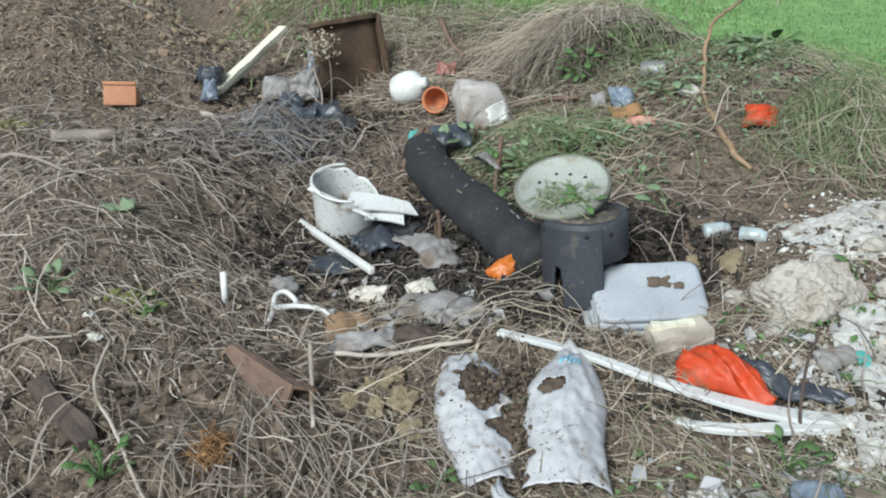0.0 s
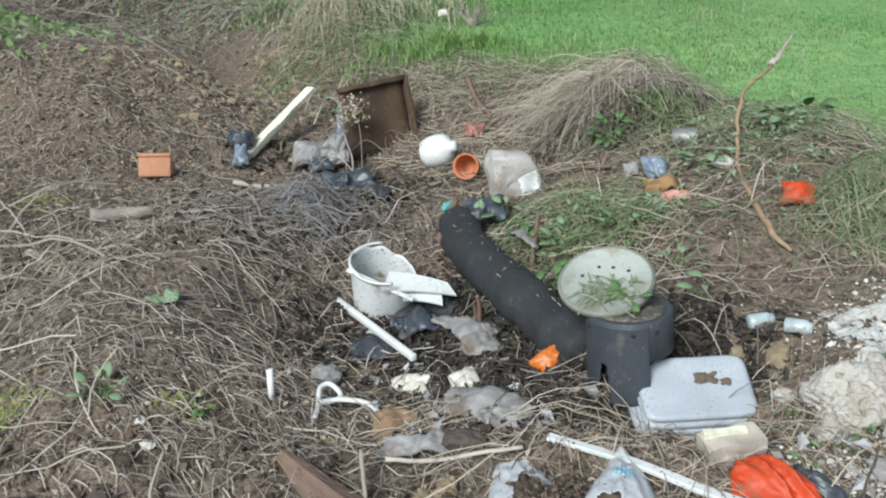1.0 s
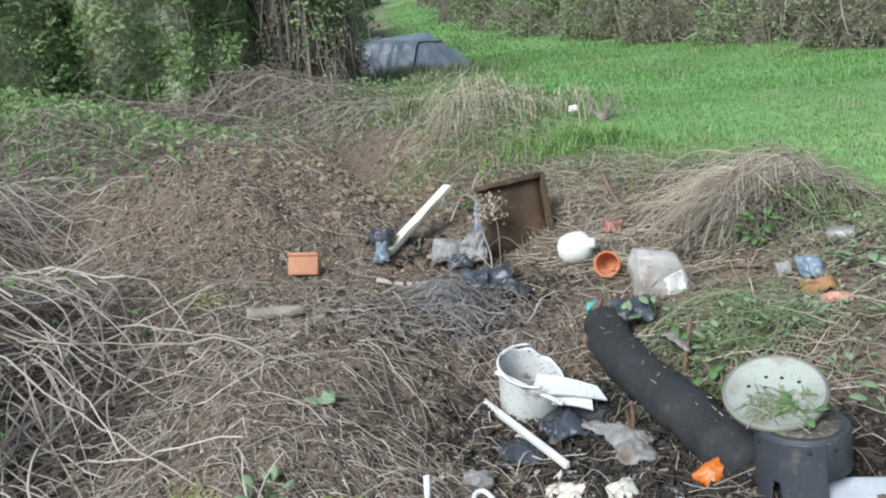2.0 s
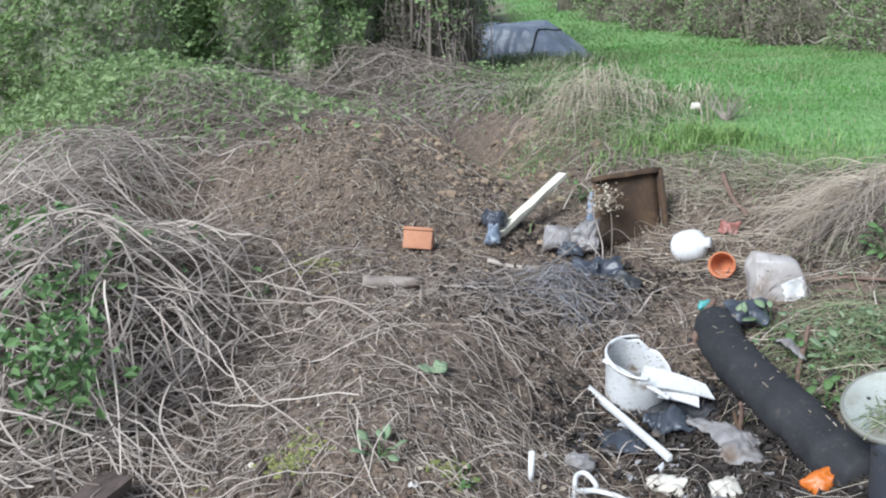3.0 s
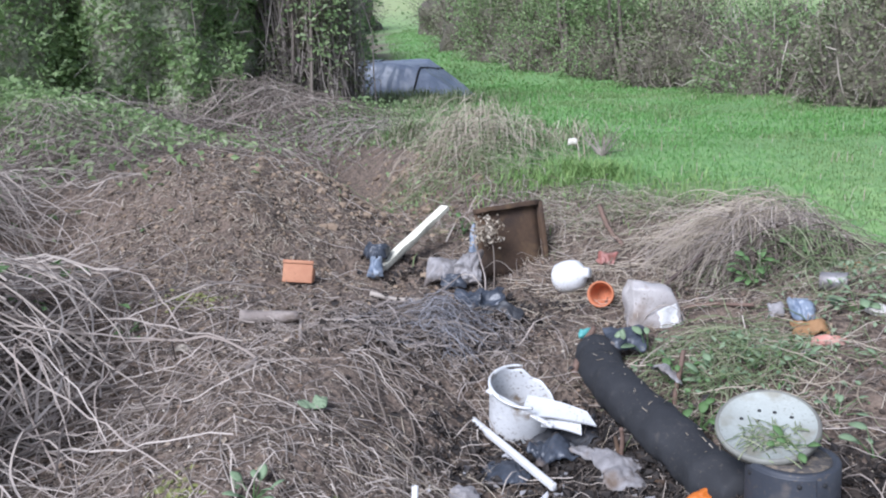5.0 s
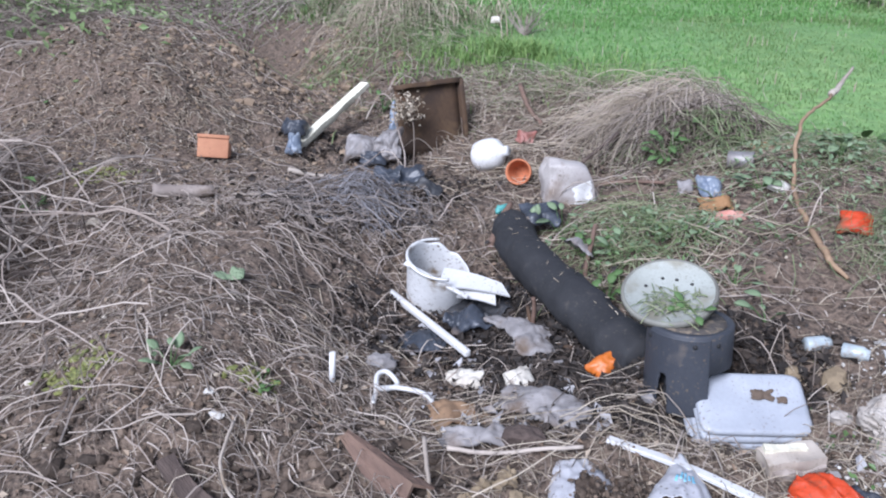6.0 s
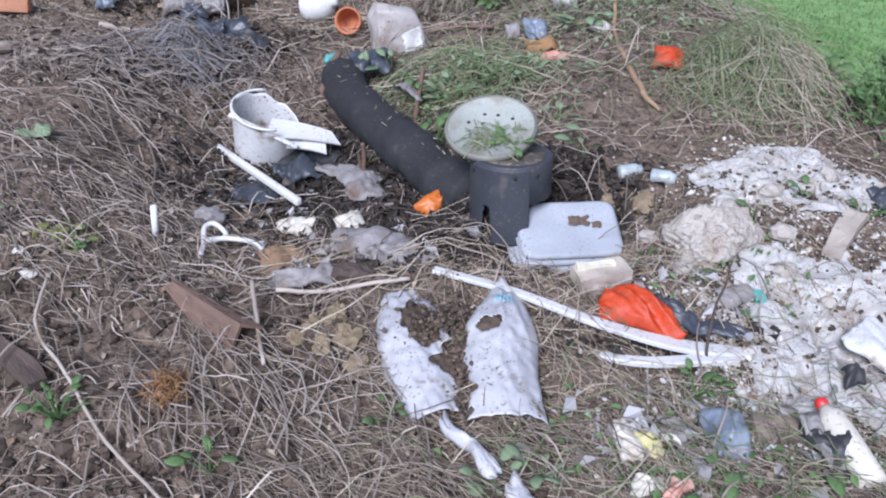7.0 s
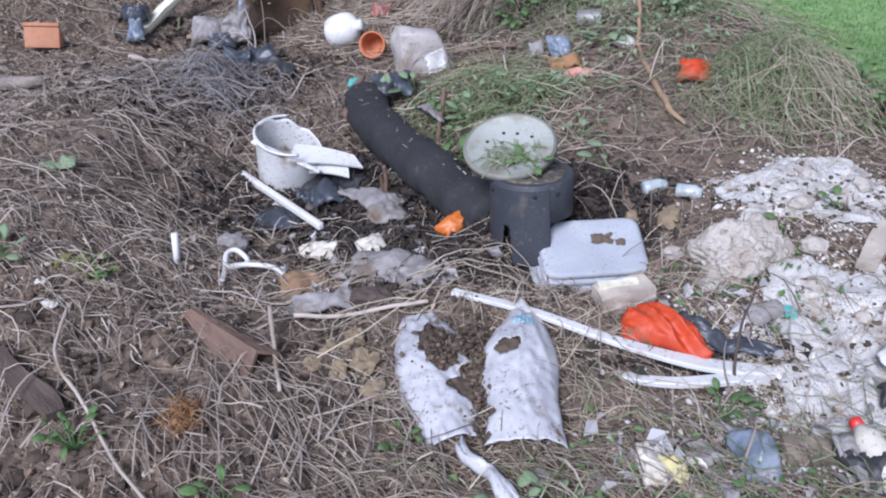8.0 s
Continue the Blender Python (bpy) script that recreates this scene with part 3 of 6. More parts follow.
def tree(name, label, cx, cy, tall, spread, n, size, leafmat, seed=0, girth=0.05):
    z0 = float(gz(cx, cy)) - 0.05
    ob = thing(name, label, "tree", (cx, cy, z0))
    rnd = random.Random(seed)
    bm, tips = bmesh.new(), []
    for s in range(5):
        a = s * 1.3 + rnd.uniform(0, 0.6)
        foot = Vector((0.18 * math.cos(a), 0.18 * math.sin(a), 0))
        top = Vector((spread * 0.35 * math.cos(a), spread * 0.35 * math.sin(a), tall * rnd.uniform(0.75, 1)))
        line = spline([foot, foot.lerp(top, 0.4) + Vector((rnd.uniform(-0.1, 0.1), 0.1, 0)), top], 9)
        tube(line, [girth * (1 - 0.85 * i / 8) for i in range(9)], 6, bm)
        for i in range(9):
            j = rnd.randint(2, 8)
            b = rnd.uniform(0, 6.3)
            end = line[j] + Vector((math.cos(b), math.sin(b), rnd.uniform(0.1, 0.8))) * rnd.uniform(0.3, 0.75) * spread * 0.7
            limb = spline([line[j], line[j].lerp(end, 0.5) + Vector((0, 0, 0.06)), end], 5)
            tube(limb, [0.016, 0.013, 0.01, 0.007, 0.004], 4, bm)
            tips += limb[2:]
    part("trunk", bm, M["bark"], ob, "several thin grey trunks with limbs")
    tips = np.array(tips)
    pts = tips[RNG.integers(0, len(tips), n)] + RNG.normal(size=(n, 3)) * spread * 0.14
    pts[:, 2] = np.maximum(pts[:, 2], 0.25)
    part("crown", leaf_cloud("crown", pts, RNG.uniform(0.5, 1.3, n) * size, leafmat), leafmat, ob)
    return ob


LH = "overgrown hedge on the near side of the lane"
for k, (cx, cy, rx, ry, tall, n) in enumerate([(-8.4, 6.2, 1.9, 1.5, 2.6, 30000), (-6.3, 7.3, 1.6, 1.5, 2.9, 62000), (-4.6, 8.15, 1.35, 1.2, 2.9, 60000), (-3.2, 8.7, 0.6, 0.6, 2.7, 9000), (-4.6, 11.5, 1.3, 1.6, 3.2, 8000), (-6.4, 16.5, 1.4, 3.0, 3.0, 4000)]):
    bush("hedge_bush", "tall green bramble thicket with dense small leaves" if k < 3 else "tall thicket of bare grey stems and thin leaves", cx, cy, rx, ry, tall, n, 0.038 if k < 3 else 0.03 if k == 3 else 0.06,
         M["hedgeleaf"] if k != 3 else M["hedgedry"], M["drybush"], stems=500 if k != 3 else 1800, seed=k * 3.1, group=LH, heart="core" if k != 3 else "dryheart")
tree("hedge_tree", "multi-stemmed hedge tree with thin spring leaves", -3.1, 8.3, 4.0, 0.9, 3600, 0.035, M["hedgeleaf"], 3, 0.02)
for k, (cx, cy, rx, ry, tall, n, g) in enumerate([(4.9, 6.6, 1.1, 0.8, 1.7, 10000, 1), (3.6, 7.7, 0.9, 0.7, 1.6, 10000, 1), (2.75, 9.5, 0.95, 0.75, 1.55, 9000, 0), (1.95, 11.2, 1.0, 0.8, 1.35, 7000, 0), (1.0, 12.7, 1.0, 0.8, 1.35, 7000, 0),
                                                  (0.15, 14.2, 1.0, 0.9, 1.5, 6000, 0), (-1.0, 15.8, 1.0, 1.1, 1.5, 6000, 1), (-2.2, 18.6, 1.1, 1.6, 1.6, 6000, 0), (-3.6, 23, 1.2, 2.4, 1.9, 2500, 0), (-5.6, 33, 2.0, 5.0, 2.6, 2500, 1), (-11, 33, 2.4, 5.0, 2.6, 2000, 0)]):
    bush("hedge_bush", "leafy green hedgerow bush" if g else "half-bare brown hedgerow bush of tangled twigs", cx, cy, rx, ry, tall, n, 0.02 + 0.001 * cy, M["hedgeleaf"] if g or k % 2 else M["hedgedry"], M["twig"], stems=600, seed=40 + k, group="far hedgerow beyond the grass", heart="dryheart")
tree("hedge_tree", "slender hedgerow tree with pale green leaves", -0.6, 14.6, 4.6, 1.5, 7000, 0.04, M["hedgeleaf"], 8)
tree("hedge_tree", "slender hedgerow tree with pale green leaves", -2.2, 18.4, 5.0, 1.9, 7000, 0.045, M["hedgeleaf"], 11)
tree("hedge_tree", "bushy hedgerow tree in spring leaf", 0.3, 13.3, 3.2, 1.5, 6000, 0.035, M["hedgeleaf"], 21)
tree("hedge_tree", "bushy hedgerow tree with grey stems", -1.5, 16.4, 4.8, 1.8, 7000, 0.04, M["hedgedry"], 25)
tree("hedge_tree", "tall hedgerow tree in spring leaf", -3.4, 21.5, 5.5, 2.2, 7000, 0.05, M["hedgeleaf"], 28)
tree("hedge_tree", "thin hedgerow tree with sparse leaves", 3.7, 8.0, 2.5, 1.0, 1500, 0.05, M["hedgeleaf"], 15)

# the heap under a tarpaulin
heap = thing("covered_heap", "low heap under a dark blue tarpaulin at the grass edge", "tarpaulin", (-2.82, 11.3, float(gz(-2.82, 11.3)) - 0.05), (0, 0, -6))
def tarp_shape(u, v):
    a, q = (u - 0.5) * 2, (v - 0.5) * 2
    soft_end = lambda d, k: min(1.0, max(0.0, d) * k) ** 0.7
    zz = 0.56 * min(soft_end(1 - a, 1.5), soft_end(1 + a, 4.0)) * soft_end(1 - abs(q), 2.2)
    zz *= 1 - 0.1 * max(0, a) + 0.05 * noise.noise((a * 2, q * 2, 4.0))
    pleat = abs(noise.noise((a * 6, q * 1.5, 2.0)))
    n = noise.noise((a * 3, q * 3, 2.0))
    return (a * 0.98 + 0.03 * n, q * 0.62 - 0.12 * pleat * (0.3 + abs(q)), zz - 0.06 * abs(noise.noise((a * 5, q * 4, 1.0))) + 0.01 * noise.noise((a * 20, q * 20, 7.0)))
part("tarpaulin", sheet(tarp_shape, 48, 36, 0.006), M["tarp"], heap)
for a in (-0.35, 0.45):
    part("strap", sheet(lambda u, v, a=a: (Vector(tarp_shape(a / 2 + 0.5 + 0.012 * (u - 0.5) + 0.09 * (v - 0.5), 0.02 + 0.96 * v)) + Vector((0, -0.012, 0.014))), 2, 40, 0.008), M["strap"], heap, "black tie-down strap")


# ---------- meadow ----------
def scatter(n, x0, x1, y0, y1):
    return RNG.uniform(x0, x1, n), RNG.uniform(y0, y1, n)


def on_ground(x, y, up=0.0):
    return np.stack([x, y, gz(x, y) + up], 1)


def meadow_blades(name, n, x0, x1, y0, y1, tall, wide, mat, label, power=1.0, lean=0.6, side=0):
    x, y = scatter(n, x0, x1, y0, y1)
    keep = RNG.uniform(0, 1, n) < meadow(x, y) ** power
    x, y = x[keep], y[keep]
    if side:
        tone = np.array([noise.noise((a * 0.9, b * 0.6, 9.0)) + 0.6 * noise.noise((a * 3, b * 2, 9.0)) for a, b in zip(x, y)]) + RNG.normal(size=len(x)) * 0.12
        x, y = x[tone * side > 0], y[tone * side > 0]
    patch = 0.75 + 0.5 * np.array([noise.noise((a * 1.3, b * 1.3, 3.0)) for a, b in zip(x, y)])
    h = RNG.uniform(0.5, 1.2, len(x)) * tall * patch
    return tagged(new(name, blades(name, on_ground(x, y, -0.01), h, np.full(len(x), wide), mat, lean)), label, "grass", kind="stuff")


meadow_blades("meadow_grass", 90000, -1.4, 4.0, 1.6, 7.0, 0.045, 0.0028, M["grass"], "short green meadow grass beside the dug soil", 1.5, side=1)
meadow_blades("meadow_grass", 90000, -1.4, 4.0, 1.6, 7.0, 0.045, 0.0028, M["dullgrass"], "duller yellowish meadow grass beside the dug soil", 1.5, side=-1)
meadow_blades("meadow_grass", 60000, -3.0, 5.5, 6.5, 13.0, 0.06, 0.006, M["grass"], "short green meadow grass of the lane", side=1)
meadow_blades("meadow_grass", 60000, -3.0, 5.5, 6.5, 13.0, 0.06, 0.006, M["dullgrass"], "duller yellowish meadow grass of the lane", side=-1)
meadow_blades("meadow_grass", 30000, -8.0, 2.0, 12.0, 34.0, 0.08, 0.014, M["grass"], "short green grass along the far lane", side=1)
meadow_blades("meadow_grass", 30000, -8.0, 2.0, 12.0, 34.0, 0.08, 0.014, M["dullgrass"], "duller yellowish grass along the far lane", side=-1)
meadow_blades("meadow_grass", 900, -1.0, 4.0, 4.0, 12.0, 0.11, 0.0025, M["straw"], "dry stalks standing in the meadow grass")
for cx, cy, n, r, h in ((-0.17, 5.2, 800, 0.13, 0.11), (-0.42, 5.0, 300, 0.12, 0.09), (0.35, 5.05, 250, 0.25, 0.08), (-0.75, 5.0, 200, 0.2, 0.08), (0.1, 4.75, 250, 0.3, 0.05)):
    x, y = RNG.normal(cx, r, n), RNG.normal(cy, r * 0.6, n)
    tagged(new("grass_tuft", blades("grass_tuft", on_ground(x, y), RNG.uniform(0.5, 1.2, n) * h, np.full(n, 0.0032), M["limegrass"], 1.3)), "bright fresh green grass growing at the bank", "grass", kind="stuff")
x, y = RNG.normal(-2.5, 0.55, 1500), RNG.normal(10.35, 0.25, 1500)
tagged(new("bank_grass", blades("bank_grass", on_ground(x, y), RNG.uniform(0.08, 0.24, 1500), np.full(1500, 0.006), M["weedgrass"], 0.8)), "rough tall weeds before the covered heap", "grass", kind="stuff")
# rough bank between the hollow and the lane
n = 26000
pick = RNG.uniform(0, 1, n)
x, y = RNG.normal(-1.0, 0.4, n) - 1.2 * pick, RNG.normal(5.8, 0.5, n) + 3.0 * pick
open_soil = hump(x, y, -1.75, 5.6, 1.3, 0.42, 125) < 0.25
x, y = x[open_soil], y[open_soil]
clumpy = np.array([noise.noise((a * 2.2, b * 2.2, 5.0)) for a, b in zip(x, y)])
for mat, sl, lab in (("weedgrass", slice(0, 13000), "rough grey-green grass on the bank"), ("straw", slice(13000, 20000), "dry straw-coloured grass on the bank"), ("grass", slice(20000, 26000), "green grass on the bank")):
    k = len(x[sl])
    tagged(new("bank_grass", blades("bank_grass", on_ground(x[sl], y[sl]), RNG.uniform(0.03, 0.1, k) * np.clip(1 + 2.2 * clumpy[sl], 0.15, 2.4), np.full(k, 0.004), M[mat], 1.6)), lab, "grass", kind="stuff")


# ---------- litter of stems over the soil ----------
def litter(name, x, y, length, radius, mat, label, lift=0.012, bow=0.5, k=5, category="twigs", heading=None):
    n = len(x)
    a = RNG.uniform(0, 2 * math.pi, n) if heading is None else heading
    turn = RNG.normal(size=n) * bow
    t = np.linspace(-0.5, 0.5, k)
    ang = a[:, None] + turn[:, None] * t * 2 + 0.025 * RNG.normal(size=(n, k))
    step = length[:, None] / k
    px = x[:, None] + np.cumsum(np.cos(ang) * step, 1) - length[:, None] * 0.4 * np.cos(a)[:, None]
    py = y[:, None] + np.cumsum(np.sin(ang) * step, 1) - length[:, None] * 0.4 * np.sin(a)[:, None]
    hop = RNG.uniform(0, 1, n)[:, None] ** 2 * lift * 3 * np.sin((t + 0.5) * math.pi) + RNG.uniform(0.0, 1, n)[:, None] * lift + np.abs(RNG.normal(size=(n, 1))) * lift * t
    pz = gz(px, py) + hop * np.clip(length / 0.16, 0.1, 1)[:, None] + radius[:, None]
    pts = np.stack([px, py, pz], -1)
    rad = radius[:, None] * np.linspace(1, 0.6, k)
    return tagged(new(name, strands(name, pts, rad, mat)), label, category, kind="stuff")


def soil_places(n, x0, x1, y0, y1):
    x, y = scatter(n, x0, x1, y0, y1)
    dens = np.array([0.55 + 0.9 * noise.noise((a * 1.4, b * 1.4, 6.0)) for a, b in zip(x, y)])
    mound = np.maximum(hump(x, y, -2.1, 4.3, 0.7, 0.7), hump(x, y, -1.5, 5.3, 0.5, 0.8))
    keep = (RNG.uniform(0, 1, n) < dens * (1 - 0.6 * mound)) & (RNG.uniform(0, 1, n) > meadow(x, y) * 1.3)
    return x[keep], y[keep]


x, y = soil_places(21000, -2.6, 1.9, 0.4, 5.0)
n = len(x)
litter("stem_litter", x, y, 0.015 + 0.17 * RNG.uniform(0, 1, n) ** 2.2, 0.0006 + 0.002 * RNG.uniform(0, 1, n) ** 2.5, M["twig"], "dead brown stems and twigs strewn over the soil", 0.014, 0.25, heading=np.where(RNG.uniform(0, 1, n) < 0.5, RNG.normal(-0.9, 0.4, n), RNG.uniform(0, 6.3, n)))
x, y = soil_places(800, -2.6, 1.7, 0.4, 4.8)
n = len(x)
litter("stem_litter", x, y, RNG.uniform(0.1, 0.34, n), RNG.uniform(0.0012, 0.003, n), M["cane"], "long pale dead stems lying over the soil", 0.03, 0.22, 8)
x, y = soil_places(8500, -2.4, -0.4, 0.9, 3.3)
n = len(x)
litter("stem_litter", x, y, 0.02 + 0.16 * RNG.uniform(0, 1, n) ** 2, 0.0008 + 0.002 * RNG.uniform(0, 1, n) ** 2, M["cane"], "short pale broken stems thick on the soil", 0.02, 0.2, heading=np.where(RNG.uniform(0, 1, n) < 0.4, RNG.normal(-0.6, 0.5, n), RNG.uniform(0, 6.3, n)))
x, y = soil_places(11000, -2.4, -0.3, 0.9, 3.3)
n = len(x)
litter("straw_litter", x, y, 0.008 + 0.05 * RNG.uniform(0, 1, n) ** 2, RNG.uniform(0.0006, 0.0016, n), M["straw"], "short pale chips of straw flattened into the soil", 0.006, 0.2, category="straw")
x, y = soil_places(3000, -0.3, 0.9, 0.7, 1.3)
n = len(x)
litter("straw_litter", x, y, 0.015 + 0.1 * RNG.uniform(0, 1, n) ** 2, RNG.uniform(0.0005, 0.0013, n), M["straw"], "fine yellowed straw flattened before the sacks", 0.012, 0.3, category="straw", heading=RNG.normal(2.6, 0.6, n))
x, y = soil_places(9000, -2.6, 1.9, 0.4, 4.8)
n = len(x)
litter("root_litter", x, y, RNG.uniform(0.03, 0.12, n), RNG.uniform(0.0005, 0.0012, n), M["fine"], "fine dark roots and chaff on the soil", 0.008)
x, y = soil_places(2500, -5.0, 1.5, 4.6, 7.0)
n = len(x)
litter("stem_litter", x, y, RNG.uniform(0.1, 0.5, n), RNG.uniform(0.0015, 0.003, n), M["twig"], "dead stems on the far side of the hollow", 0.03)
x, y = soil_places(3500, -0.8, 1.8, 0.4, 3.4)
x, y = x[:600], y[:600]
n = len(x)
litter("straw_litter", x, y, RNG.uniform(0.06, 0.3, n), RNG.uniform(0.0008, 0.0018, n), M["straw"], "pale dry grass strewn over the rubbish", 0.014, 0.4, category="straw")
for nm, cnt, lo, hi, mt, lab in (("soil_clods", 22000, 0.002, 0.014, "clod", "crumbly brown clods of soil"), ("pebbles", 3000, 0.0015, 0.009, "pebble", "small pale stones and chips in the soil")):
    x, y = soil_places(cnt, -2.8, 1.9, 0.4, 5.0)
    s = lo + (hi - lo) * RNG.uniform(0, 1, len(x)) ** 2.5
    tagged(new(nm, lumps(nm, on_ground(x, y, 0.001) + s[:, None] * [0, 0, 0.3], s, M[mt])), lab, "soil" if "soil" in nm else "stones", kind="stuff")


x, y = soil_places(16000, -2.7, 1.9, 0.4, 4.8)
n = len(x)
M["chaff"] = material("leaf_chaff", (0.17, 0.12, 0.08), (0.12, 0.085, 0.06), island=[(0.05, 0.034, 0.024), (0.13, 0.085, 0.055), (0.24, 0.17, 0.115), (0.4, 0.33, 0.25), (0.1, 0.07, 0.05)])
tagged(new("leaf_litter", leaf_cloud("leaf_litter", on_ground(x, y, 0.006) + RNG.uniform(0, 0.01, (n, 1)) * [0, 0, 1], 0.004 + 0.016 * RNG.uniform(0, 1, n) ** 2, M["chaff"], 0.8, 1.5)), "brown crumbled leaves and bark chips on the soil", "leaf litter", kind="stuff")
n = 700
x, y = RNG.normal(-2.1, 0.55, n), RNG.normal(4.4, 0.6, n)
s = 0.004 + 0.02 * RNG.uniform(0, 1, n) ** 4
tagged(new("soil_clods", lumps("soil_clods", on_ground(x, y, 0.002), s, M["moundclod"])), "coarse brown clods on the dug soil mound", "soil", kind="stuff")
x, y = scatter(1500, -1.3, -0.1, 0.7, 1.7)
tagged(new("soil_clods", lumps("soil_clods", on_ground(x, y, 0.002), 0.004 + 0.02 * RNG.uniform(0, 1, 1500) ** 4, M["clod"])), "coarse damp clods on the near soil", "soil", kind="stuff")
n = 1200
x, y = RNG.normal(-1.5, 0.3, n), RNG.normal(5.3, 0.5, n)
tagged(new("soil_clods", lumps("soil_clods", on_ground(x, y, 0.002), 0.006 + 0.03 * RNG.uniform(0, 1, n) ** 3, M["moundclod"])), "reddish clods in the dug gully", "soil", kind="stuff")


n = 4000
x, y = RNG.normal(-1.9, 0.55, n), RNG.normal(3.95, 0.65, n)
s = 0.002 + 0.008 * RNG.uniform(0, 1, n) ** 2.5
tagged(new("soil_clods", lumps("soil_clods", on_ground(x, y, 0.001), s, M["moundclod"], 0.5)), "ochre crumbs of subsoil spread over the mound", "soil", kind="stuff")
n = 1800
x, y = RNG.normal(-1.8, 0.6, n), RNG.normal(3.9, 0.7, n)
tagged(new("leaf_litter", leaf_cloud("leaf_litter", on_ground(x, y, 0.006), 0.005 + 0.022 * RNG.uniform(0, 1, n) ** 2, M["moundclod"], 0.85, 1.4)), "flat ochre flakes of bark and soil on the mound", "leaf litter", kind="stuff")

n = 2600
x, y = RNG.normal(-1.9, 0.5, n), RNG.normal(4.0, 0.6, n)
litter("stem_litter", x, y, RNG.uniform(0.015, 0.09, n), RNG.uniform(0.0008, 0.002, n), M["straw"], "pale chopped stubble on the soil mound", 0.012, 0.3, category="straw")


# ---------- bramble heaps ----------
def cane_heap(name, label, n, cx, cy, sx, sy, tall, length, heading, spread, r0=0.002, r1=0.0055, mat="cane", k=8):
    x, y = RNG.normal(cx, sx, n), RNG.normal(cy, sy, n)
    a = radians(heading) + RNG.normal(size=n) * radians(spread)
    L = RNG.uniform(0.5, 1.2, n) * length
    t = np.linspace(-0.5, 0.5, k)
    bend = RNG.normal(size=n) * 0.5
    kink = RNG.normal(size=(n, k)) * np.where(RNG.uniform(0, 1, (n, k)) < 0.03, 0.3, 0.03)
    ang = a[:, None] + bend[:, None] * t * 2 + np.cumsum(kink, 1)
    px = x[:, None] + np.cumsum(np.cos(ang), 1) * L[:, None] / k - np.cos(a)[:, None] * L[:, None] / 2
    py = y[:, None] + np.cumsum(np.sin(ang), 1) * L[:, None] / k - np.sin(a)[:, None] * L[:, None] / 2
    body = tall * hump(px, py, cx, cy, sx * 1.7, sy * 1.7)
    layer = RNG.uniform(0.05, 1.0, n)[:, None]
    rise, slope = min(0.016, 0.25 * tall), RNG.normal(size=(n, 1)) * min(0.12, tall)
    pz = gz(px, py) + body * layer + min(0.05, 0.4 * tall) * np.sin((t + 0.5) * math.pi) * L[:, None] + rise * RNG.normal(size=(n, 1)) + 0.25 * rise * RNG.normal(size=(n, k)) + slope * t * L[:, None] + 0.008
    pz = np.maximum(pz, gz(px, py) + 0.004)
    rad = RNG.uniform(r0, r1, n)[:, None] * np.linspace(1, 0.5, k)
    return tagged(new(name, strands(name, np.stack([px, py, pz], -1), rad, M[mat])), label, "brambles", kind="stuff")


cane_heap("bramble_heap", "heap of cut pale bramble canes", 420, -2.45, 2.3, 0.32, 0.42, 0.42, 0.95, 125, 36, 0.0025, 0.0065, k=11)
cane_heap("bramble_heap", "long pale canes sweeping down off the cut heap", 110, -2.1, 2.0, 0.28, 0.35, 0.32, 1.05, -48, 32, 0.0022, 0.0056, k=14)
cane_heap("bramble_heap", "long bowed canes lying across the foot of the heap", 26, -1.85, 1.85, 0.3, 0.4, 0.1, 0.8, 20, 40, 0.0018, 0.004, k=14)
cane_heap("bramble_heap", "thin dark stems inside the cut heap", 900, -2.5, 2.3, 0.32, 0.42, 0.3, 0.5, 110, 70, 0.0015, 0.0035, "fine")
cane_heap("bramble_heap", "heap of cut pale bramble canes", 120, -1.95, 1.75, 0.24, 0.4, 0.07, 0.5, 35, 60, 0.0018, 0.0045)
cane_heap("bramble_heap", "tangle of cut grey canes behind the heap", 800, -3.45, 3.45, 0.38, 0.4, 0.42, 0.6, 60, 70, 0.0016, 0.0046)
cane_heap("bramble_heap", "domed tangle of grey bramble stems", 2200, -3.75, 4.95, 0.5, 0.42, 0.5, 0.4, 80, 80, 0.001, 0.0026, "twig")
cane_heap("bramble_heap", "brown tangle of dead stems at the foot of the hedge", 1300, -3.5, 7.5, 0.75, 0.25, 0.5, 0.8, 100, 80, 0.0015, 0.004, "twig")
cane_heap("bramble_heap", "brown tangle of dead stems along the hedge foot", 500, -4.7, 6.75, 0.7, 0.3, 0.4, 0.8, 100, 80, 0.002, 0.005, "drybush")
cane_heap("bramble_heap", "cut canes lying across the soil", 130, -1.25, 2.2, 0.5, 0.55, 0.02, 0.42, 150, 70, 0.0014, 0.0034)
cane_heap("bramble_heap", "dark tangle of thin stems in the hollow", 260, -0.72, 3.05, 0.2, 0.18, 0.08, 0.26, 60, 90, 0.0012, 0.0032, "drybush")
cane_heap("bramble_heap", "wiry blue-grey dead stems bunched in the hollow", 320, -0.68, 3.08, 0.11, 0.12, 0.16, 0.2, 60, 90, 0.0008, 0.002, "greystem")
cane_heap("bramble_heap", "dark stems in the hollow", 200, -0.68, 3.15, 0.16, 0.14, 0.07, 0.22, 60, 90, 0.0015, 0.004, "fine")
cane_heap("bank_brush", "drooping dry and green grass on the cut bank", 380, -0.95, 5.35, 0.3, 0.24, 0.12, 0.3, -120, 60, 0.0012, 0.0026, "weedgrass", 6)
cane_heap("bank_brush", "dead grey stems on the cut bank", 220, -1.0, 5.4, 0.32, 0.26, 0.14, 0.3, -100, 80, 0.0012, 0.0026, "straw", 6)
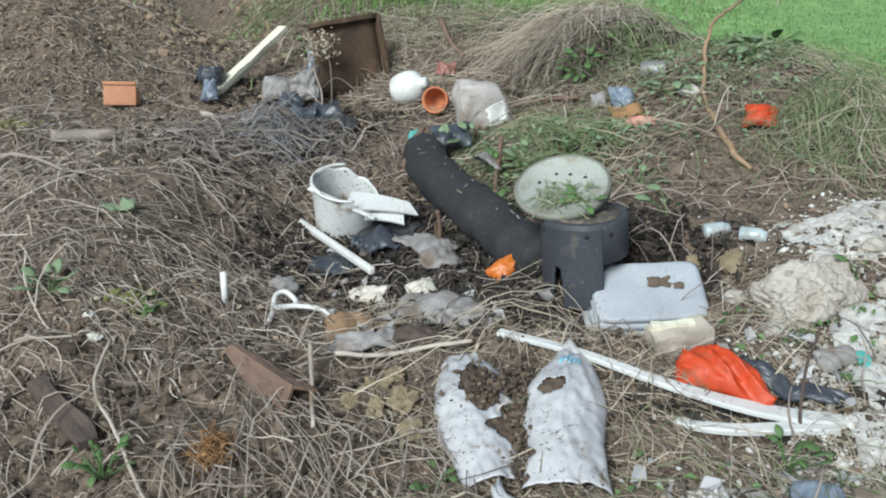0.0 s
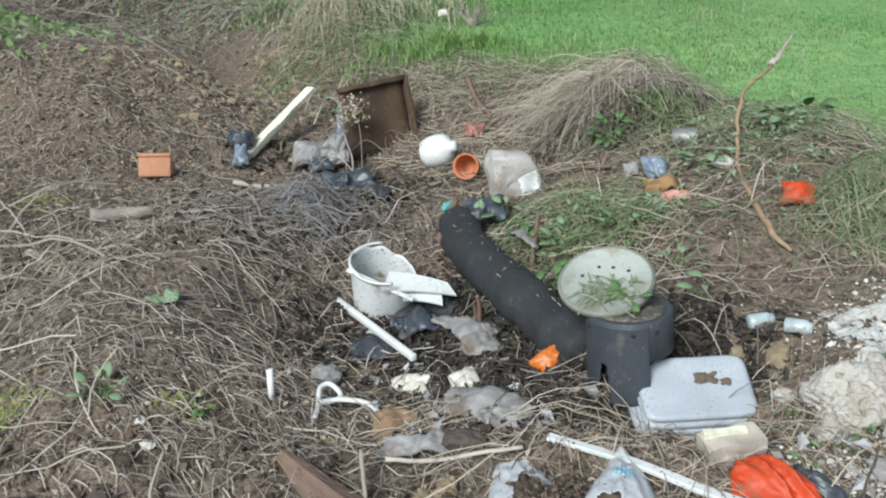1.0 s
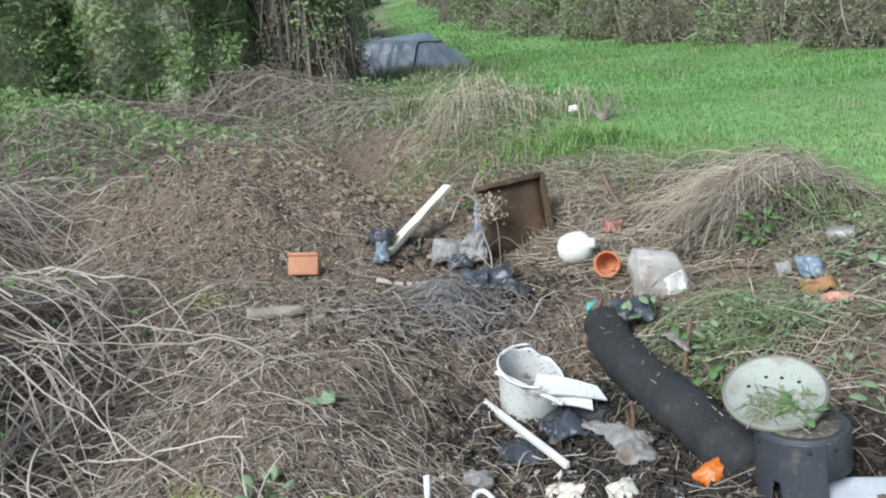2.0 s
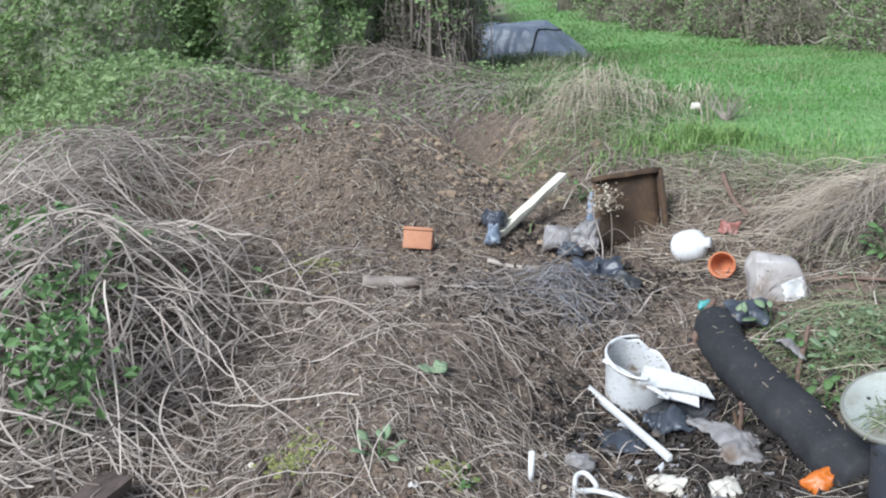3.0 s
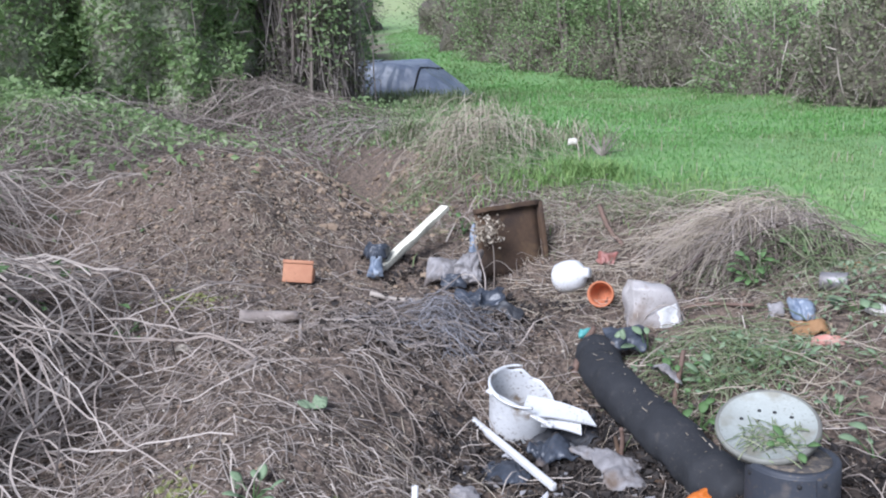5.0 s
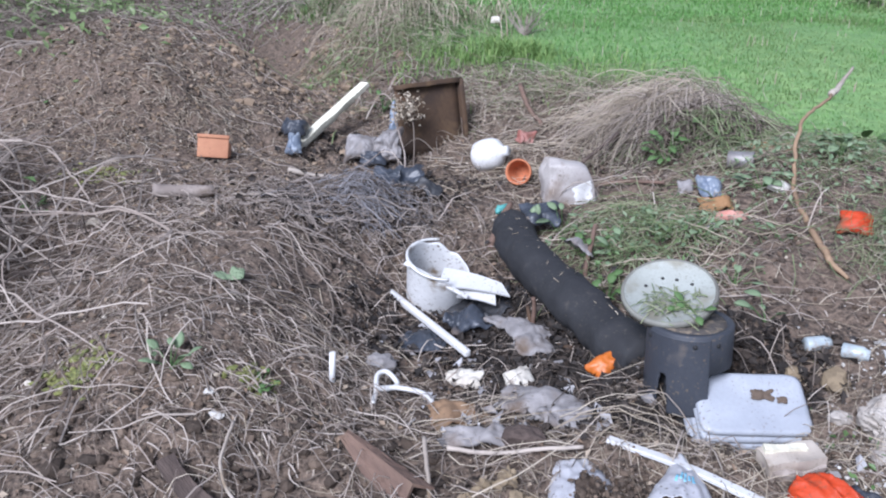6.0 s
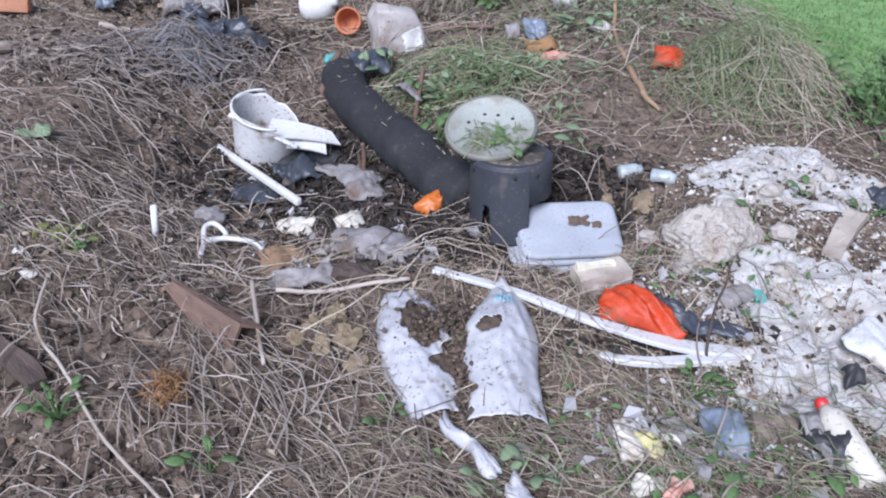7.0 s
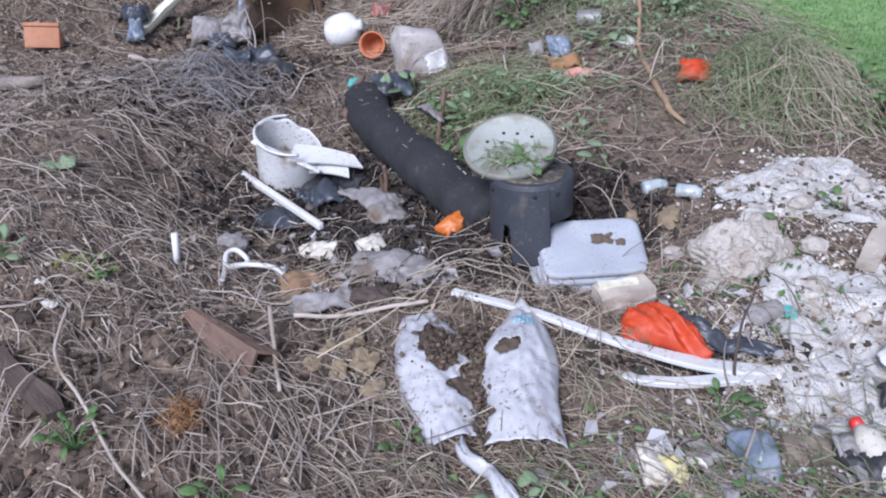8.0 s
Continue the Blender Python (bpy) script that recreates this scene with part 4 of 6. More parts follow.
cane_heap("bank_brush", "dead stems at the head of the gully", 260, -2.2, 6.9, 0.45, 0.3, 0.15, 0.5, 20, 70, 0.002, 0.004, "drybush", 6)
for cx, cy, sx, sy, tall, n in ((-1.0, 5.45, 0.32, 0.28, 0.12, 450), (-2.3, 7.4, 0.6, 0.5, 0.25, 1600), (-1.5, 7.2, 0.5, 0.6, 0.12, 900)):
    x, y = RNG.normal(cx, sx, n), RNG.normal(cy, sy, n)
    z = gz(x, y) + 0.01 + tall * hump(x, y, cx, cy, sx * 1.8, sy * 1.8) * RNG.uniform(0.2, 1.1, n)
    tagged(new("bank_leaves", leaf_cloud("bank_leaves", np.stack([x, y, z], 1), RNG.uniform(0.012, 0.03, n), M["hedgeleaf"])), "small green leaves of low weeds on the bank", "leaves", kind="stuff")
x, y = RNG.normal(-4.3, 0.8, 5000), RNG.normal(5.2, 0.7, 5000)
z = gz(x, y) + 0.62 * hump(x, y, -4.2, 5.2, 1.2, 1.0) * RNG.uniform(0.6, 1.05, 5000)
tagged(new("bramble_leaves", leaf_cloud("bramble_leaves", np.stack([x, y, z], 1), RNG.uniform(0.02, 0.045, 5000), M["hedgeleaf"])), "green bramble leaves over the domed tangle", "leaves", kind="stuff")
x, y = RNG.normal(-3.0, 0.35, 700), RNG.normal(2.3, 0.5, 700)
z = gz(x, y) + 0.45 * hump(x, y, -2.7, 2.3, 0.7, 0.8) * RNG.uniform(0.4, 1.1, 700)
tagged(new("bramble_leaves", leaf_cloud("bramble_leaves", np.stack([x, y, z], 1), RNG.uniform(0.02, 0.045, 700), M["leaf"])), "green leaves growing through the cut canes", "leaves", kind="stuff")

for cx, cy, n in ((-1.93, 1.72, 240), (-2.25, 2.1, 160)):
    x, y = RNG.normal(cx, 0.085, n), RNG.normal(cy, 0.08, n)
    z = gz(x, y) + RNG.uniform(0.16, 0.42, n)
    tagged(new("bramble_leaves", leaf_cloud("bramble_leaves", np.stack([x, y, z], 1), RNG.uniform(0.018, 0.036, n), M["leaf"])), "fresh green bramble leaves among the cut canes", "leaves", kind="stuff")

# near-black leaves standing in for deep shade, and scraps of film, in the hollow
M["rotten"] = material("shade_leaves", (0.02, 0.015, 0.012), (0.035, 0.026, 0.02), rough=0.8, island=[(0.01, 0.008, 0.007), (0.022, 0.017, 0.014), (0.05, 0.037, 0.028), (0.015, 0.013, 0.013)])
M["shredded"] = material("shredded_film", (0.4, 0.39, 0.4), (0.28, 0.27, 0.27), rough=0.5, thin=0.2, island=[(0.2, 0.17, 0.15), (0.42, 0.41, 0.42), (0.55, 0.55, 0.57), (0.3, 0.28, 0.27), (0.12, 0.1, 0.09)])
# dark leaves heaped where shade falls, round pipe, riser and scraps
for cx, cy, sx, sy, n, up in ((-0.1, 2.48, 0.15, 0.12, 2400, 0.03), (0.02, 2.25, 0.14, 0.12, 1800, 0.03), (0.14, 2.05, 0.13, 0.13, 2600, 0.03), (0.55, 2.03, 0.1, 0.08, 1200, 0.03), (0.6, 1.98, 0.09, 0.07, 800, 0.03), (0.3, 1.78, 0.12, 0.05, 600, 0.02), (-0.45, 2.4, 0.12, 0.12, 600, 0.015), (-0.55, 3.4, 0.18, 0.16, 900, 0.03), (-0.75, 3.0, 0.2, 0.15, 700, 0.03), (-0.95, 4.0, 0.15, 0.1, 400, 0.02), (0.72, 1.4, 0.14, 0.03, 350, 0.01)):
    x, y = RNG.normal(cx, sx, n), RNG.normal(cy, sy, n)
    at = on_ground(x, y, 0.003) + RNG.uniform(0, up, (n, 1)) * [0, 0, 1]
    tagged(new("shade_leaves", leaf_cloud("shade_leaves", at, 0.006 + 0.026 * RNG.uniform(0, 1, n) ** 2, M["rotten"], 0.6, 1.5)), "near-black leaf litter in place of deep shade in the hollow", "leaf litter", kind="stuff")
for cx, cy, sx, sy, n in ((-0.02, 1.85, 0.16, 0.1, 170), (-0.25, 2.2, 0.15, 0.12, 80), (-0.02, 2.38, 0.12, 0.1, 50), (0.0, 2.15, 0.1, 0.1, 60), (0.6, 1.12, 0.12, 0.06, 130), (0.95, 1.12, 0.08, 0.06, 90), (-0.6, 3.4, 0.12, 0.12, 50), (0.85, 1.55, 0.12, 0.1, 70)):
    x, y = RNG.normal(cx, sx, n), RNG.normal(cy, sy, n)
    at = on_ground(x, y, 0.008) + RNG.uniform(0, 0.02, (n, 1)) * [0, 0, 1]
    tagged(new("film_scraps", leaf_cloud("film_scraps", at, 0.008 + 0.03 * RNG.uniform(0, 1, n) ** 3, M["shredded"], 0.4, 1.6)), "shredded scraps of grey-white film among the stems", "scraps", kind="stuff")
# specks of soil and chaff caught on the rubbish around the riser
n = 1100
x, y = RNG.normal(0.5, 0.35, n), RNG.normal(1.45, 0.3, n)
litter("straw_litter", x, y, RNG.uniform(0.03, 0.16, n), RNG.uniform(0.0007, 0.0016, n), M["straw"], "short dry straw scattered between the sacks and the rubble", 0.01, 0.3, category="straw")
n = 900
x, y = RNG.normal(0.05, 0.3, n), RNG.normal(2.0, 0.3, n)
litter("stem_litter", x, y, RNG.uniform(0.04, 0.2, n), RNG.uniform(0.0008, 0.0022, n), M["twig"], "brown broken stems tangled in the hollow", 0.02, 0.3)


# ---------- rubbish: the large pieces ----------
def zg(x, y):
    return float(gz(x, y))


# thick black pipe
pipe = thing("bent_pipe", "thick bent black plastic pipe smeared with soil", "pipe")
line = spline([(-0.085, 3.0, 0.235), (-0.075, 2.83, 0.26), (-0.01, 2.62, 0.262), (0.1, 2.42, 0.255), (0.21, 2.22, 0.245), (0.31, 2.05, 0.235)], 60)
bm = tube(line, [0.076 * (1 + 0.03 * math.sin(i * 1.3) * math.sin(i * 0.21) + 0.035 * math.sin(i * 0.37)) * (0.86 if i < 2 else 1) for i in range(60)], 28)
part("hose", jag(jag(bm, 0.016, 9, 2), 0.009, 30, 5), M["pipe"], pipe)
part("end_cuff", tube([line[0] + (line[0] - line[3]) * 0.25, line[1]], [0.06, 0.068], 24), M["black"], pipe, "dark open end")

M["topdirt"] = material("soil_film", (0.1, 0.085, 0.07), (0.045, 0.043, 0.045), rough=0.95, scale=45, grain=160, dirt=(0.16, 0.13, 0.095), dirt_at=(0.5, 0.62), dirt_scale=60, bump=0.9)
bits = thing("pipe_litter", "straw and crumbs of soil lying on the pipe", "plant litter")
spots = np.array([line[i] for i in RNG.integers(4, 56, 40)]) + np.stack([RNG.normal(0, 0.022, 40), RNG.normal(0, 0.015, 40), np.full(40, 0.071)], 1)
ends = RNG.normal(size=(40, 3)) * [0.007, 0.007, 0.002]
tagged(part("straw_bit", strands("straw_bit", np.stack([spots - ends, spots, spots + ends], 1), np.full((40, 3), 0.0013), M["straw"]), M["straw"], bits), kind="stuff")
# inspection chamber riser and its lid
riser = thing("chamber_riser", "dark grey plastic inspection chamber riser with a slotted leg", "drain chamber", (0.41, 1.945, 0.232), (-6, -2, 0))
RW = 0.111
part("collar", lathe([(0.0, 0.188), (RW - 0.02, 0.188), (RW - 0.016, 0.192), (RW - 0.004, 0.192), (RW, 0.187), (RW, 0.085), (RW - 0.006, 0.085), (RW - 0.006, 0.17), (0.0, 0.17)], 48), M["grey"], riser)
# black core stands in for the dark shade under the collar
part("inner_shade_pipe", lathe([(0.07, -0.1), (0.07, 0.1), (0.062, 0.1), (0.062, -0.1)], 32), M["black"], riser, "black inner pipe in place of the collar's shade")
def leg_shape(u, v):
    a = radians(176 + 112 * u)
    r = RW + 0.004 - 0.004 * v
    return (r * math.cos(a), r * math.sin(a), -0.03 + 0.212 * v)
part("slotted_leg", sheet(leg_shape, 64, 48, 0.007, lambda u, v: not (0.36 < u < 0.54 and v < 0.5 - 16 * max(0, abs(u - 0.45) - 0.03) ** 2 * 10)), M["grey"], riser)
part("top_dirt", jag(lathe([(0, 0.1905), (0.05, 0.191), (0.09, 0.19), (RW - 0.021, 0.1885)], 40), 0.003, 40, 2), M["topdirt"], riser, "soil film on the top")
for a in (-93, -62, 200):
    part("bolt_hole", lathe([(0.0, 0), (0.006, 0), (0.006, 0.002), (0, 0.002)], 10), M["strap"], riser).matrix_local = pose((RW + 0.0025) * math.cos(radians(a)), (RW + 0.0025) * math.sin(radians(a)), 0.165, 90, 0, a + 90)
lid = thing("round_lid", "round pale weathered lid with small holes leaning on the riser", "lid", (0.352, 2.03, 0.468), (17, -9, 0))
lid.scale = (0.95, 0.95, 0.95)
part("plate", lathe([(0.0, 0.0), (0.115, 0.0), (0.122, 0.008), (0.129, 0.01), (0.133, 0.004), (0.131, -0.012), (0.12, -0.016), (0.0, -0.014)], 48), M["lid"], lid)
part("rim", lathe([(0.124, 0.009), (0.129, 0.0125), (0.1345, 0.006), (0.1335, -0.012), (0.129, -0.012)], 48), M["lidrim"], lid, "darker raised rim")
for a, r in ((60, 0.055), (100, 0.06), (20, 0.07), (150, 0.07), (135, 0.03)):
    part("hole", lathe([(0, 0.0012), (0.005, 0.0012), (0.0055, 0.0)], 10), M["strap"], lid).location = (r * math.cos(radians(a)), r * math.sin(radians(a)), 0.0012)

# stack of ribbed trays
trays = thing("tray_stack", "stack of pale blue-white ribbed plastic trays with a soil smear", "tray", (0.556, 1.842, 0.262), (24, 0, 4))
def tray_form(w, d, seed):
    """A shallow upturned tray: a rounded rectangle with a turned-down lip."""
    def fn(u, v):
        a, b = 2 * u - 1, 2 * v - 1
        k = (abs(a) ** 8 + abs(b) ** 8) ** 0.125
        m = max(abs(a), abs(b), 1e-6)
        x, y = a * m / max(k, 1e-6), b * m / max(k, 1e-6)
        drop = max(0.0, m - 0.9) / 0.1
        return (x * w / 2, y * d / 2, -0.009 * drop ** 1.5 + 0.002 * noise.noise((u * 4 + seed, v * 4, 1)))
    return sheet(fn, 40, 30, 0.003)
for k in range(5):
    part("tray", tray_form(0.285, 0.185, k), M["tray"], trays, "dirty top tray with a rounded edge" if k == 0 else "").matrix_local = pose((0, -0.004, 0.003, -0.008, -0.02)[k], -0.011 * k, -0.015 * k, 0.6 * k, 0.8 * k, (0, 1, -1, 2, 5)[k])
part("soil_smear", rag(0.075, 0.05, 5, 0.003, 30, 0.003, ragged=0.5), M["clod"], trays, "brown smear of soil").matrix_local = pose(0.03, 0.02, 0.004)
part("soil_smear", rag(0.03, 0.02, 9, 0.003, 30, 0.002, ragged=0.5), M["clod"], trays, "brown smear of soil").matrix_local = pose(0.075, 0.005, 0.003)

# broken bucket
bucket = thing("broken_bucket", "broken white plastic bucket lying open among the stems", "bucket", (-0.345, 2.6, zg(-0.345, 2.6) + 0.005), (8, 10, -10))
bucket.scale = (1.22, 1.18, 1.1)
def wall(u, v):
    a = radians(20 + 360 * u)
    r = 0.083 + 0.014 * v
    edge = 0.5 + 0.52 * (0.5 - 0.5 * math.cos(2 * math.pi * u)) ** 0.5 + 0.07 * noise.noise((u * 18, 1, 2))
    return (r * math.cos(a), r * math.sin(a), 0.165 * v * min(1, edge))
part("wall", sheet(wall, 64, 16, 0.003), M["white"], bucket)
part("base", lathe([(0, 0), (0.083, 0), (0.083, 0.004), (0, 0.004)], 40), M["white"], bucket)
part("rim", sheet(lambda u, v: ((0.097 + 0.003 * v) * math.cos(radians(110 + 190 * u)), (0.097 + 0.006 * v) * math.sin(radians(110 + 190 * u)), 0.162), 30, 1, 0.008), M["whiteclean"], bucket)
part("cross_strut", box(0.2, 0.014, 0.006, pose(0.01, -0.075, 0.135, 0, 12, -6), 0.001), M["whiteclean"], bucket, "white broken strut")
def shard_shape(length, near, far, slant):
    def fn(u, v):
        k = near + (far - near) * u
        return (u * length * (1 - slant * v), (v - 0.5) * k, 0.008 * math.sin(u * 3) + 0.012 * u * v)
    return sheet(fn, 24, 14, 0.006)
part("broken_shard", shard_shape(0.2, 0.085, 0.036, 0.16), M["white"], bucket, "long flat torn piece of the wall", soft=False).matrix_local = pose(0.015, -0.035, 0.122, 4, -1, 4)
part("broken_shard", shard_shape(0.11, 0.05, 0.03, 0.1), M["white"], bucket, "narrow torn strip of the wall", soft=False).matrix_local = pose(0.075, -0.05, 0.1, 10, 0, 0)
shardbox = thing("black_scraps", "black torn plastic scraps beside the bucket", "scrap", (-0.16, 2.56, zg(-0.16, 2.56) + 0.015), (0, 0, 20))
part("scrap", rag(0.34, 0.24, 3.3, 0.035, 14, 0.03), M["black"], shardbox)
part("scrap", rag(0.16, 0.14, 6.1, 0.03, 16, 0.03), M["blueblack"], shardbox).location = (-0.1, -0.1, 0.0)

# white edge strip
def bar(name, label, a, b, w, h, mat, category, seed=0, jagged=0.0):
    a, b = Vector(a), Vector(b)
    ob = thing(name, label, category)
    ob.matrix_world = Matrix.Translation((a + b) / 2) @ (b - a).to_track_quat("X", "Z").to_matrix().to_4x4()
    bm = box((b - a).length, w, h, cuts=6) if jagged else box((b - a).length, w, h, bevel=min(w, h) * 0.2)
    if jagged:
        jag(bm, jagged, 12, seed)
    part("bar", bm, mat, ob, soft=not jagged)
    return ob
bar("edge_strip", "straight white plastic edge strip with a soiled side", (-0.505, 2.6, 0.135), (-0.195, 2.185, 0.15), 0.02, 0.022, M["whiteclean"], "strip")

# two sacks
def sack(name, label, at, turn, w, l, tall, seed, outline, cut):
    """A flattened sack: outline(v) gives its left and right edge as shares of w; cut leaves tears in the film."""
    ob = thing(name, label, "plastic bag", at, turn)
    def fn(u, v):
        lo, hi = outline(v)
        lo += 0.05 * noise.noise((seed, v * 7, 1))
        hi += 0.05 * noise.noise((seed + 5, v * 7, 1))
        a = 2 * u - 1
        x, y = (lo + (hi - lo) * u) * w, (v - 0.5) * l
        ridge = abs(noise.noise((x * 30 + y * 9 + seed, y * 5, seed)))
        fold = 0.012 * noise.noise((x * 12 + seed, y * 7, seed)) - 0.007 * ridge + 0.005 * noise.noise((x * 60, y * 40, seed))
        return (x, y, tall * max(0, 1 - a * a) ** 0.5 * (0.3 + 0.7 * math.sin(math.pi * min(1, v * 0.85 + 0.08)) ** 0.7) + fold * (1 - a * a) ** 0.3)
    part("film", sheet(fn, 60, 90, 0.0015, cut), M["bag"], ob)
    def fill(u, v):
        x, y, z = fn(u, v)
        return (x * 1.0, y * 0.97, z - 0.006)
    part("soil_filling", jag(sheet(fill, 50, 70, 0.002), 0.007, 60, 3), M["clod"], ob, "brown soil filling", False)
    return ob, fn
def edges_a(v):
    return (-0.5 + 0.28 * max(0, v - 0.5) ** 1.2 + 0.62 * max(0, 0.42 - v) ** 1.1, 0.36 + 0.16 * math.sin(math.pi * v) - 0.25 * max(0, v - 0.85))
def edges_b(v):
    top = max(0, v - 0.62) / 0.38
    return (-0.5 + 0.42 * top ** 1.4 + 0.06 * math.sin(v * 9), 0.5 - 0.36 * top ** 1.3 - 0.12 * max(0, 0.5 - v) + 0.55 * max(0, 0.13 - v))
sack_a, fn_a = sack("torn_sack", "torn white plastic sack with brown soil showing through", (0.128, 1.385, zg(0.128, 1.385) - 0.002), (2, -3, 8), 0.17, 0.41, 0.05, 2.2, edges_a,
                 lambda u, v: ((u - 0.6) / 0.25) ** 2 + ((v - 0.64) / 0.19) ** 2 > 1 + 0.7 * noise.noise((u * 6, v * 9, 1)) and u < 1.02 - 0.42 * math.exp(-((v - 0.33) / 0.13) ** 2) + 0.2 * noise.noise((v * 14, 3, u * 5)))
sack_b, fn_b = sack("white_sack", "full white plastic sack with a blue print", (0.315, 1.365, zg(0.315, 1.365) + 0.004), (2, 0, -5), 0.165, 0.45, 0.06, 7.7, edges_b,
                    lambda u, v: ((u - 0.36) / 0.17) ** 2 + ((v - 0.56) / 0.05) ** 2 > 1 + 1.1 * noise.noise((u * 9, v * 11, 4)) and u > 0.1 * math.exp(-((v - 0.6) / 0.1) ** 2) + 0.16 * noise.noise((v * 12, 1, u * 4)))
for k in range(5):
    part("blue_print", sheet(lambda u, v, k=k: Vector(fn_b(0.36 + 0.07 * k + 0.045 * u, 0.73 + 0.02 * (k % 2) + (0.05 + 0.02 * (k % 3)) * v)) + Vector((0, 0, 0.002)), 3, 6, 0.001), M["bagprint"], sack_b, "smudged blue print bar")
n = 1500
x, y = np.concatenate([RNG.normal(0.222, 0.022, 900), RNG.normal(0.15, 0.03, 250), RNG.uniform(0.05, 0.42, 350)]), np.concatenate([RNG.normal(1.36, 0.1, 900), RNG.normal(1.44, 0.035, 250), RNG.normal(1.36, 0.16, 350)])
s_ = 0.0015 + 0.008 * RNG.uniform(0, 1, n) ** 2.5
up = np.concatenate([RNG.uniform(0, 0.03, 900), RNG.uniform(0.03, 0.052, 250), RNG.uniform(0, 0.012, 350)])
tagged(new("soil_clods", lumps("soil_clods", on_ground(x, y, 0.004) + up[:, None] * [0, 0, 1], s_, M["clod"])), "brown soil spilled between the two sacks", "soil", kind="stuff")

# long pale strips
def long_strip(name, label, pts, w, h, mat, flare=1.0):
    ob = thing(name, label, "strip")
    line = spline(pts, 40)
    bm = bmesh.new()
    rings = []
    for i, q in enumerate(line):
        t = (line[min(i + 1, 39)] - line[max(i - 1, 0)]).normalized()
        s = t.cross(Vector((0, 0, 1))).normalized()
        k = w * (1 + (flare - 1) * math.sin(math.pi * (i / 39) ** 2.5)) / 2
        rings.append([bm.verts.new(q + s * dx * k + Vector((0, 0, dz * h))) for dx, dz in ((-1, 0), (-1, 0.8), (-0.8, 1), (0.8, 1), (1, 0.8), (1, 0))])
    for a, b in zip(rings, rings[1:]):
        for k in range(6):
            bm.faces.new((a[k], a[(k + 1) % 6], b[(k + 1) % 6], b[k]))
    bm.faces.new(rings[0][::-1]), bm.faces.new(rings[-1])
    part("strip", bm, mat, ob, soft=False)
    return ob
long_strip("long_strip", "long bowed white plastic strip lying across the rubbish", [(0.18, 1.64, 0.262), (0.35, 1.54, 0.27), (0.52, 1.44, 0.257), (0.65, 1.39, 0.24), (0.76, 1.365, 0.228), (0.92, 1.355, 0.215)], 0.022, 0.01, M["white"], 1.9)
long_strip("long_strip", "second bowed white strip with a dark underside", [(0.488, 1.366, 0.222), (0.62, 1.325, 0.225), (0.76, 1.333, 0.22), (0.915, 1.352, 0.21)], 0.024, 0.012, M["white"], 1.4)

# orange-red bag and the dark film behind it
redbag = thing("orange_bag", "crumpled orange-red plastic bag", "plastic bag", (0.652, 1.45, zg(0.652, 1.45) + 0.014), (8, 4, -42))
redbag.scale = (0.86, 0.9, 1.1)
def bag_fold(u, v):
    """A bag flattened to a rounded wedge, its folds running towards the narrow end."""
    wide = 0.19 * (1 - u) ** 0.6 * min(1, 5 * u + 0.35) * (1 + 0.12 * noise.noise((u * 6, 1.3 if v > 0.5 else 7.7, 2)))
    y = (v - 0.5) * wide
    e = max(0.0, 1 - (2 * v - 1) ** 2) ** 0.5
    fold = abs(noise.noise((u * 1.5 + 1, y * 22 + u * 1.5, 3.0))) + 0.15 * abs(noise.noise((u * 4 + 3, y * 40, 5.0)))
    return ((u - 0.5) * 0.24 + 0.01 * noise.noise((v * 5, u * 3, 1)), y + 0.02 * math.sin(u * 2.6), (0.024 + 0.036 * math.sin(math.pi * min(1, u * 0.9 + 0.15))) * e - 0.065 * fold * e)
part("film", sheet(bag_fold, 60, 44, 0.0012), M["red"], redbag)
film = thing("black_film", "strip of black film beside the orange bag", "plastic film", (0.765, 1.455, zg(0.765, 1.455) + 0.012), (0, 0, -38))
part("film", rag(0.3, 0.05, 8.1, 0.03, 13, 0.02), M["blueblack"], film)

# block, jars, rock
block = thing("pale_block", "pale split wooden block", "block", (0.575, 1.572, zg(0.575, 1.572) + 0.026), (4, -4, 14))
part("block", jag(box(0.13, 0.06, 0.034, pose(0, 0, 0.004, 0, 0, 0), cuts=7), 0.008, 22, 3), M["palewood"], block, soft=False)
part("split_side", jag(box(0.12, 0.05, 0.03, pose(0.002, -0.012, -0.014, 8, 0, 3), cuts=7), 0.01, 24, 7), M["logwood"], block, "darker split underside", soft=False)
part("top_splinter", jag(box(0.1, 0.02, 0.012, pose(-0.01, 0.012, 0.026, 0, 5, -4), cuts=5), 0.006, 30, 9), M["cream"], block, "pale raised splinter", soft=False)
for at, tn in (((0.765, 2.05), 12), ((0.85, 2.005), -25)):
    jar = thing("small_jar", "small cloudy jar lying on its side", "jar", (*at, zg(*at) + 0.022), (0, 88, tn), "small jars")
    jar.scale = (0.8, 0.8, 0.8)
    part("body", lathe([(0, -0.045), (0.022, -0.045), (0.026, -0.04), (0.026, 0.02), (0.02, 0.03), (0.019, 0.042), (0.016, 0.042), (0.016, 0.03), (0, 0.02)], 20), M["jar"], jar)
rock = thing("pale_rock", "large pale limestone lump", "rock", (0.9, 1.73, zg(0.9, 1.73) + 0.03), (0, 0, 20))
part("stone", jag(jag(stone(0.118, 0.095, 0.085, 4.2, 0.3, 5), 0.006, 40, 3), 0.006, 90, 8), M["rock"], rock, soft=False)

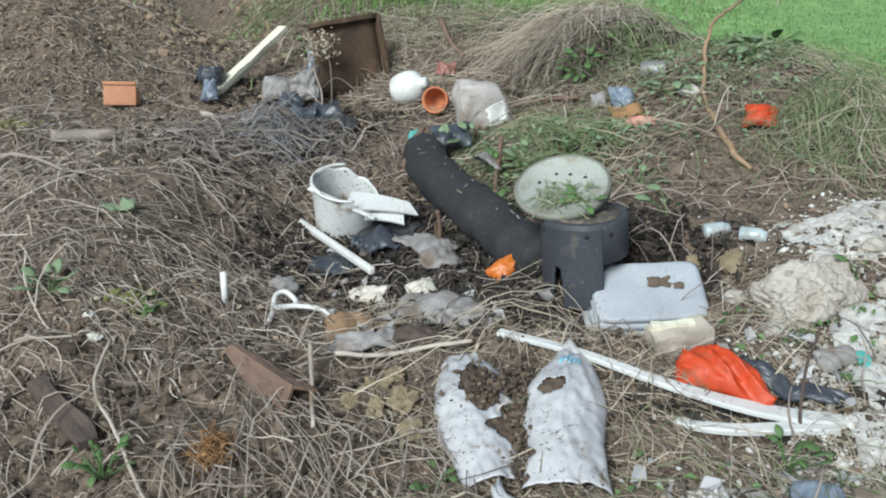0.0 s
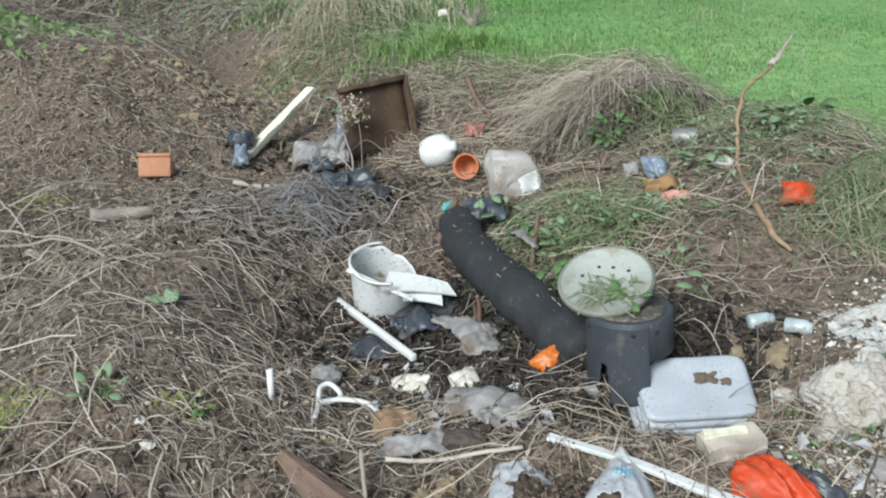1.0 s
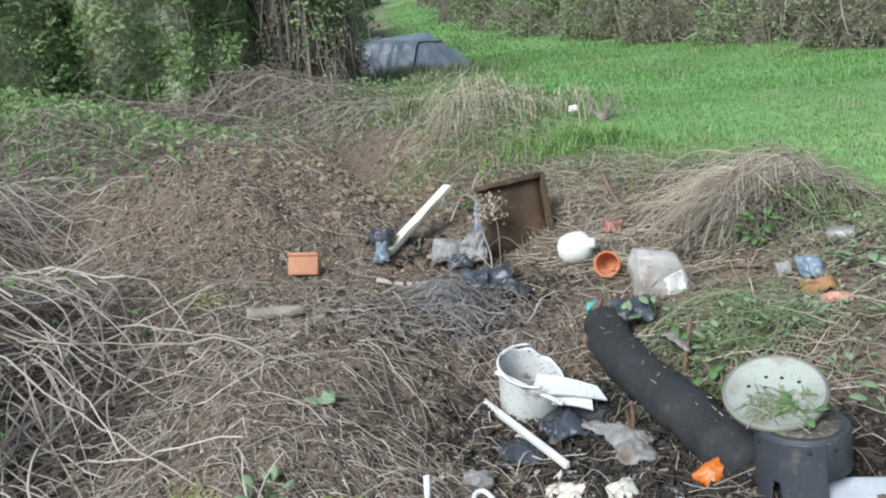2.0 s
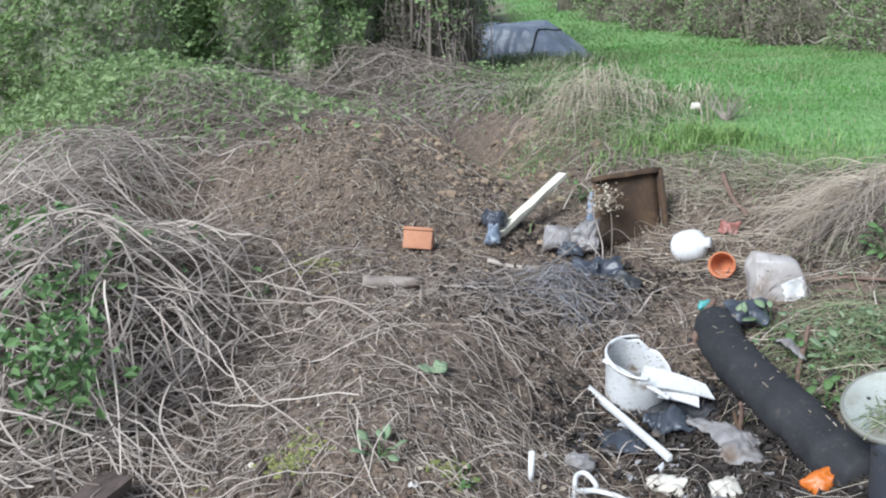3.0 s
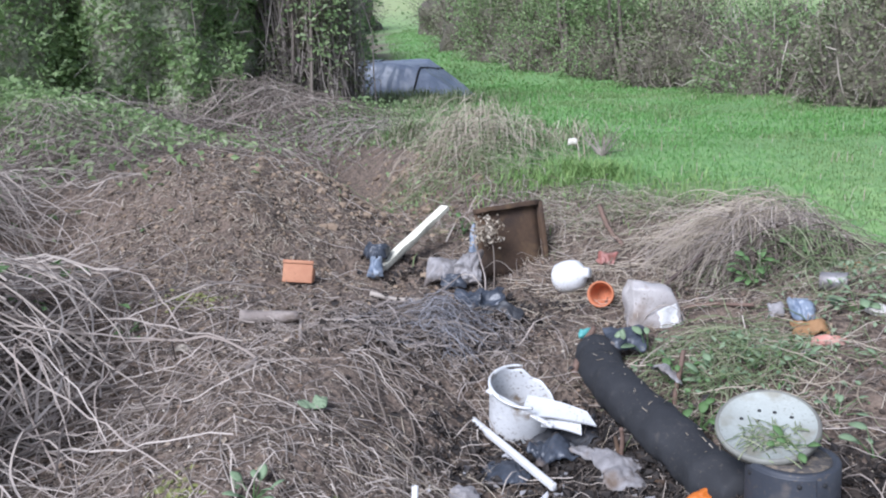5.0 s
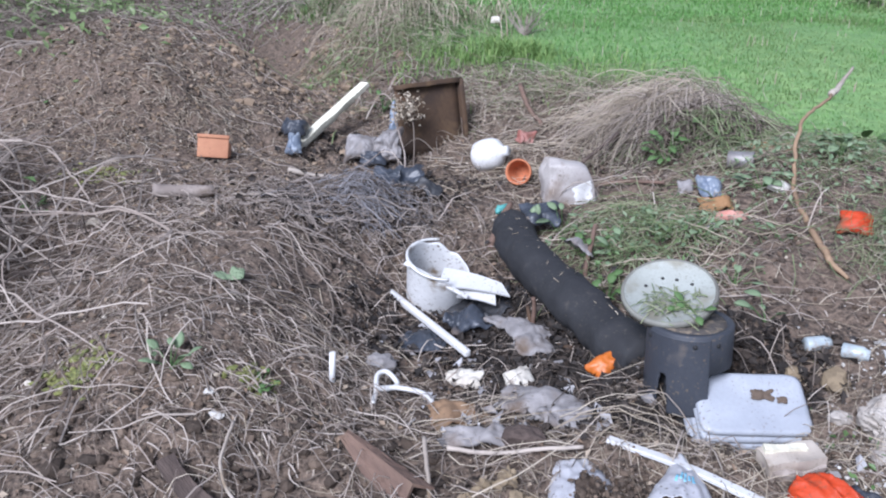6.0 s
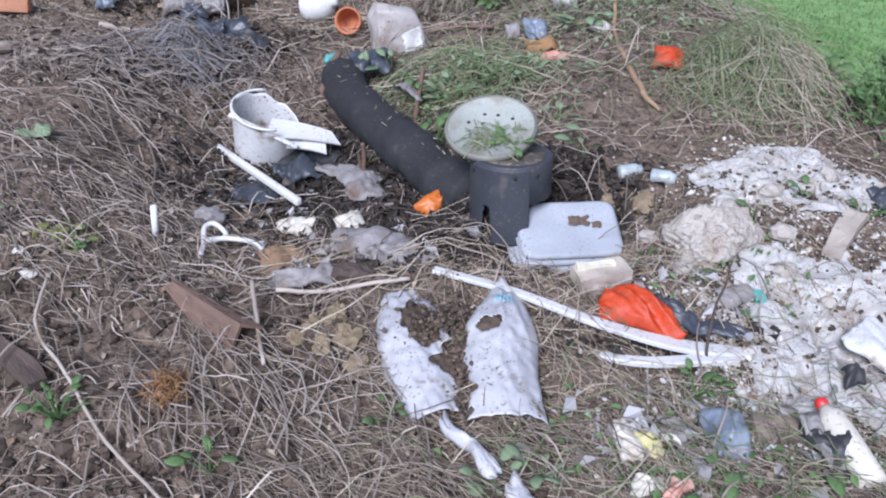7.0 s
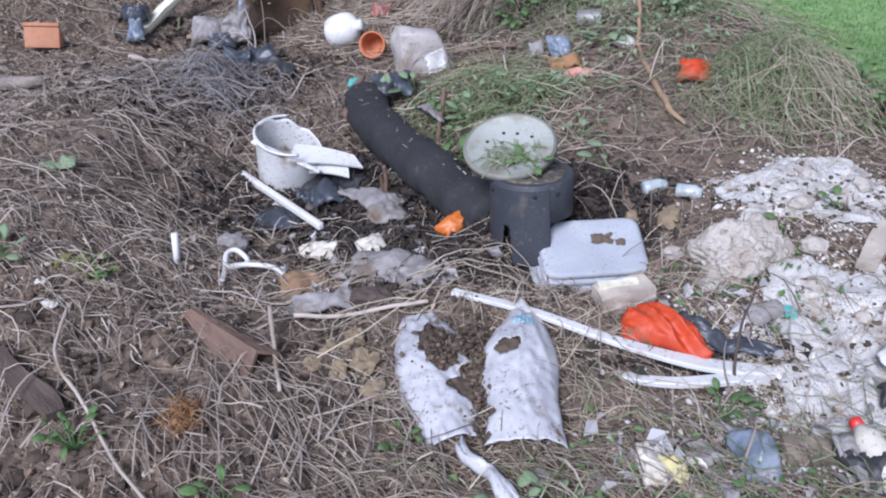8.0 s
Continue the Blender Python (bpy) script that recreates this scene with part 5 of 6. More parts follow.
# leaning rusty plate
plate = thing("rusty_plate", "rusty square steel plate with a turned-up edge, leaning back", "metal plate", (-0.515, 4.06, zg(-0.515, 4.06) - 0.02), (-14, 0, 36))
part("sheet", jag(box(0.36, 0.012, 0.35, pose(0, 0, 0.175), cuts=6), 0.008, 6, 3), M["rust"], plate)
part("side_flange", jag(box(0.02, 0.05, 0.355, pose(0.183, -0.02, 0.178), cuts=4), 0.006, 8, 4), M["rust"], plate)
part("top_flange", jag(box(0.37, 0.045, 0.022, pose(0, -0.018, 0.352), cuts=4), 0.008, 8, 5), M["rust"], plate)

# jug, pot, grey container
jug = thing("white_jug", "round white plastic jug lying on its side", "jug", (-0.225, 3.8, zg(-0.225, 3.8) + 0.068), (0, 70, -25))
part("body", lathe([(0, -0.075), (0.05, -0.073), (0.07, -0.055), (0.076, -0.02), (0.075, 0.02), (0.066, 0.05), (0.04, 0.072), (0.025, 0.08), (0.024, 0.105), (0, 0.105)], 32), M["whiteclean"], jug)
pot = thing("clay_pot", "small terracotta flowerpot lying with its mouth open", "flowerpot", (-0.07, 3.53, zg(-0.07, 3.53) + 0.052), (72, 0, -12))
part("body", lathe([(0, -0.05), (0.038, -0.05), (0.048, 0.03), (0.055, 0.03), (0.057, 0.058), (0.05, 0.058), (0.046, 0.03), (0.035, -0.042), (0, -0.042)], 32), M["clay"], pot)
sackstone = thing("crushed_container", "crushed grey-white plastic container", "container", (0.12, 3.22, zg(0.12, 3.22) + 0.075), (0, 4, 14))
def crushed(q):
    """A squashed, sagging can: narrow and slanted on top, dented, with rounded corners."""
    x, y, z = q.x / 0.1, q.y / 0.07, q.z / 0.09
    r = max(1e-6, math.sqrt(x * x + y * y + z * z))
    k = 1 - 0.16 * max(0, r - 1)
    q = Vector((x * k * 0.1 * (1 - 0.24 * z) - 0.02 * z, y * k * 0.07 * (1 - 0.12 * z), z * k * 0.09 * (1 - 0.16 * x)))
    p = q * 13 + Vector((6, 2, 1))
    return q + Vector((noise.noise(p), noise.noise(p + Vector((4, 1, 7))), noise.noise(p + Vector((2, 9, 3))))) * 0.02
bm = box(0.2, 0.14, 0.18, cuts=12)
for v in bm.verts:
    v.co = crushed(v.co)
part("body", bm, M["container"], sackstone)
part("torn_side", sheet(lambda u, v: crushed(Vector((0.0 + 0.088 * u + 0.008 * noise.noise((v * 6, 1, 2)), -0.073, -0.08 + 0.11 * v * (0.7 + 0.4 * u)))), 10, 12, 0.002), M["whiteclean"], sackstone, "bright white torn side")

# clay shard, plank
shard = thing("clay_block", "broken orange clay block with a raised rim", "brick", (-1.42, 3.4, zg(-1.42, 3.4) + 0.03), (-24, 6, 12))
shard.scale = (0.92, 0.92, 0.88)
part("front", box(0.145, 0.014, 0.1, pose(0, 0, 0.04), 0.003), M["palebrick"], shard)
part("rim", box(0.15, 0.022, 0.018, pose(0, -0.004, 0.095), 0.004), M["palebrick"], shard)
part("side", box(0.014, 0.075, 0.07, pose(0.07, 0.04, 0.035), 0.003), M["palebrick"], shard)
part("side", box(0.014, 0.075, 0.05, pose(-0.066, 0.04, 0.03), 0.003), M["palebrick"], shard)
bar("cream_plank", "cream painted wooden batten leaning out of the pile", (-1.24, 3.84, 0.2), (-0.935, 4.43, 0.445), 0.05, 0.022, M["cream"], "plank", 3, 0.006)
bar("cream_plank", "second shorter cream batten under the first", (-1.19, 3.95, 0.225), (-1.0, 4.36, 0.375), 0.045, 0.02, M["cream"], "plank", 5, 0.006)

# brown angle of wood
angle = thing("wood_angle", "reddish brown wooden angle piece lying on the soil", "timber")
a, b = Vector((-0.445, 1.6, 0.262)), Vector((-0.255, 1.42, 0.243))
angle.matrix_world = Matrix.Translation((a + b) / 2) @ (b - a).to_track_quat("X", "Z").to_matrix().to_4x4()
def angle_side(y0, z0, y1, z1):
    L = (b - a).length * 0.95
    def fn(u, v):
        k = 0.25 + 0.75 * u
        return ((u - 0.5) * L + 0.03 * v * (1 if u > 0.5 else -1) * 0.6, (y0 + (y1 - y0) * v) * k, (z0 + (z1 - z0) * v) * k + 0.003 * noise.noise((u * 9, v * 9, y1)))
    return sheet(fn, 24, 10, 0.007)
part("face", angle_side(0.0, 0.03, -0.055, -0.035), M["brownwood"], angle, soft=False)
part("back", angle_side(0.0, 0.03, 0.05, 0.004), M["brownwood"], angle, soft=False)


# ---------- rubbish: the smaller pieces ----------
def film_thing(name, label, category, x, y, w, l, mat, seed, turn=(0, 0, 0), up=0.012, crumple=0.022, scale=14.0, dome=0.02, ragged=0.25, piece="film"):
    ob = thing(name, label, category, (x, y, zg(x, y) + up), turn)
    part(piece, rag(w, l, seed, crumple, scale, dome, ragged=ragged), M[mat], ob)
    return ob


def stone_thing(name, label, x, y, sx, sy, sz, mat, seed, turn=(0, 0, 0), rough=0.3, sub=3, category="stone", group=""):
    ob = thing(name, label, category, (x, y, zg(x, y) + sz * 0.45), turn, group)
    part("stone", stone(sx, sy, sz, seed, rough, sub), M[mat], ob, soft=False)
    return ob


def stick(name, label, pts, r0, r1, mat, n=16, wob=0.004, category="stick", sides=7):
    ob = thing(name, label, category, pts[0])
    o = Vector(pts[0])
    line = [q - o + Vector((noise.noise(q * 20), noise.noise(q * 20 + Vector((5, 5, 5))), noise.noise(q * 20 + Vector((9, 1, 4))))) * wob for q in spline(pts, n)]
    part("wood", tube(line, [r0 + (r1 - r0) * i / (n - 1) for i in range(n)], sides), M[mat], ob)
    return ob


def ground_line(pts, up):
    return [(x, y, zg(x, y) + up) for x, y in pts]


# bottle with a red cap, and what lies round it
bottle = thing("white_bottle", "cream-white plastic bottle with a red cap", "bottle", (0.963, 1.075, zg(0.963, 1.075) + 0.034), (-82, 0, 6))
part("body", lathe([(0, -0.105), (0.026, -0.105), (0.03, -0.1), (0.03, 0.045), (0.026, 0.06), (0.015, 0.072), (0.013, 0.082), (0, 0.082)], 28), material("cream_bottle", (0.62, 0.585, 0.5), (0.55, 0.52, 0.45), rough=0.4, dirt=(0.3, 0.25, 0.19), dirt_at=(0.6, 0.74), dirt_scale=16, bump=0.1), bottle)
part("cap", lathe([(0, 0.082), (0.0135, 0.082), (0.0135, 0.099), (0.0115, 0.102), (0, 0.102)], 20), material("red_cap", (0.55, 0.035, 0.03), (0.45, 0.03, 0.03), rough=0.4), bottle, "red screw cap")
film_thing("black_film", "crumpled black and grey film under the bottle", "plastic film", 0.94, 1.06, 0.06, 0.2, "black", 4.4, (0, 0, 16), 0.012, 0.03)
film_thing("black_film", "small black plastic lump", "plastic film", 1.06, 1.235, 0.035, 0.05, "black", 6.4, (0, 0, 10), 0.02, 0.03)
film_thing("grey_film", "grey white dusty film", "plastic film", 0.92, 1.09, 0.06, 0.13, "film", 2.4, (0, 0, 8), 0.012, 0.03)
film_thing("blue_bag", "pale blue plastic bag with white crumbs", "plastic bag", 0.735, 1.125, 0.1, 0.15, "bluefilm", 9.4, (0, 0, -10), 0.008, 0.025, dome=0.035)
tile = thing("grey_slab", "broken grey-brown tile lying in the stems", "tile", (0.86, 1.125, zg(0.86, 1.125) + 0.012), (10, 4, -4))
part("slab", jag(box(0.13, 0.06, 0.03, cuts=5), 0.012, 22, 8), material("grey_brown_tile", (0.2, 0.16, 0.125), (0.14, 0.11, 0.085), bump=0.5), tile, soft=False)
for k, (x, y, w, l, mt, lab) in enumerate([(0.53, 1.1, 0.06, 0.12, "paper", "torn white paper"), (0.575, 1.09, 0.04, 0.09, "yellow", "yellowed paper scrap"), (0.62, 1.1, 0.04, 0.06, "paper", "small cream paper scrap"), (0.55, 1.0, 0.05, 0.09, "paper", "dirty paper scrap"), (0.6, 0.98, 0.05, 0.06, "pink", "pinkish wrapper"), (0.66, 1.03, 0.03, 0.08, "film", "grey film scrap")]):
    film_thing("paper_scrap", lab + " among dry stems", "paper", x, y, w, l, mt, 3.0 + k, (8, 5, 35 * k), 0.014, 0.014, 22, 0.012)
film_thing("white_sheet", "dusty white plastic sheet corner lying on plaster crumbs", "plastic sheet", 1.17, 1.33, 0.15, 0.18, "white", 5.1, (12, -6, 35), 0.03, 0.014, 9, 0.02, 0.1, "sheet")
film_thing("white_sheet", "flat dusty white scrap", "plastic sheet", 0.995, 1.385, 0.06, 0.1, "plaster", 1.1, (0, 0, 10), 0.012, 0.006, 9, 0.006, 0.1, "sheet")
film_thing("clear_film", "clouded clear plastic scrap", "plastic film", 0.9, 1.525, 0.1, 0.06, "film", 3.8, (10, 0, 12), 0.02, 0.012)
film_thing("teal_scrap", "teal plastic scrap lying on soil", "plastic scrap", 0.95, 1.5, 0.03, 0.06, "teal", 3.3, (25, 0, 0), 0.02, 0.004, 14, 0.002)
bar("grey_timber", "short weathered grey piece of timber", (1.17, 1.63, zg(1.17, 1.63) + 0.025), (1.3, 1.78, zg(1.3, 1.78) + 0.03), 0.05, 0.022, M["palewood"], "timber", 7, 0.009)
film_thing("black_film", "dark film scrap at the soil edge", "plastic film", 1.42, 1.86, 0.1, 0.09, "blueblack", 5.9, (10, 0, 0), 0.02, 0.02)
stick("dark_stalk", "thin upright dark stalk", [(0.775, 1.33, zg(0.775, 1.33) - 0.01), (0.77, 1.35, 0.27), (0.775, 1.36, 0.36), (0.79, 1.37, 0.44)], 0.004, 0.0025, "oldwood")

# crumbled plaster
def spill(name, label, x0, x1, y0, y1, seed, cut):
    def fn(u, v):
        x, y = x0 + (x1 - x0) * u, y0 + (y1 - y0) * v
        return (x, y, zg(x, y) + 0.012 + 0.012 * noise.noise((x * 12, y * 12, seed)) + 0.007 * noise.noise((x * 40, y * 40, seed)) + 0.004 * noise.noise((x * 90, y * 90, seed)))
    def keep(u, v):
        return math.hypot(2 * u - 1, 2 * v - 1) + 0.75 * noise.noise((u * 5, v * 5, seed)) + 0.3 * noise.noise((u * 16, v * 16, seed)) < cut
    me = part(name, sheet(fn, 80, 80, 0.004, keep), M["plaster"], None, soft=False)
    return tagged(me, label, "rubble", kind="stuff")


spill("plaster_spill", "white plaster powder spilled on the soil", 0.92, 1.5, 1.78, 2.12, 2.0, 1.02)
spill("plaster_spill", "white plaster powder and crumbs on the soil", 0.82, 1.4, 1.12, 1.68, 5.0, 1.0)
for cx, cy, sx, sy, n in ((1.2, 1.95, 0.15, 0.1, 3500), (1.04, 1.45, 0.16, 0.14, 4500), (0.85, 1.2, 0.12, 0.08, 1000)):
    x, y = RNG.normal(cx, sx, n), RNG.normal(cy, sy, n)
    s = 0.0012 + 0.004 * RNG.uniform(0, 1, n) ** 2
    tagged(new("plaster_grit", lumps("plaster_grit", on_ground(x, y, 0.005), s, M["crumb"])), "fine pale plaster grit over soil and stems", "rubble", kind="stuff")
x = np.concatenate([RNG.normal(1.2, 0.13, 1500), RNG.normal(1.03, 0.14, 1500), RNG.normal(0.95, 0.12, 500), RNG.normal(0.73, 0.05, 120), RNG.normal(0.56, 0.06, 90)])
y = np.concatenate([RNG.normal(1.95, 0.09, 1500), RNG.normal(1.45, 0.12, 1500), RNG.normal(1.22, 0.08, 500), RNG.normal(1.12, 0.06, 120), RNG.normal(1.08, 0.06, 90)])
s = 0.002 + 0.009 * RNG.uniform(0, 1, len(x)) ** 4
tagged(new("plaster_crumbs", lumps("plaster_crumbs", on_ground(x, y, 0.0) + s[:, None] * [0, 0, 0.4], s, M["crumb"])), "white crumbled plaster spilled on the soil", "rubble", kind="stuff")
for k, (x, y, r) in enumerate([(1.1, 1.87, 0.035), (1.22, 1.9, 0.03), (1.3, 1.96, 0.035), (1.17, 2.02, 0.028), (0.98, 1.83, 0.03), (1.05, 1.6, 0.035), (1.12, 1.5, 0.025), (0.8, 1.64, 0.03), (1.08, 1.72, 0.035), (0.75, 1.78, 0.028), (0.7, 2.0, 0.035), (0.78, 1.92, 0.045), (1.38, 1.9, 0.03)]):
    stone_thing("plaster_lump", "lump of crumbly pale plaster", x, y, r, r * 0.8, r * 0.65, "rock" if k not in (10, 11) else "yellowrock", k * 1.9, (0, 0, 40 * k), 0.4, 2, "rubble", "plaster lumps")
for k, (x, y, r) in enumerate([(-0.095, 1.49, 0.035), (-0.02, 1.43, 0.04), (-0.08, 1.4, 0.03), (0.0, 1.34, 0.03), (-0.14, 1.44, 0.025), (-0.05, 1.52, 0.028)]):
    stone_thing("ochre_stone", "small ochre stone half sunk in the soil", x, y, r * 0.9, r * 0.7, r * 0.6, "yellowrock", k * 2.3, (0, 0, 55 * k), 0.9, 3, group="ochre stones")
stone_thing("white_pebble", "small chalky white stone on the soil", -0.76, 1.59, 0.02, 0.012, 0.01, "crumb", 2.0)
stone_thing("white_pebble", "small chalky white stone on the soil", -0.8, 1.66, 0.014, 0.011, 0.009, "crumb", 3.0)
stone_thing("grey_stone", "dark grey stone under the white strip", -0.02, 1.66, 0.055, 0.035, 0.03, "oldwood", 3.3)
stone_thing("dark_clod", "grey clod beside the cable", -0.455, 2.13, 0.05, 0.04, 0.035, "film", 7.3)

# cable loop and stub
cable = thing("cable_loop", "loop of thick white cable on soil", "cable")
part("loop", tube(spline([(-0.43, 1.86, zg(-0.43, 1.86) + 0.01), (-0.432, 1.92, 0.175), (-0.44, 1.99, 0.18), (-0.415, 2.01, 0.18), (-0.38, 1.975, 0.165), (-0.4, 1.94, 0.17), (-0.43, 1.925, 0.178), (-0.37, 1.95, 0.168), (-0.3, 1.94, 0.16), (-0.26, 1.93, zg(-0.26, 1.93) + 0.008)], 60), 0.0075, 8), M["whiteclean"], cable)
stub = thing("white_stub", "short white plastic tube standing in the stems", "tube", (-0.545, 1.88, zg(-0.545, 1.88) - 0.01), (-16, 0, 0))
part("tube", lathe([(0.0, 0), (0.009, 0), (0.009, 0.09), (0.006, 0.09), (0.006, 0.04), (0, 0.04)], 14), M["whiteclean"], stub)

# scraps in the middle of the hollow
for k, (nm, lab, x, y, w, l, mt, tn) in enumerate([
        ("orange_scrap", "folded bright orange plastic scrap under the pipe", 0.205, 2.045, 0.12, 0.07, "orange", (35, -20, 30)), ("grey_film", "grey crumpled film spread over the stems", 0.03, 1.86, 0.26, 0.14, "film", (0, 0, -15)),
        ("grey_film", "thin dusty grey plastic film", 0.1, 1.78, 0.2, 0.1, "film", (0, 0, 10)), ("white_scrap", "crumpled white paper wrapper", -0.03, 2.03, 0.1, 0.13, "paper", (15, 0, 20)), ("white_scrap", "torn white and brown wrapper", -0.2, 2.09, 0.13, 0.07, "paper", (10, 0, -10)),
        ("cardboard", "torn brown cardboard piece", -0.19, 1.84, 0.2, 0.1, "brownpaper", (4, 0, 12)), ("grey_film", "crumpled dusty film beside the pipe", 0.0, 2.27, 0.17, 0.2, "film", (10, 10, 20)), ("green_film", "pale greenish film strip", -0.13, 1.67, 0.2, 0.06, "film", (0, 0, 4)),
        ("grey_film", "grey film below the bucket", -0.1, 2.43, 0.16, 0.1, "film", (0, 0, -25)), ("black_film", "dark film in the hollow", -0.35, 2.33, 0.16, 0.12, "blueblack", (0, 0, 30)), ("white_film", "thin white film strip trailing from the sack", 0.215, 1.09, 0.034, 0.22, "bag", (0, 0, 28)), ("white_film", "thin white plastic film scrap", 0.31, 0.95, 0.05, 0.14, "bag", (0, 0, 25)),
        ("dark_film", "dark blue film at the pipe's mouth", 0.02, 2.95, 0.16, 0.14, "blueblack", (20, 0, 0)), ("teal_scrap", "bright teal scrap at the pipe's mouth", -0.135, 3.08, 0.05, 0.04, "teal", (60, 0, 10)), ("grey_film", "dusty grey film over the pipe", 0.14, 2.68, 0.1, 0.13, "film", (-20, 30, 0)), ("white_scrap", "white leaf-like scrap on the pipe", 0.0, 2.83, 0.05, 0.04, "leafpale", (-10, 15, 0))]):
    film_thing(nm, lab, "scrap", x, y, w, l, mt, 11.0 + 1.7 * k, tn, 0.02 if "pipe" not in lab else 0.075 if k in (12, 14) else 0.035 if k != 15 else 0.14, 0.022, 11, 0.02)
stick("rusty_rod", "rusty brown stick leaning behind the pipe", [(0.17, 2.62, 0.2), (0.18, 2.64, 0.3), (0.2, 2.67, 0.4)], 0.009, 0.008, "brownwood")
stick("rusty_rod", "short brown stick beside the pipe", [(-0.17, 2.86, zg(-0.17, 2.86)), (-0.13, 2.98, 0.28), (-0.1, 3.06, 0.31)], 0.014, 0.012, "brownwood")
stick("brown_rod", "thin rust-brown rod on the soil", ground_line([(0.2, 3.33), (0.35, 3.27), (0.5, 3.2)], 0.02), 0.008, 0.007, "brownwood")
stick("broken_twig", "broken stalk standing by the bucket", [(0.0, 2.36, 0.15), (0.0, 2.35, 0.24), (-0.005, 2.34, 0.27)], 0.008, 0.007, "brownwood")
hoop = thing("rubber_hoop", "curved strip of rusty band", "hoop")
part("band", tube(spline([(-0.02, 2.42, 0.2), (0.0, 2.34, 0.165), (0.06, 2.27, 0.16), (0.12, 2.22, 0.17)], 20), 0.007, 8), M["rust"], hoop)

# far side: bags and rags by the battens and the plate
film_thing("dark_bag", "crumpled blue-black bag under the batten", "plastic bag", -1.215, 3.99, 0.15, 0.13, "blueblack", 3.1, (20, 0, 10), 0.05, 0.03, 14, 0.06)
film_thing("pale_bag", "pale blue-white plastic bag end", "plastic bag", -1.19, 3.87, 0.09, 0.13, "bluefilm", 7.1, (45, 0, 8), 0.05, 0.02, 14, 0.03)
film_thing("grey_bag", "crumpled grey-white plastic bag by the battens", "plastic bag", -0.85, 3.86, 0.17, 0.15, "film", 2.7, (45, 0, -12), 0.06, 0.035, 12, 0.06)
film_thing("grey_bag", "crumpled grey bag against the plate", "plastic bag", -0.7, 3.83, 0.15, 0.2, "film", 8.2, (60, 0, 8), 0.08, 0.04, 12, 0.05)
film_thing("dark_bag", "dark green-grey rag among the bags", "rag", -0.78, 3.78, 0.12, 0.1, "blueblack", 4.2, (40, 0, 0), 0.04, 0.03)
film_thing("black_rag", "black torn rag among dead stems", "rag", -0.6, 3.55, 0.24, 0.18, "blueblack", 5.2, (20, 0, 15), 0.03, 0.04, 14, 0.03)
film_thing("black_rag", "black torn rag trailing over the stems", "rag", -0.5, 3.35, 0.22, 0.08, "black", 6.2, (8, 0, -20), 0.03, 0.03, 14, 0.02)
film_thing("grey_bag", "grey-blue curled film beside the plate", "plastic film", -0.72, 4.1, 0.07, 0.24, "bluefilm", 1.2, (62, 0, -15), 0.14, 0.02, 12, 0.03)
tuft = thing("dead_flower_head", "dry tan flower head on a stalk before the plate", "dead plant", (-0.62, 3.9, zg(-0.62, 3.9)))
part("stalk", tube(spline([(0.05, -0.25, 0.0), (0.04, -0.12, 0.1), (0.02, 0.0, 0.2), (-0.01, 0.03, 0.27)], 14), 0.003, 6), M["twig"], tuft)
part("head", leaf_cloud("head", RNG.normal(size=(330, 3)) * [0.04, 0.03, 0.035] + [-0.02, 0.02, 0.27], RNG.uniform(0.008, 0.016, 330), M["straw"]), M["straw"], tuft, "ragged dry head")["kind"] = "stuff"
stick("pale_branch", "pale thin root beside the grey bags", [(-0.6, 3.62, 0.22), (-0.62, 3.72, 0.3), (-0.66, 3.78, 0.4), (-0.68, 3.8, 0.47)], 0.0045, 0.003, "logwood")
stick("pale_branch", "thin pale bent branch by the battens", [(-0.9, 4.25, 0.3), (-0.85, 4.35, 0.4), (-0.8, 4.36, 0.4), (-0.74, 4.3, 0.33)], 0.004, 0.003, "palewood")
film_thing("red_scrap", "small dull red plastic scrap", "scrap", -0.06, 4.0, 0.1, 0.08, "dullred", 2.2, (25, 0, 0), 0.03, 0.03)
for k, (a, b) in enumerate([((-1.46, 2.87), (-1.25, 2.95))]):
    stick("log_piece", "short grey log with a broken end", ground_line([a, ((a[0] + b[0]) / 2, (a[1] + b[1]) / 2 + 0.01), b], 0.034), 0.026, 0.023, "logwood", 10, 0.006, "log", 10)
stick("log_piece", "short weathered stick beside the bags", ground_line([(-1.1, 3.45), (-0.98, 3.47), (-0.86, 3.5)], 0.02), 0.012, 0.01, "palewood", 8, 0.004, "log")
stone_thing("pale_chip", "pale stone chip on the soil", -1.6, 2.67, 0.03, 0.022, 0.018, "pebble", 2.8, (0, 0, 20))
film_thing("pale_leaf", "wilted pale leaf on the soil", "leaf", -0.9, 2.19, 0.05, 0.07, "leafpale", 2.9, (10, 0, 10), 0.02, 0.01, 20, 0.008, 0.1, "blade")
film_thing("pale_leaf", "wilted pale leaf on the soil", "leaf", -0.94, 2.17, 0.04, 0.06, "leafpale", 7.9, (0, 10, 60), 0.02, 0.01, 20, 0.008, 0.1, "blade")
bar("dark_plank", "dark rotten plank end in the brambles", (-1.66, 1.24, zg(-1.66, 1.24) + 0.06), (-1.6, 1.52, zg(-1.6, 1.52) + 0.07), 0.08, 0.03, M["oldwood"], "plank", 3, 0.014)
bar("dark_plank", "dark broken plank half sunk in the soil", (-0.82, 1.43, zg(-0.82, 1.43) + 0.02), (-0.64, 1.26, zg(-0.64, 1.26) + 0.02), 0.042, 0.02, M["oldwood"], "plank", 9, 0.013)
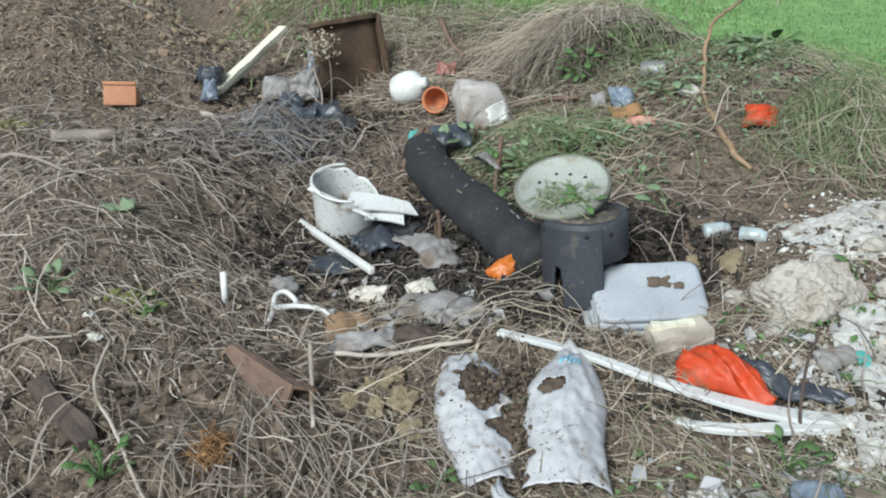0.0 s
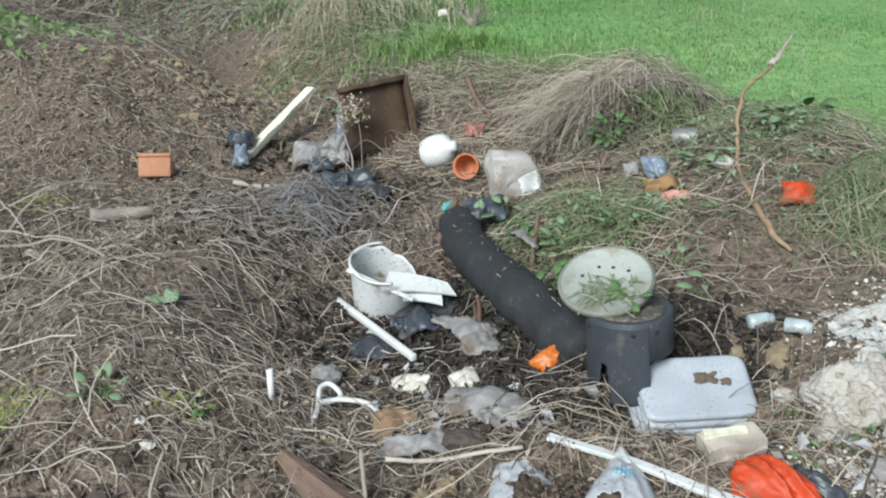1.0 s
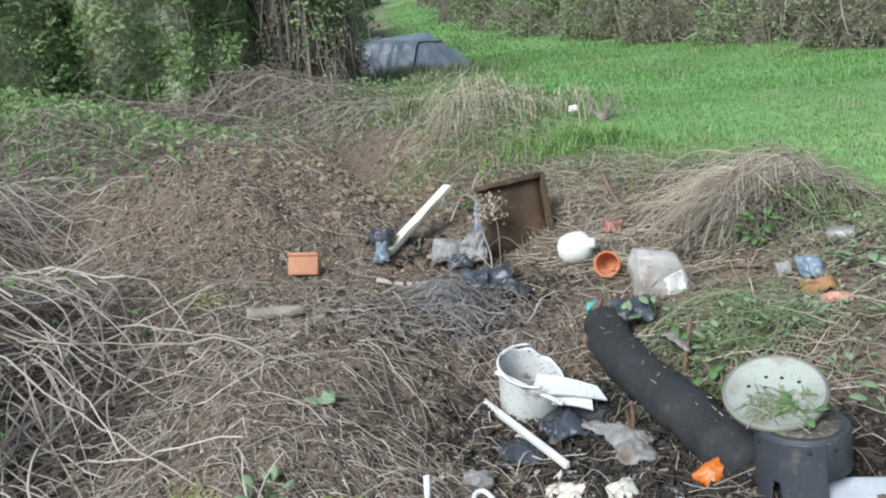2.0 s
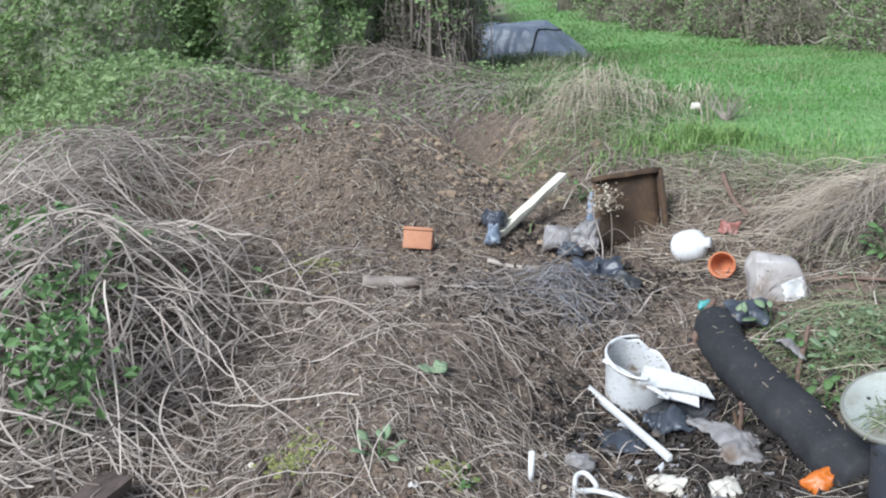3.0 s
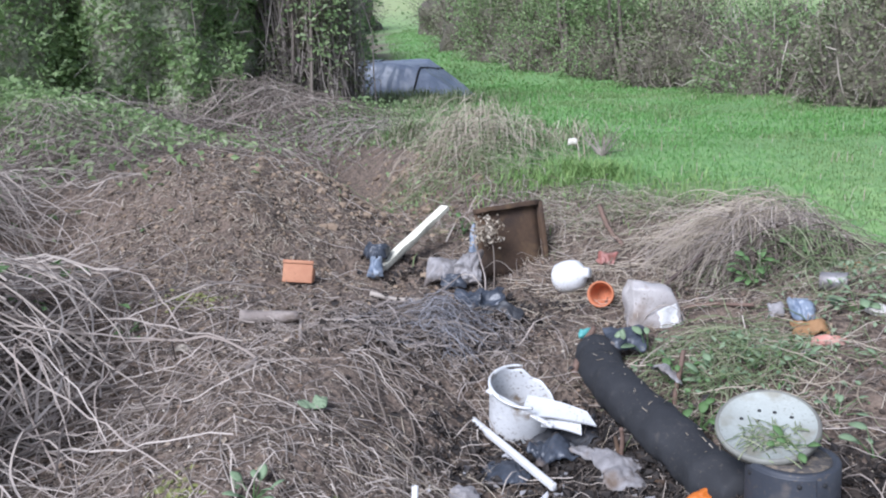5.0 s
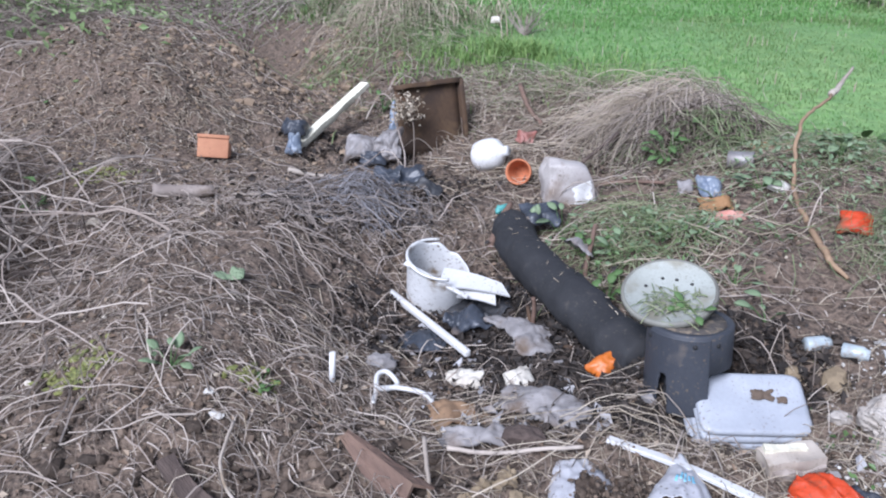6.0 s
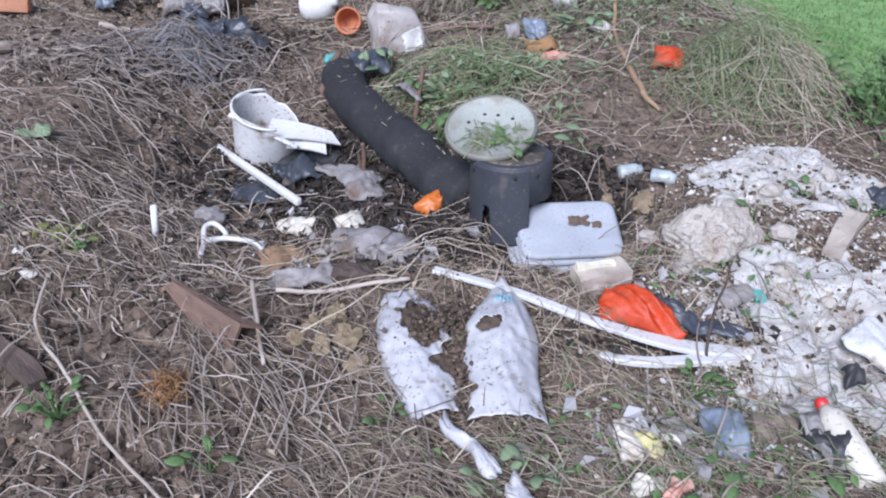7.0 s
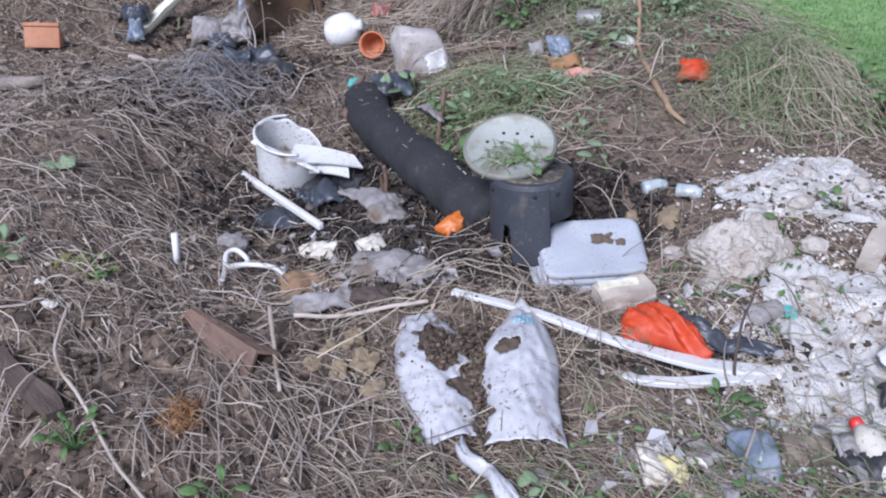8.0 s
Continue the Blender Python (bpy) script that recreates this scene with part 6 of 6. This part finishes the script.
stick("long_branch", "long thin bent branch on the soil", [(-0.7, 1.55, zg(-0.7, 1.55) + 0.05), (-0.69, 1.42, zg(-0.69, 1.42) + 0.03), (-0.58, 1.27, zg(-0.58, 1.27) + 0.03), (-0.47, 1.12, zg(-0.47, 1.12) + 0.035), (-0.26, 0.88, zg(-0.26, 0.88) + 0.04)], 0.0042, 0.0036, "palewood", 24)
stick("long_branch", "grey bent stalk beside the timber angle", [(-0.255, 1.6, zg(-0.255, 1.6) + 0.06), (-0.235, 1.5, zg(-0.235, 1.5) + 0.03), (-0.2, 1.33, zg(-0.2, 1.33) + 0.02)], 0.006, 0.0045, "palewood", 14)
stick("long_branch", "pale straight twig before the sacks", ground_line([(-0.2, 1.6), (-0.1, 1.61), (0.05, 1.6), (0.12, 1.6)], 0.025), 0.006, 0.005, "cane", 12)
for pts in ([(-2.35, 3.28), (-2.2, 3.26), (-2.05, 3.2)], [(-2.0, 3.4), (-1.8, 3.32), (-1.55, 3.35)], [(-1.3, 3.1), (-1.15, 2.9), (-1.1, 2.7), (-1.2, 2.5)], [(-1.1, 3.05), (-0.9, 2.7), (-0.75, 2.35), (-0.6, 2.1)], [(-1.9, 2.2), (-1.5, 2.5), (-1.2, 2.8)], [(-1.9, 2.0), (-1.4, 2.2), (-0.9, 2.0)], [(-0.85, 2.75), (-0.65, 2.35), (-0.6, 2.0), (-0.55, 1.85)]):
    stick("fallen_branch", "pale crooked dead branch lying over the soil", ground_line(pts, 0.016), 0.004, 0.0022, "twig", 22, 0.006)
clump = thing("fibre_clump", "brown fibrous root clump", "root clump", (-0.39, 1.26, zg(-0.39, 1.26) + 0.01))
part("fibre_tangle", strands("fibre_tangle", RNG.normal(size=(260, 1, 3)) * [0.016, 0.022, 0.01] + [0, 0, 0.012] + np.cumsum(RNG.normal(size=(260, 4, 3)) * 0.006, 1), np.full((260, 4), 0.0012), M["fibre"]), M["fibre"], clump)
part("core", stone(0.024, 0.034, 0.018, 3, 0.4, 2), M["fibre"], clump)

ROOT = [(1.157, 3.45, 0.68), (0.994, 3.25, 0.61), (0.92, 2.98, 0.455), (0.908, 2.72, 0.412), (0.908, 2.45, 0.393)]
# right-hand side: root, cloth, can, wrappers
stick("peeled_root", "orange-brown peeled root standing out of the weeds", ROOT, 0.006, 0.0105, "peeled", 40, 0.011)
stick("peeled_root", "split pale end of the orange root", [ROOT[3], ROOT[4], (ROOT[4][0] + 0.03, 2.38, ROOT[4][2] - 0.02)], 0.012, 0.006, "peeled", 12, 0.006)
stick("grey_stump", "grey forked twig beyond the root", [ROOT[0], (ROOT[0][0] + 0.06, 3.55, ROOT[0][2] + 0.03), (ROOT[0][0] + 0.13, 3.65, ROOT[0][2] + 0.07)], 0.014, 0.005, "palewood", 12, 0.01)
film_thing("orange_cloth", "orange-red cloth scrap half under grass", "cloth", 1.03, 2.63, 0.11, 0.1, "red", 6.6, (30, 0, -10), 0.02, 0.014, 12, 0.02)
can = thing("tin_can", "dull tin can lying in the weeds", "can", (0.8, 3.28, zg(0.8, 3.28) + 0.035), (84, 0, 70))
part("body", jag(lathe([(0, -0.05), (0.033, -0.05), (0.035, -0.047), (0.0345, 0.0), (0.035, 0.047), (0.033, 0.05), (0.03, 0.05), (0.03, -0.04), (0, -0.04)], 24), 0.004, 30, 2), M["tin"], can)
film_thing("foil_wrapper", "crumpled blue and white foil wrapper", "wrapper", 0.66, 3.11, 0.09, 0.1, "bluefilm", 8.8, (40, 0, 10), 0.03, 0.025)
film_thing("foil_wrapper", "crumpled white foil wrapper", "wrapper", 0.57, 3.15, 0.06, 0.07, "film", 3.9, (30, 0, 0), 0.02, 0.02)
film_thing("pink_wrapper", "pink and cream torn wrapper", "wrapper", 0.69, 2.83, 0.15, 0.05, "pink", 1.9, (10, 0, 12), 0.02, 0.014)
stone_thing("cream_chip", "cream-coloured foam chip on soil", 0.62, 2.8, 0.028, 0.02, 0.018, "crumb", 5.5)
stone_thing("cream_chip", "cream-coloured foam chip on soil", 0.88, 3.0, 0.04, 0.03, 0.02, "crumb", 6.5)
film_thing("brown_rag", "rust-brown rag in the soil", "rag", 0.66, 2.97, 0.14, 0.1, "fibre", 4.5, (10, 0, 0), 0.015, 0.02)
film_thing("red_earth_rag", "rust-red strip of bark", "bark", 1.0, 3.47, 0.3, 0.06, "fibre", 2.5, (10, 0, -4), 0.015, 0.015)
stick("dark_stick", "short dark stick in the grass edge", [(-0.1, 4.45, zg(-0.1, 4.45) + 0.09), (-0.05, 4.3, zg(-0.05, 4.3) + 0.06), (0.02, 4.15, zg(0.02, 4.15) + 0.03)], 0.014, 0.011, "brownwood", 10)
stick("dark_stick", "black charred stick on the tussock", [(0.36, 3.72, zg(0.36, 3.72) + 0.14), (0.28, 3.66, zg(0.28, 3.66) + 0.1), (0.2, 3.6, zg(0.2, 3.6) + 0.06)], 0.01, 0.008, "oldwood", 10)
twig = thing("dry_weed", "small bare grey weed standing in the meadow", "dead plant", (-0.1, 5.7, zg(-0.1, 5.7)))
for tip in RNG.normal(size=(26, 3)) * [0.11, 0.08, 0.04] + [0, 0, 0.16]:
    path = np.linspace(0, 1, 5)[:, None] * tip + RNG.normal(size=(5, 3)) * 0.006
    part("twig", strands("twig", path[None], np.linspace(0.004, 0.0015, 5)[None], M["drybush"]), M["drybush"], twig)
film_thing("white_scrap", "white paper scrap caught in the grass", "scrap", -0.3, 5.7, 0.07, 0.06, "paper", 4.1, (40, 0, 0), 0.06, 0.012)


# ---------- weeds ----------
leaf_mesh = {}
for mt in ("leaf", "leafpale"):
    bm = sheet(lambda u, v: ((u - 0.5) * 0.62 * math.sin(math.pi * min(1, 0.06 + v * 0.94)) ** 0.8, v, 0.18 * math.sin(math.pi * v * 0.8) - 0.2 * abs(u - 0.5) * 0.6 + 0.02 * math.sin(u * 20)), 4, 6, 0.01)
    me = bpy.data.meshes.new("leaf_blade")
    for f in bm.faces:
        f.smooth = True
    bm.to_mesh(me)
    bm.free()
    me.materials.append(M[mt])
    leaf_mesh[mt] = me


stalk_mesh = bpy.data.meshes.new("stalk")
bm = tube([(0, 0, -0.1), (0, 0, 0.5), (0, 0, 1)], [0.0022, 0.0018, 0.001], 4)
bm.to_mesh(stalk_mesh)
bm.free()
stalk_mesh.materials.append(M["leaf"])


def weed(x, y, n, size, tall, mt="leaf", seed=0, label="small leafy green weed growing in the soil", spread=0.05, up=0.0):
    ob = thing("weed", label, "weed", (x, y, zg(x, y) + up))
    rnd = random.Random(seed + int(1000 * (x + 5)))
    for i in range(n):
        a, h = rnd.uniform(0, 6.28), tall * rnd.uniform(0.25, 1)
        top = Vector((math.cos(a) * spread * rnd.uniform(0.2, 1), math.sin(a) * spread * rnd.uniform(0.2, 1), h))
        st = part("stalk", stalk_mesh, None, ob)
        st.matrix_local = top.to_track_quat("Z", "Y").to_matrix().to_4x4() @ Matrix.Diagonal((1, 1, top.length, 1))
        s = size * rnd.uniform(0.6, 1.25)
        lf = part("leaf", leaf_mesh[mt], None, ob)
        lf.matrix_local = Matrix.Translation(top) @ Euler((rnd.uniform(-0.5, 0.6), rnd.uniform(-0.4, 0.4), a - 1.57)).to_matrix().to_4x4() @ Matrix.Diagonal((s, s, s, 1))
    return ob


for k, (x, y, n, size, tall, mt) in enumerate([(-0.59, 1.2, 20, 0.024, 0.07, "leaf"), (-0.275, 1.07, 5, 0.034, 0.05, "leaf"), (-0.915, 1.71, 9, 0.045, 0.05, "leafpale"), (-0.7, 1.745, 9, 0.03, 0.03, "leaf"), (-1.86, 2.72, 8, 0.03, 0.05, "leaf"), (-1.95, 1.72, 20, 0.042, 0.2, "leaf"), (-2.25, 2.1, 14, 0.045, 0.2, "leaf"), (-2.75, 2.35, 18, 0.05, 0.3, "leaf"), (-3.0, 2.7, 18, 0.05, 0.35, "leaf"),
                                                (0.24, 1.02, 6, 0.04, 0.05, "leafpale"), (0.345, 1.02, 6, 0.04, 0.05, "leafpale"), (0.06, 1.2, 5, 0.03, 0.04, "leaf"), (0.72, 1.24, 10, 0.035, 0.1, "leaf"), (0.65, 0.95, 8, 0.05, 0.06, "leaf"), (0.9, 0.92, 9, 0.05, 0.06, "leaf"), (0.83, 1.62, 8, 0.03, 0.04, "leaf"), (1.03, 1.78, 6, 0.035, 0.05, "leaf"), (1.2, 1.88, 7, 0.03, 0.05, "leaf"), (1.35, 1.8, 8, 0.035, 0.05, "leaf"),
                                                (0.81, 2.64, 5, 0.045, 0.06, "leafpale"), (0.83, 3.04, 14, 0.05, 0.08, "leafpale"), (1.13, 3.17, 16, 0.06, 0.1, "leafpale"), (1.25, 3.35, 14, 0.06, 0.12, "leaf"), (0.62, 2.42, 5, 0.04, 0.07, "leafpale"), (0.66, 2.18, 5, 0.045, 0.08, "leafpale"), (1.6, 2.3, 34, 0.05, 0.16, "leaf"), (1.72, 2.45, 30, 0.05, 0.2, "leaf"), (1.55, 2.55, 20, 0.05, 0.16, "leaf"), (0.55, 3.5, 20, 0.045, 0.14, "leaf"), (0.75, 3.62, 18, 0.045, 0.16, "leaf"), (-0.86, 4.55, 12, 0.04, 0.1, "leaf"),
                                                (0.18, 2.72, 9, 0.04, 0.12, "leaf"), (0.3, 2.62, 9, 0.045, 0.11, "leafpale"), (0.24, 2.47, 10, 0.05, 0.12, "leaf"), (0.42, 2.75, 9, 0.04, 0.09, "leafpale"), (0.55, 2.7, 10, 0.045, 0.08, "leafpale"), (0.1, 2.9, 8, 0.045, 0.12, "leafpale")]):
    weed(x, y, n, size, tall, mt, k, "small leafy green weed growing in the soil" if mt == "leaf" else "wilting grey-green weed pulled from the soil", 0.035 + 0.35 * tall)
ivy = weed(0.44, 2.085, 7, 0.03, 0.02, "leaf", 91, "green leafy sprig lying on the round lid", 0.05)
ivy.matrix_world = pose(0.4, 1.965, 0.455, 17, -9, 0)
chaff = thing("lid_litter", "chopped green stems lying on the lid", "plant litter", (0.352, 2.01, 0.466), (17, -9, 0))
a = RNG.uniform(0, 6.28, 90)
c = np.stack([RNG.normal(0, 0.045, 90), RNG.normal(-0.03, 0.03, 90), RNG.uniform(0.003, 0.01, 90)], 1)
e = np.stack([np.cos(a), np.sin(a), 0 * a], 1) * RNG.uniform(0.008, 0.03, 90)[:, None]
part("stalks", strands("stalks", np.stack([c - e, c + [0, 0, 0.003], c + e], 1), np.full((90, 3), 0.0013), M["weedgrass"]), M["weedgrass"], chaff)

for cx, cy, sx, sy, tall, n, mt in ((1.26, 2.52, 0.13, 0.12, 0.17, 420, "leafpale"), (1.66, 2.3, 0.1, 0.12, 0.2, 500, "leaf"), (0.4, 2.75, 0.18, 0.14, 0.1, 420, "leafpale"), (0.33, 2.7, 0.16, 0.12, 0.09, 140, "leaf"), (0.72, 3.72, 0.15, 0.1, 0.15, 200, "leaf"), (1.1, 3.25, 0.25, 0.2, 0.09, 800, "leafpale"), (0.7, 1.0, 0.3, 0.12, 0.04, 160, "leaf"), (0.9, 1.65, 0.15, 0.12, 0.04, 90, "leaf")):
    x, y = RNG.normal(cx, sx, n), RNG.normal(cy, sy, n)
    z = gz(x, y) + 0.01 + tall * hump(x, y, cx, cy, sx * 1.7, sy * 1.7) * RNG.uniform(0.3, 1.1, n)
    tagged(new("weed_leaves", leaf_cloud("weed_leaves", np.stack([x, y, z], 1), RNG.uniform(0.006, 0.018, n), M[mt])), "small leaves of pulled weeds among dry stems", "leaves", kind="stuff")
x, y = np.concatenate([RNG.normal(1.2, 0.15, 250), RNG.normal(1.05, 0.16, 250)]), np.concatenate([RNG.normal(1.95, 0.1, 250), RNG.normal(1.42, 0.15, 250)])
tagged(new("soil_clods", lumps("soil_clods", on_ground(x, y, 0.012), 0.002 + 0.008 * RNG.uniform(0, 1, 500) ** 2, M["clod"])), "brown soil crumbs mixed into the plaster", "soil", kind="stuff")

# pulled green stems over the pipe, trailing grass on the slope, tussock
cane_heap("pulled_stems", "pulled green stems draped behind the pipe", 420, 0.38, 2.76, 0.17, 0.16, 0.1, 0.24, 160, 70, 0.0009, 0.0022, "weedgrass", 7)
cane_heap("pulled_stems", "dry stems draped behind the pipe", 150, 0.42, 2.75, 0.2, 0.18, 0.07, 0.26, 160, 60, 0.0012, 0.0026, "straw", 7)
cane_heap("trailing_grass", "long grass trailing down the soil slope", 900, 1.24, 2.48, 0.12, 0.11, 0.2, 0.2, -110, 60, 0.0006, 0.0016, "weedgrass", 7)
cane_heap("trailing_grass", "dry grass trailing down the soil slope", 380, 1.3, 2.42, 0.14, 0.13, 0.18, 0.24, -105, 55, 0.0007, 0.0017, "straw", 7)
cane_heap("trailing_grass", "dry grass lying at the meadow edge", 420, 1.2, 3.35, 0.25, 0.2, 0.06, 0.25, -150, 60, 0.0007, 0.0016, "straw", 7)
cane_heap("trailing_grass", "green grass at the meadow edge", 400, 1.15, 3.35, 0.3, 0.25, 0.08, 0.3, -150, 60, 0.001, 0.0024, "weedgrass", 7)
def drape(name, label, n, cx, cy, tall, length, heading, spread, r0, r1, mat, k=8, girth=0.08):
    """Long dry stalks that spill from a crown, out and down to the ground."""
    a = radians(heading) + RNG.normal(size=n) * radians(spread)
    L = RNG.uniform(0.45, 1.15, n) * length
    t = np.linspace(0, 1, k)
    x0, y0 = RNG.normal(cx, girth * 1.6, n), RNG.normal(cy, girth, n)
    bend = a[:, None] + RNG.normal(size=(n, 1)) * 0.5 * t + np.cumsum(RNG.normal(size=(n, k)) * np.where(RNG.uniform(0, 1, (n, k)) < 0.1, 0.5, 0.04), 1)
    px, py = x0[:, None] + np.cumsum(np.cos(bend), 1) * L[:, None] / k, y0[:, None] + np.cumsum(np.sin(bend), 1) * L[:, None] / k
    top = tall * RNG.uniform(0.25, 1.08, n)[:, None] * (hump(x0, y0, cx, cy, girth * 4, girth * 3) * (1 + 0.5 * np.array([noise.noise((p * 9, q * 9, 2.0)) for p, q in zip(x0, y0)])))[:, None]
    pz = np.maximum(gz(x0, y0)[:, None] + top + 0.12 * L[:, None] * np.sin(t * 2.4) - (top + 0.03) * t ** RNG.uniform(1.1, 2.2, n)[:, None], gz(px, py) + 0.006)
    rad = RNG.uniform(r0, r1, n)[:, None] * np.linspace(1, 0.4, k)
    return tagged(new(name, strands(name, np.stack([px, py, pz], -1), rad, M[mat])), label, "dry grass", kind="stuff")


drape("dry_tussock", "collapsed tussock of long dry grass", 420, 0.64, 3.98, 0.31, 0.46, -165, 45, 0.0009, 0.0026, "straw", 9)
drape("bank_straw", "pale dry grass hanging over the cut bank", 260, -0.92, 5.6, 0.3, 0.32, -130, 50, 0.0012, 0.0028, "straw", 7, 0.14)
drape("dry_tussock", "pale dead stems spilling off the tussock", 300, 0.62, 3.95, 0.29, 0.4, -140, 60, 0.0009, 0.0024, "cane", 9)
drape("dry_tussock", "grey dead stems flopping over the tussock", 300, 0.66, 3.92, 0.3, 0.36, -100, 60, 0.0009, 0.0024, "twig", 9)
drape("dry_tussock", "short dry grass behind the tussock", 260, 0.7, 4.05, 0.3, 0.3, 30, 60, 0.0009, 0.002, "straw", 8)
cane_heap("dry_tussock", "low core of matted dry stems", 260, 0.6, 3.95, 0.2, 0.14, 0.2, 0.3, -150, 60, 0.0014, 0.0034, "twig", 7)
cane_heap("dry_tussock", "green and brown stems under the dry tussock", 500, 0.7, 3.72, 0.18, 0.12, 0.17, 0.35, -95, 35, 0.0015, 0.0035, "weedgrass", 7)
cane_heap("dry_tussock", "dark stems inside the tussock", 420, 0.66, 3.7, 0.2, 0.12, 0.18, 0.32, -110, 55, 0.0015, 0.0035, "fine", 7)
cane_heap("dry_tussock", "dead grey weeds on the tussock", 160, 0.78, 3.85, 0.12, 0.1, 0.28, 0.3, 80, 60, 0.001, 0.002, "drybush", 6)
cane_heap("straw_mat", "dry straw and dead grass along the meadow's edge", 700, 0.0, 4.45, 0.42, 0.22, 0.06, 0.24, -150, 60, 0.0007, 0.0018, "straw", 6)
cane_heap("straw_mat", "dull green grass lying along the meadow's edge", 600, 0.1, 4.6, 0.5, 0.2, 0.07, 0.2, -120, 70, 0.0007, 0.0018, "weedgrass", 6)
cane_heap("straw_mat", "dry straw spread round the jug and pot", 350, 0.15, 3.75, 0.35, 0.3, 0.03, 0.3, -160, 50, 0.0013, 0.003, "straw", 6)
cane_heap("straw_mat", "dry stems strewn over the sacks and strips", 34, 0.5, 1.38, 0.3, 0.2, 0.07, 0.3, 100, 40, 0.0009, 0.0018, "straw", 6)
cane_heap("straw_mat", "dry stems lying before the sacks", 190, 0.3, 1.06, 0.42, 0.14, 0.03, 0.24, 135, 32, 0.0008, 0.002, "twig", 6)
cane_heap("straw_mat", "parallel pale stems fallen beside the timber angle", 110, -0.2, 1.22, 0.13, 0.14, 0.03, 0.3, 118, 20, 0.0012, 0.0026, "cane", 6)
cane_heap("straw_mat", "fine yellowed straw before the sacks", 160, 0.3, 0.98, 0.34, 0.12, 0.03, 0.2, 150, 40, 0.0006, 0.0014, "straw", 6)
cane_heap("straw_mat", "dry stems lying over the scraps in the hollow", 50, 0.05, 1.76, 0.25, 0.14, 0.05, 0.35, 10, 40, 0.0009, 0.002, "straw", 7)
cane_heap("straw_mat", "brown stems over the scraps in the hollow", 60, 0.0, 2.0, 0.3, 0.25, 0.05, 0.3, 30, 70, 0.0009, 0.0022, "twig", 7)
cane_heap("straw_mat", "dry stems between the rubble and the orange bag", 60, 0.85, 1.6, 0.15, 0.15, 0.06, 0.25, 110, 40, 0.0009, 0.0018, "straw", 6)
cane_heap("straw_mat", "dry grass on the soil before the bottle", 150, 0.8, 0.95, 0.3, 0.12, 0.03, 0.26, 160, 50, 0.0008, 0.0016, "twig", 6)
cane_heap("straw_mat", "green grass growing through the rubble", 220, 0.75, 1.05, 0.3, 0.15, 0.05, 0.2, 100, 60, 0.0008, 0.002, "weedgrass", 6)
for cx, cy, n, r in ((-1.178, 1.72, 130, 0.05), (-1.42, 1.47, 160, 0.06), (-0.72, 1.76, 60, 0.03), (-1.75, 3.05, 120, 0.08)):
    x, y = RNG.normal(cx, r, n), RNG.normal(cy, r * 0.8, n)
    s = RNG.uniform(0.005, 0.014, n)
    tagged(new("moss_patch", lumps("moss_patch", on_ground(x, y, 0.002), s, M["moss"], 0.5)), "patch of yellow-green moss on the soil", "moss", kind="stuff")
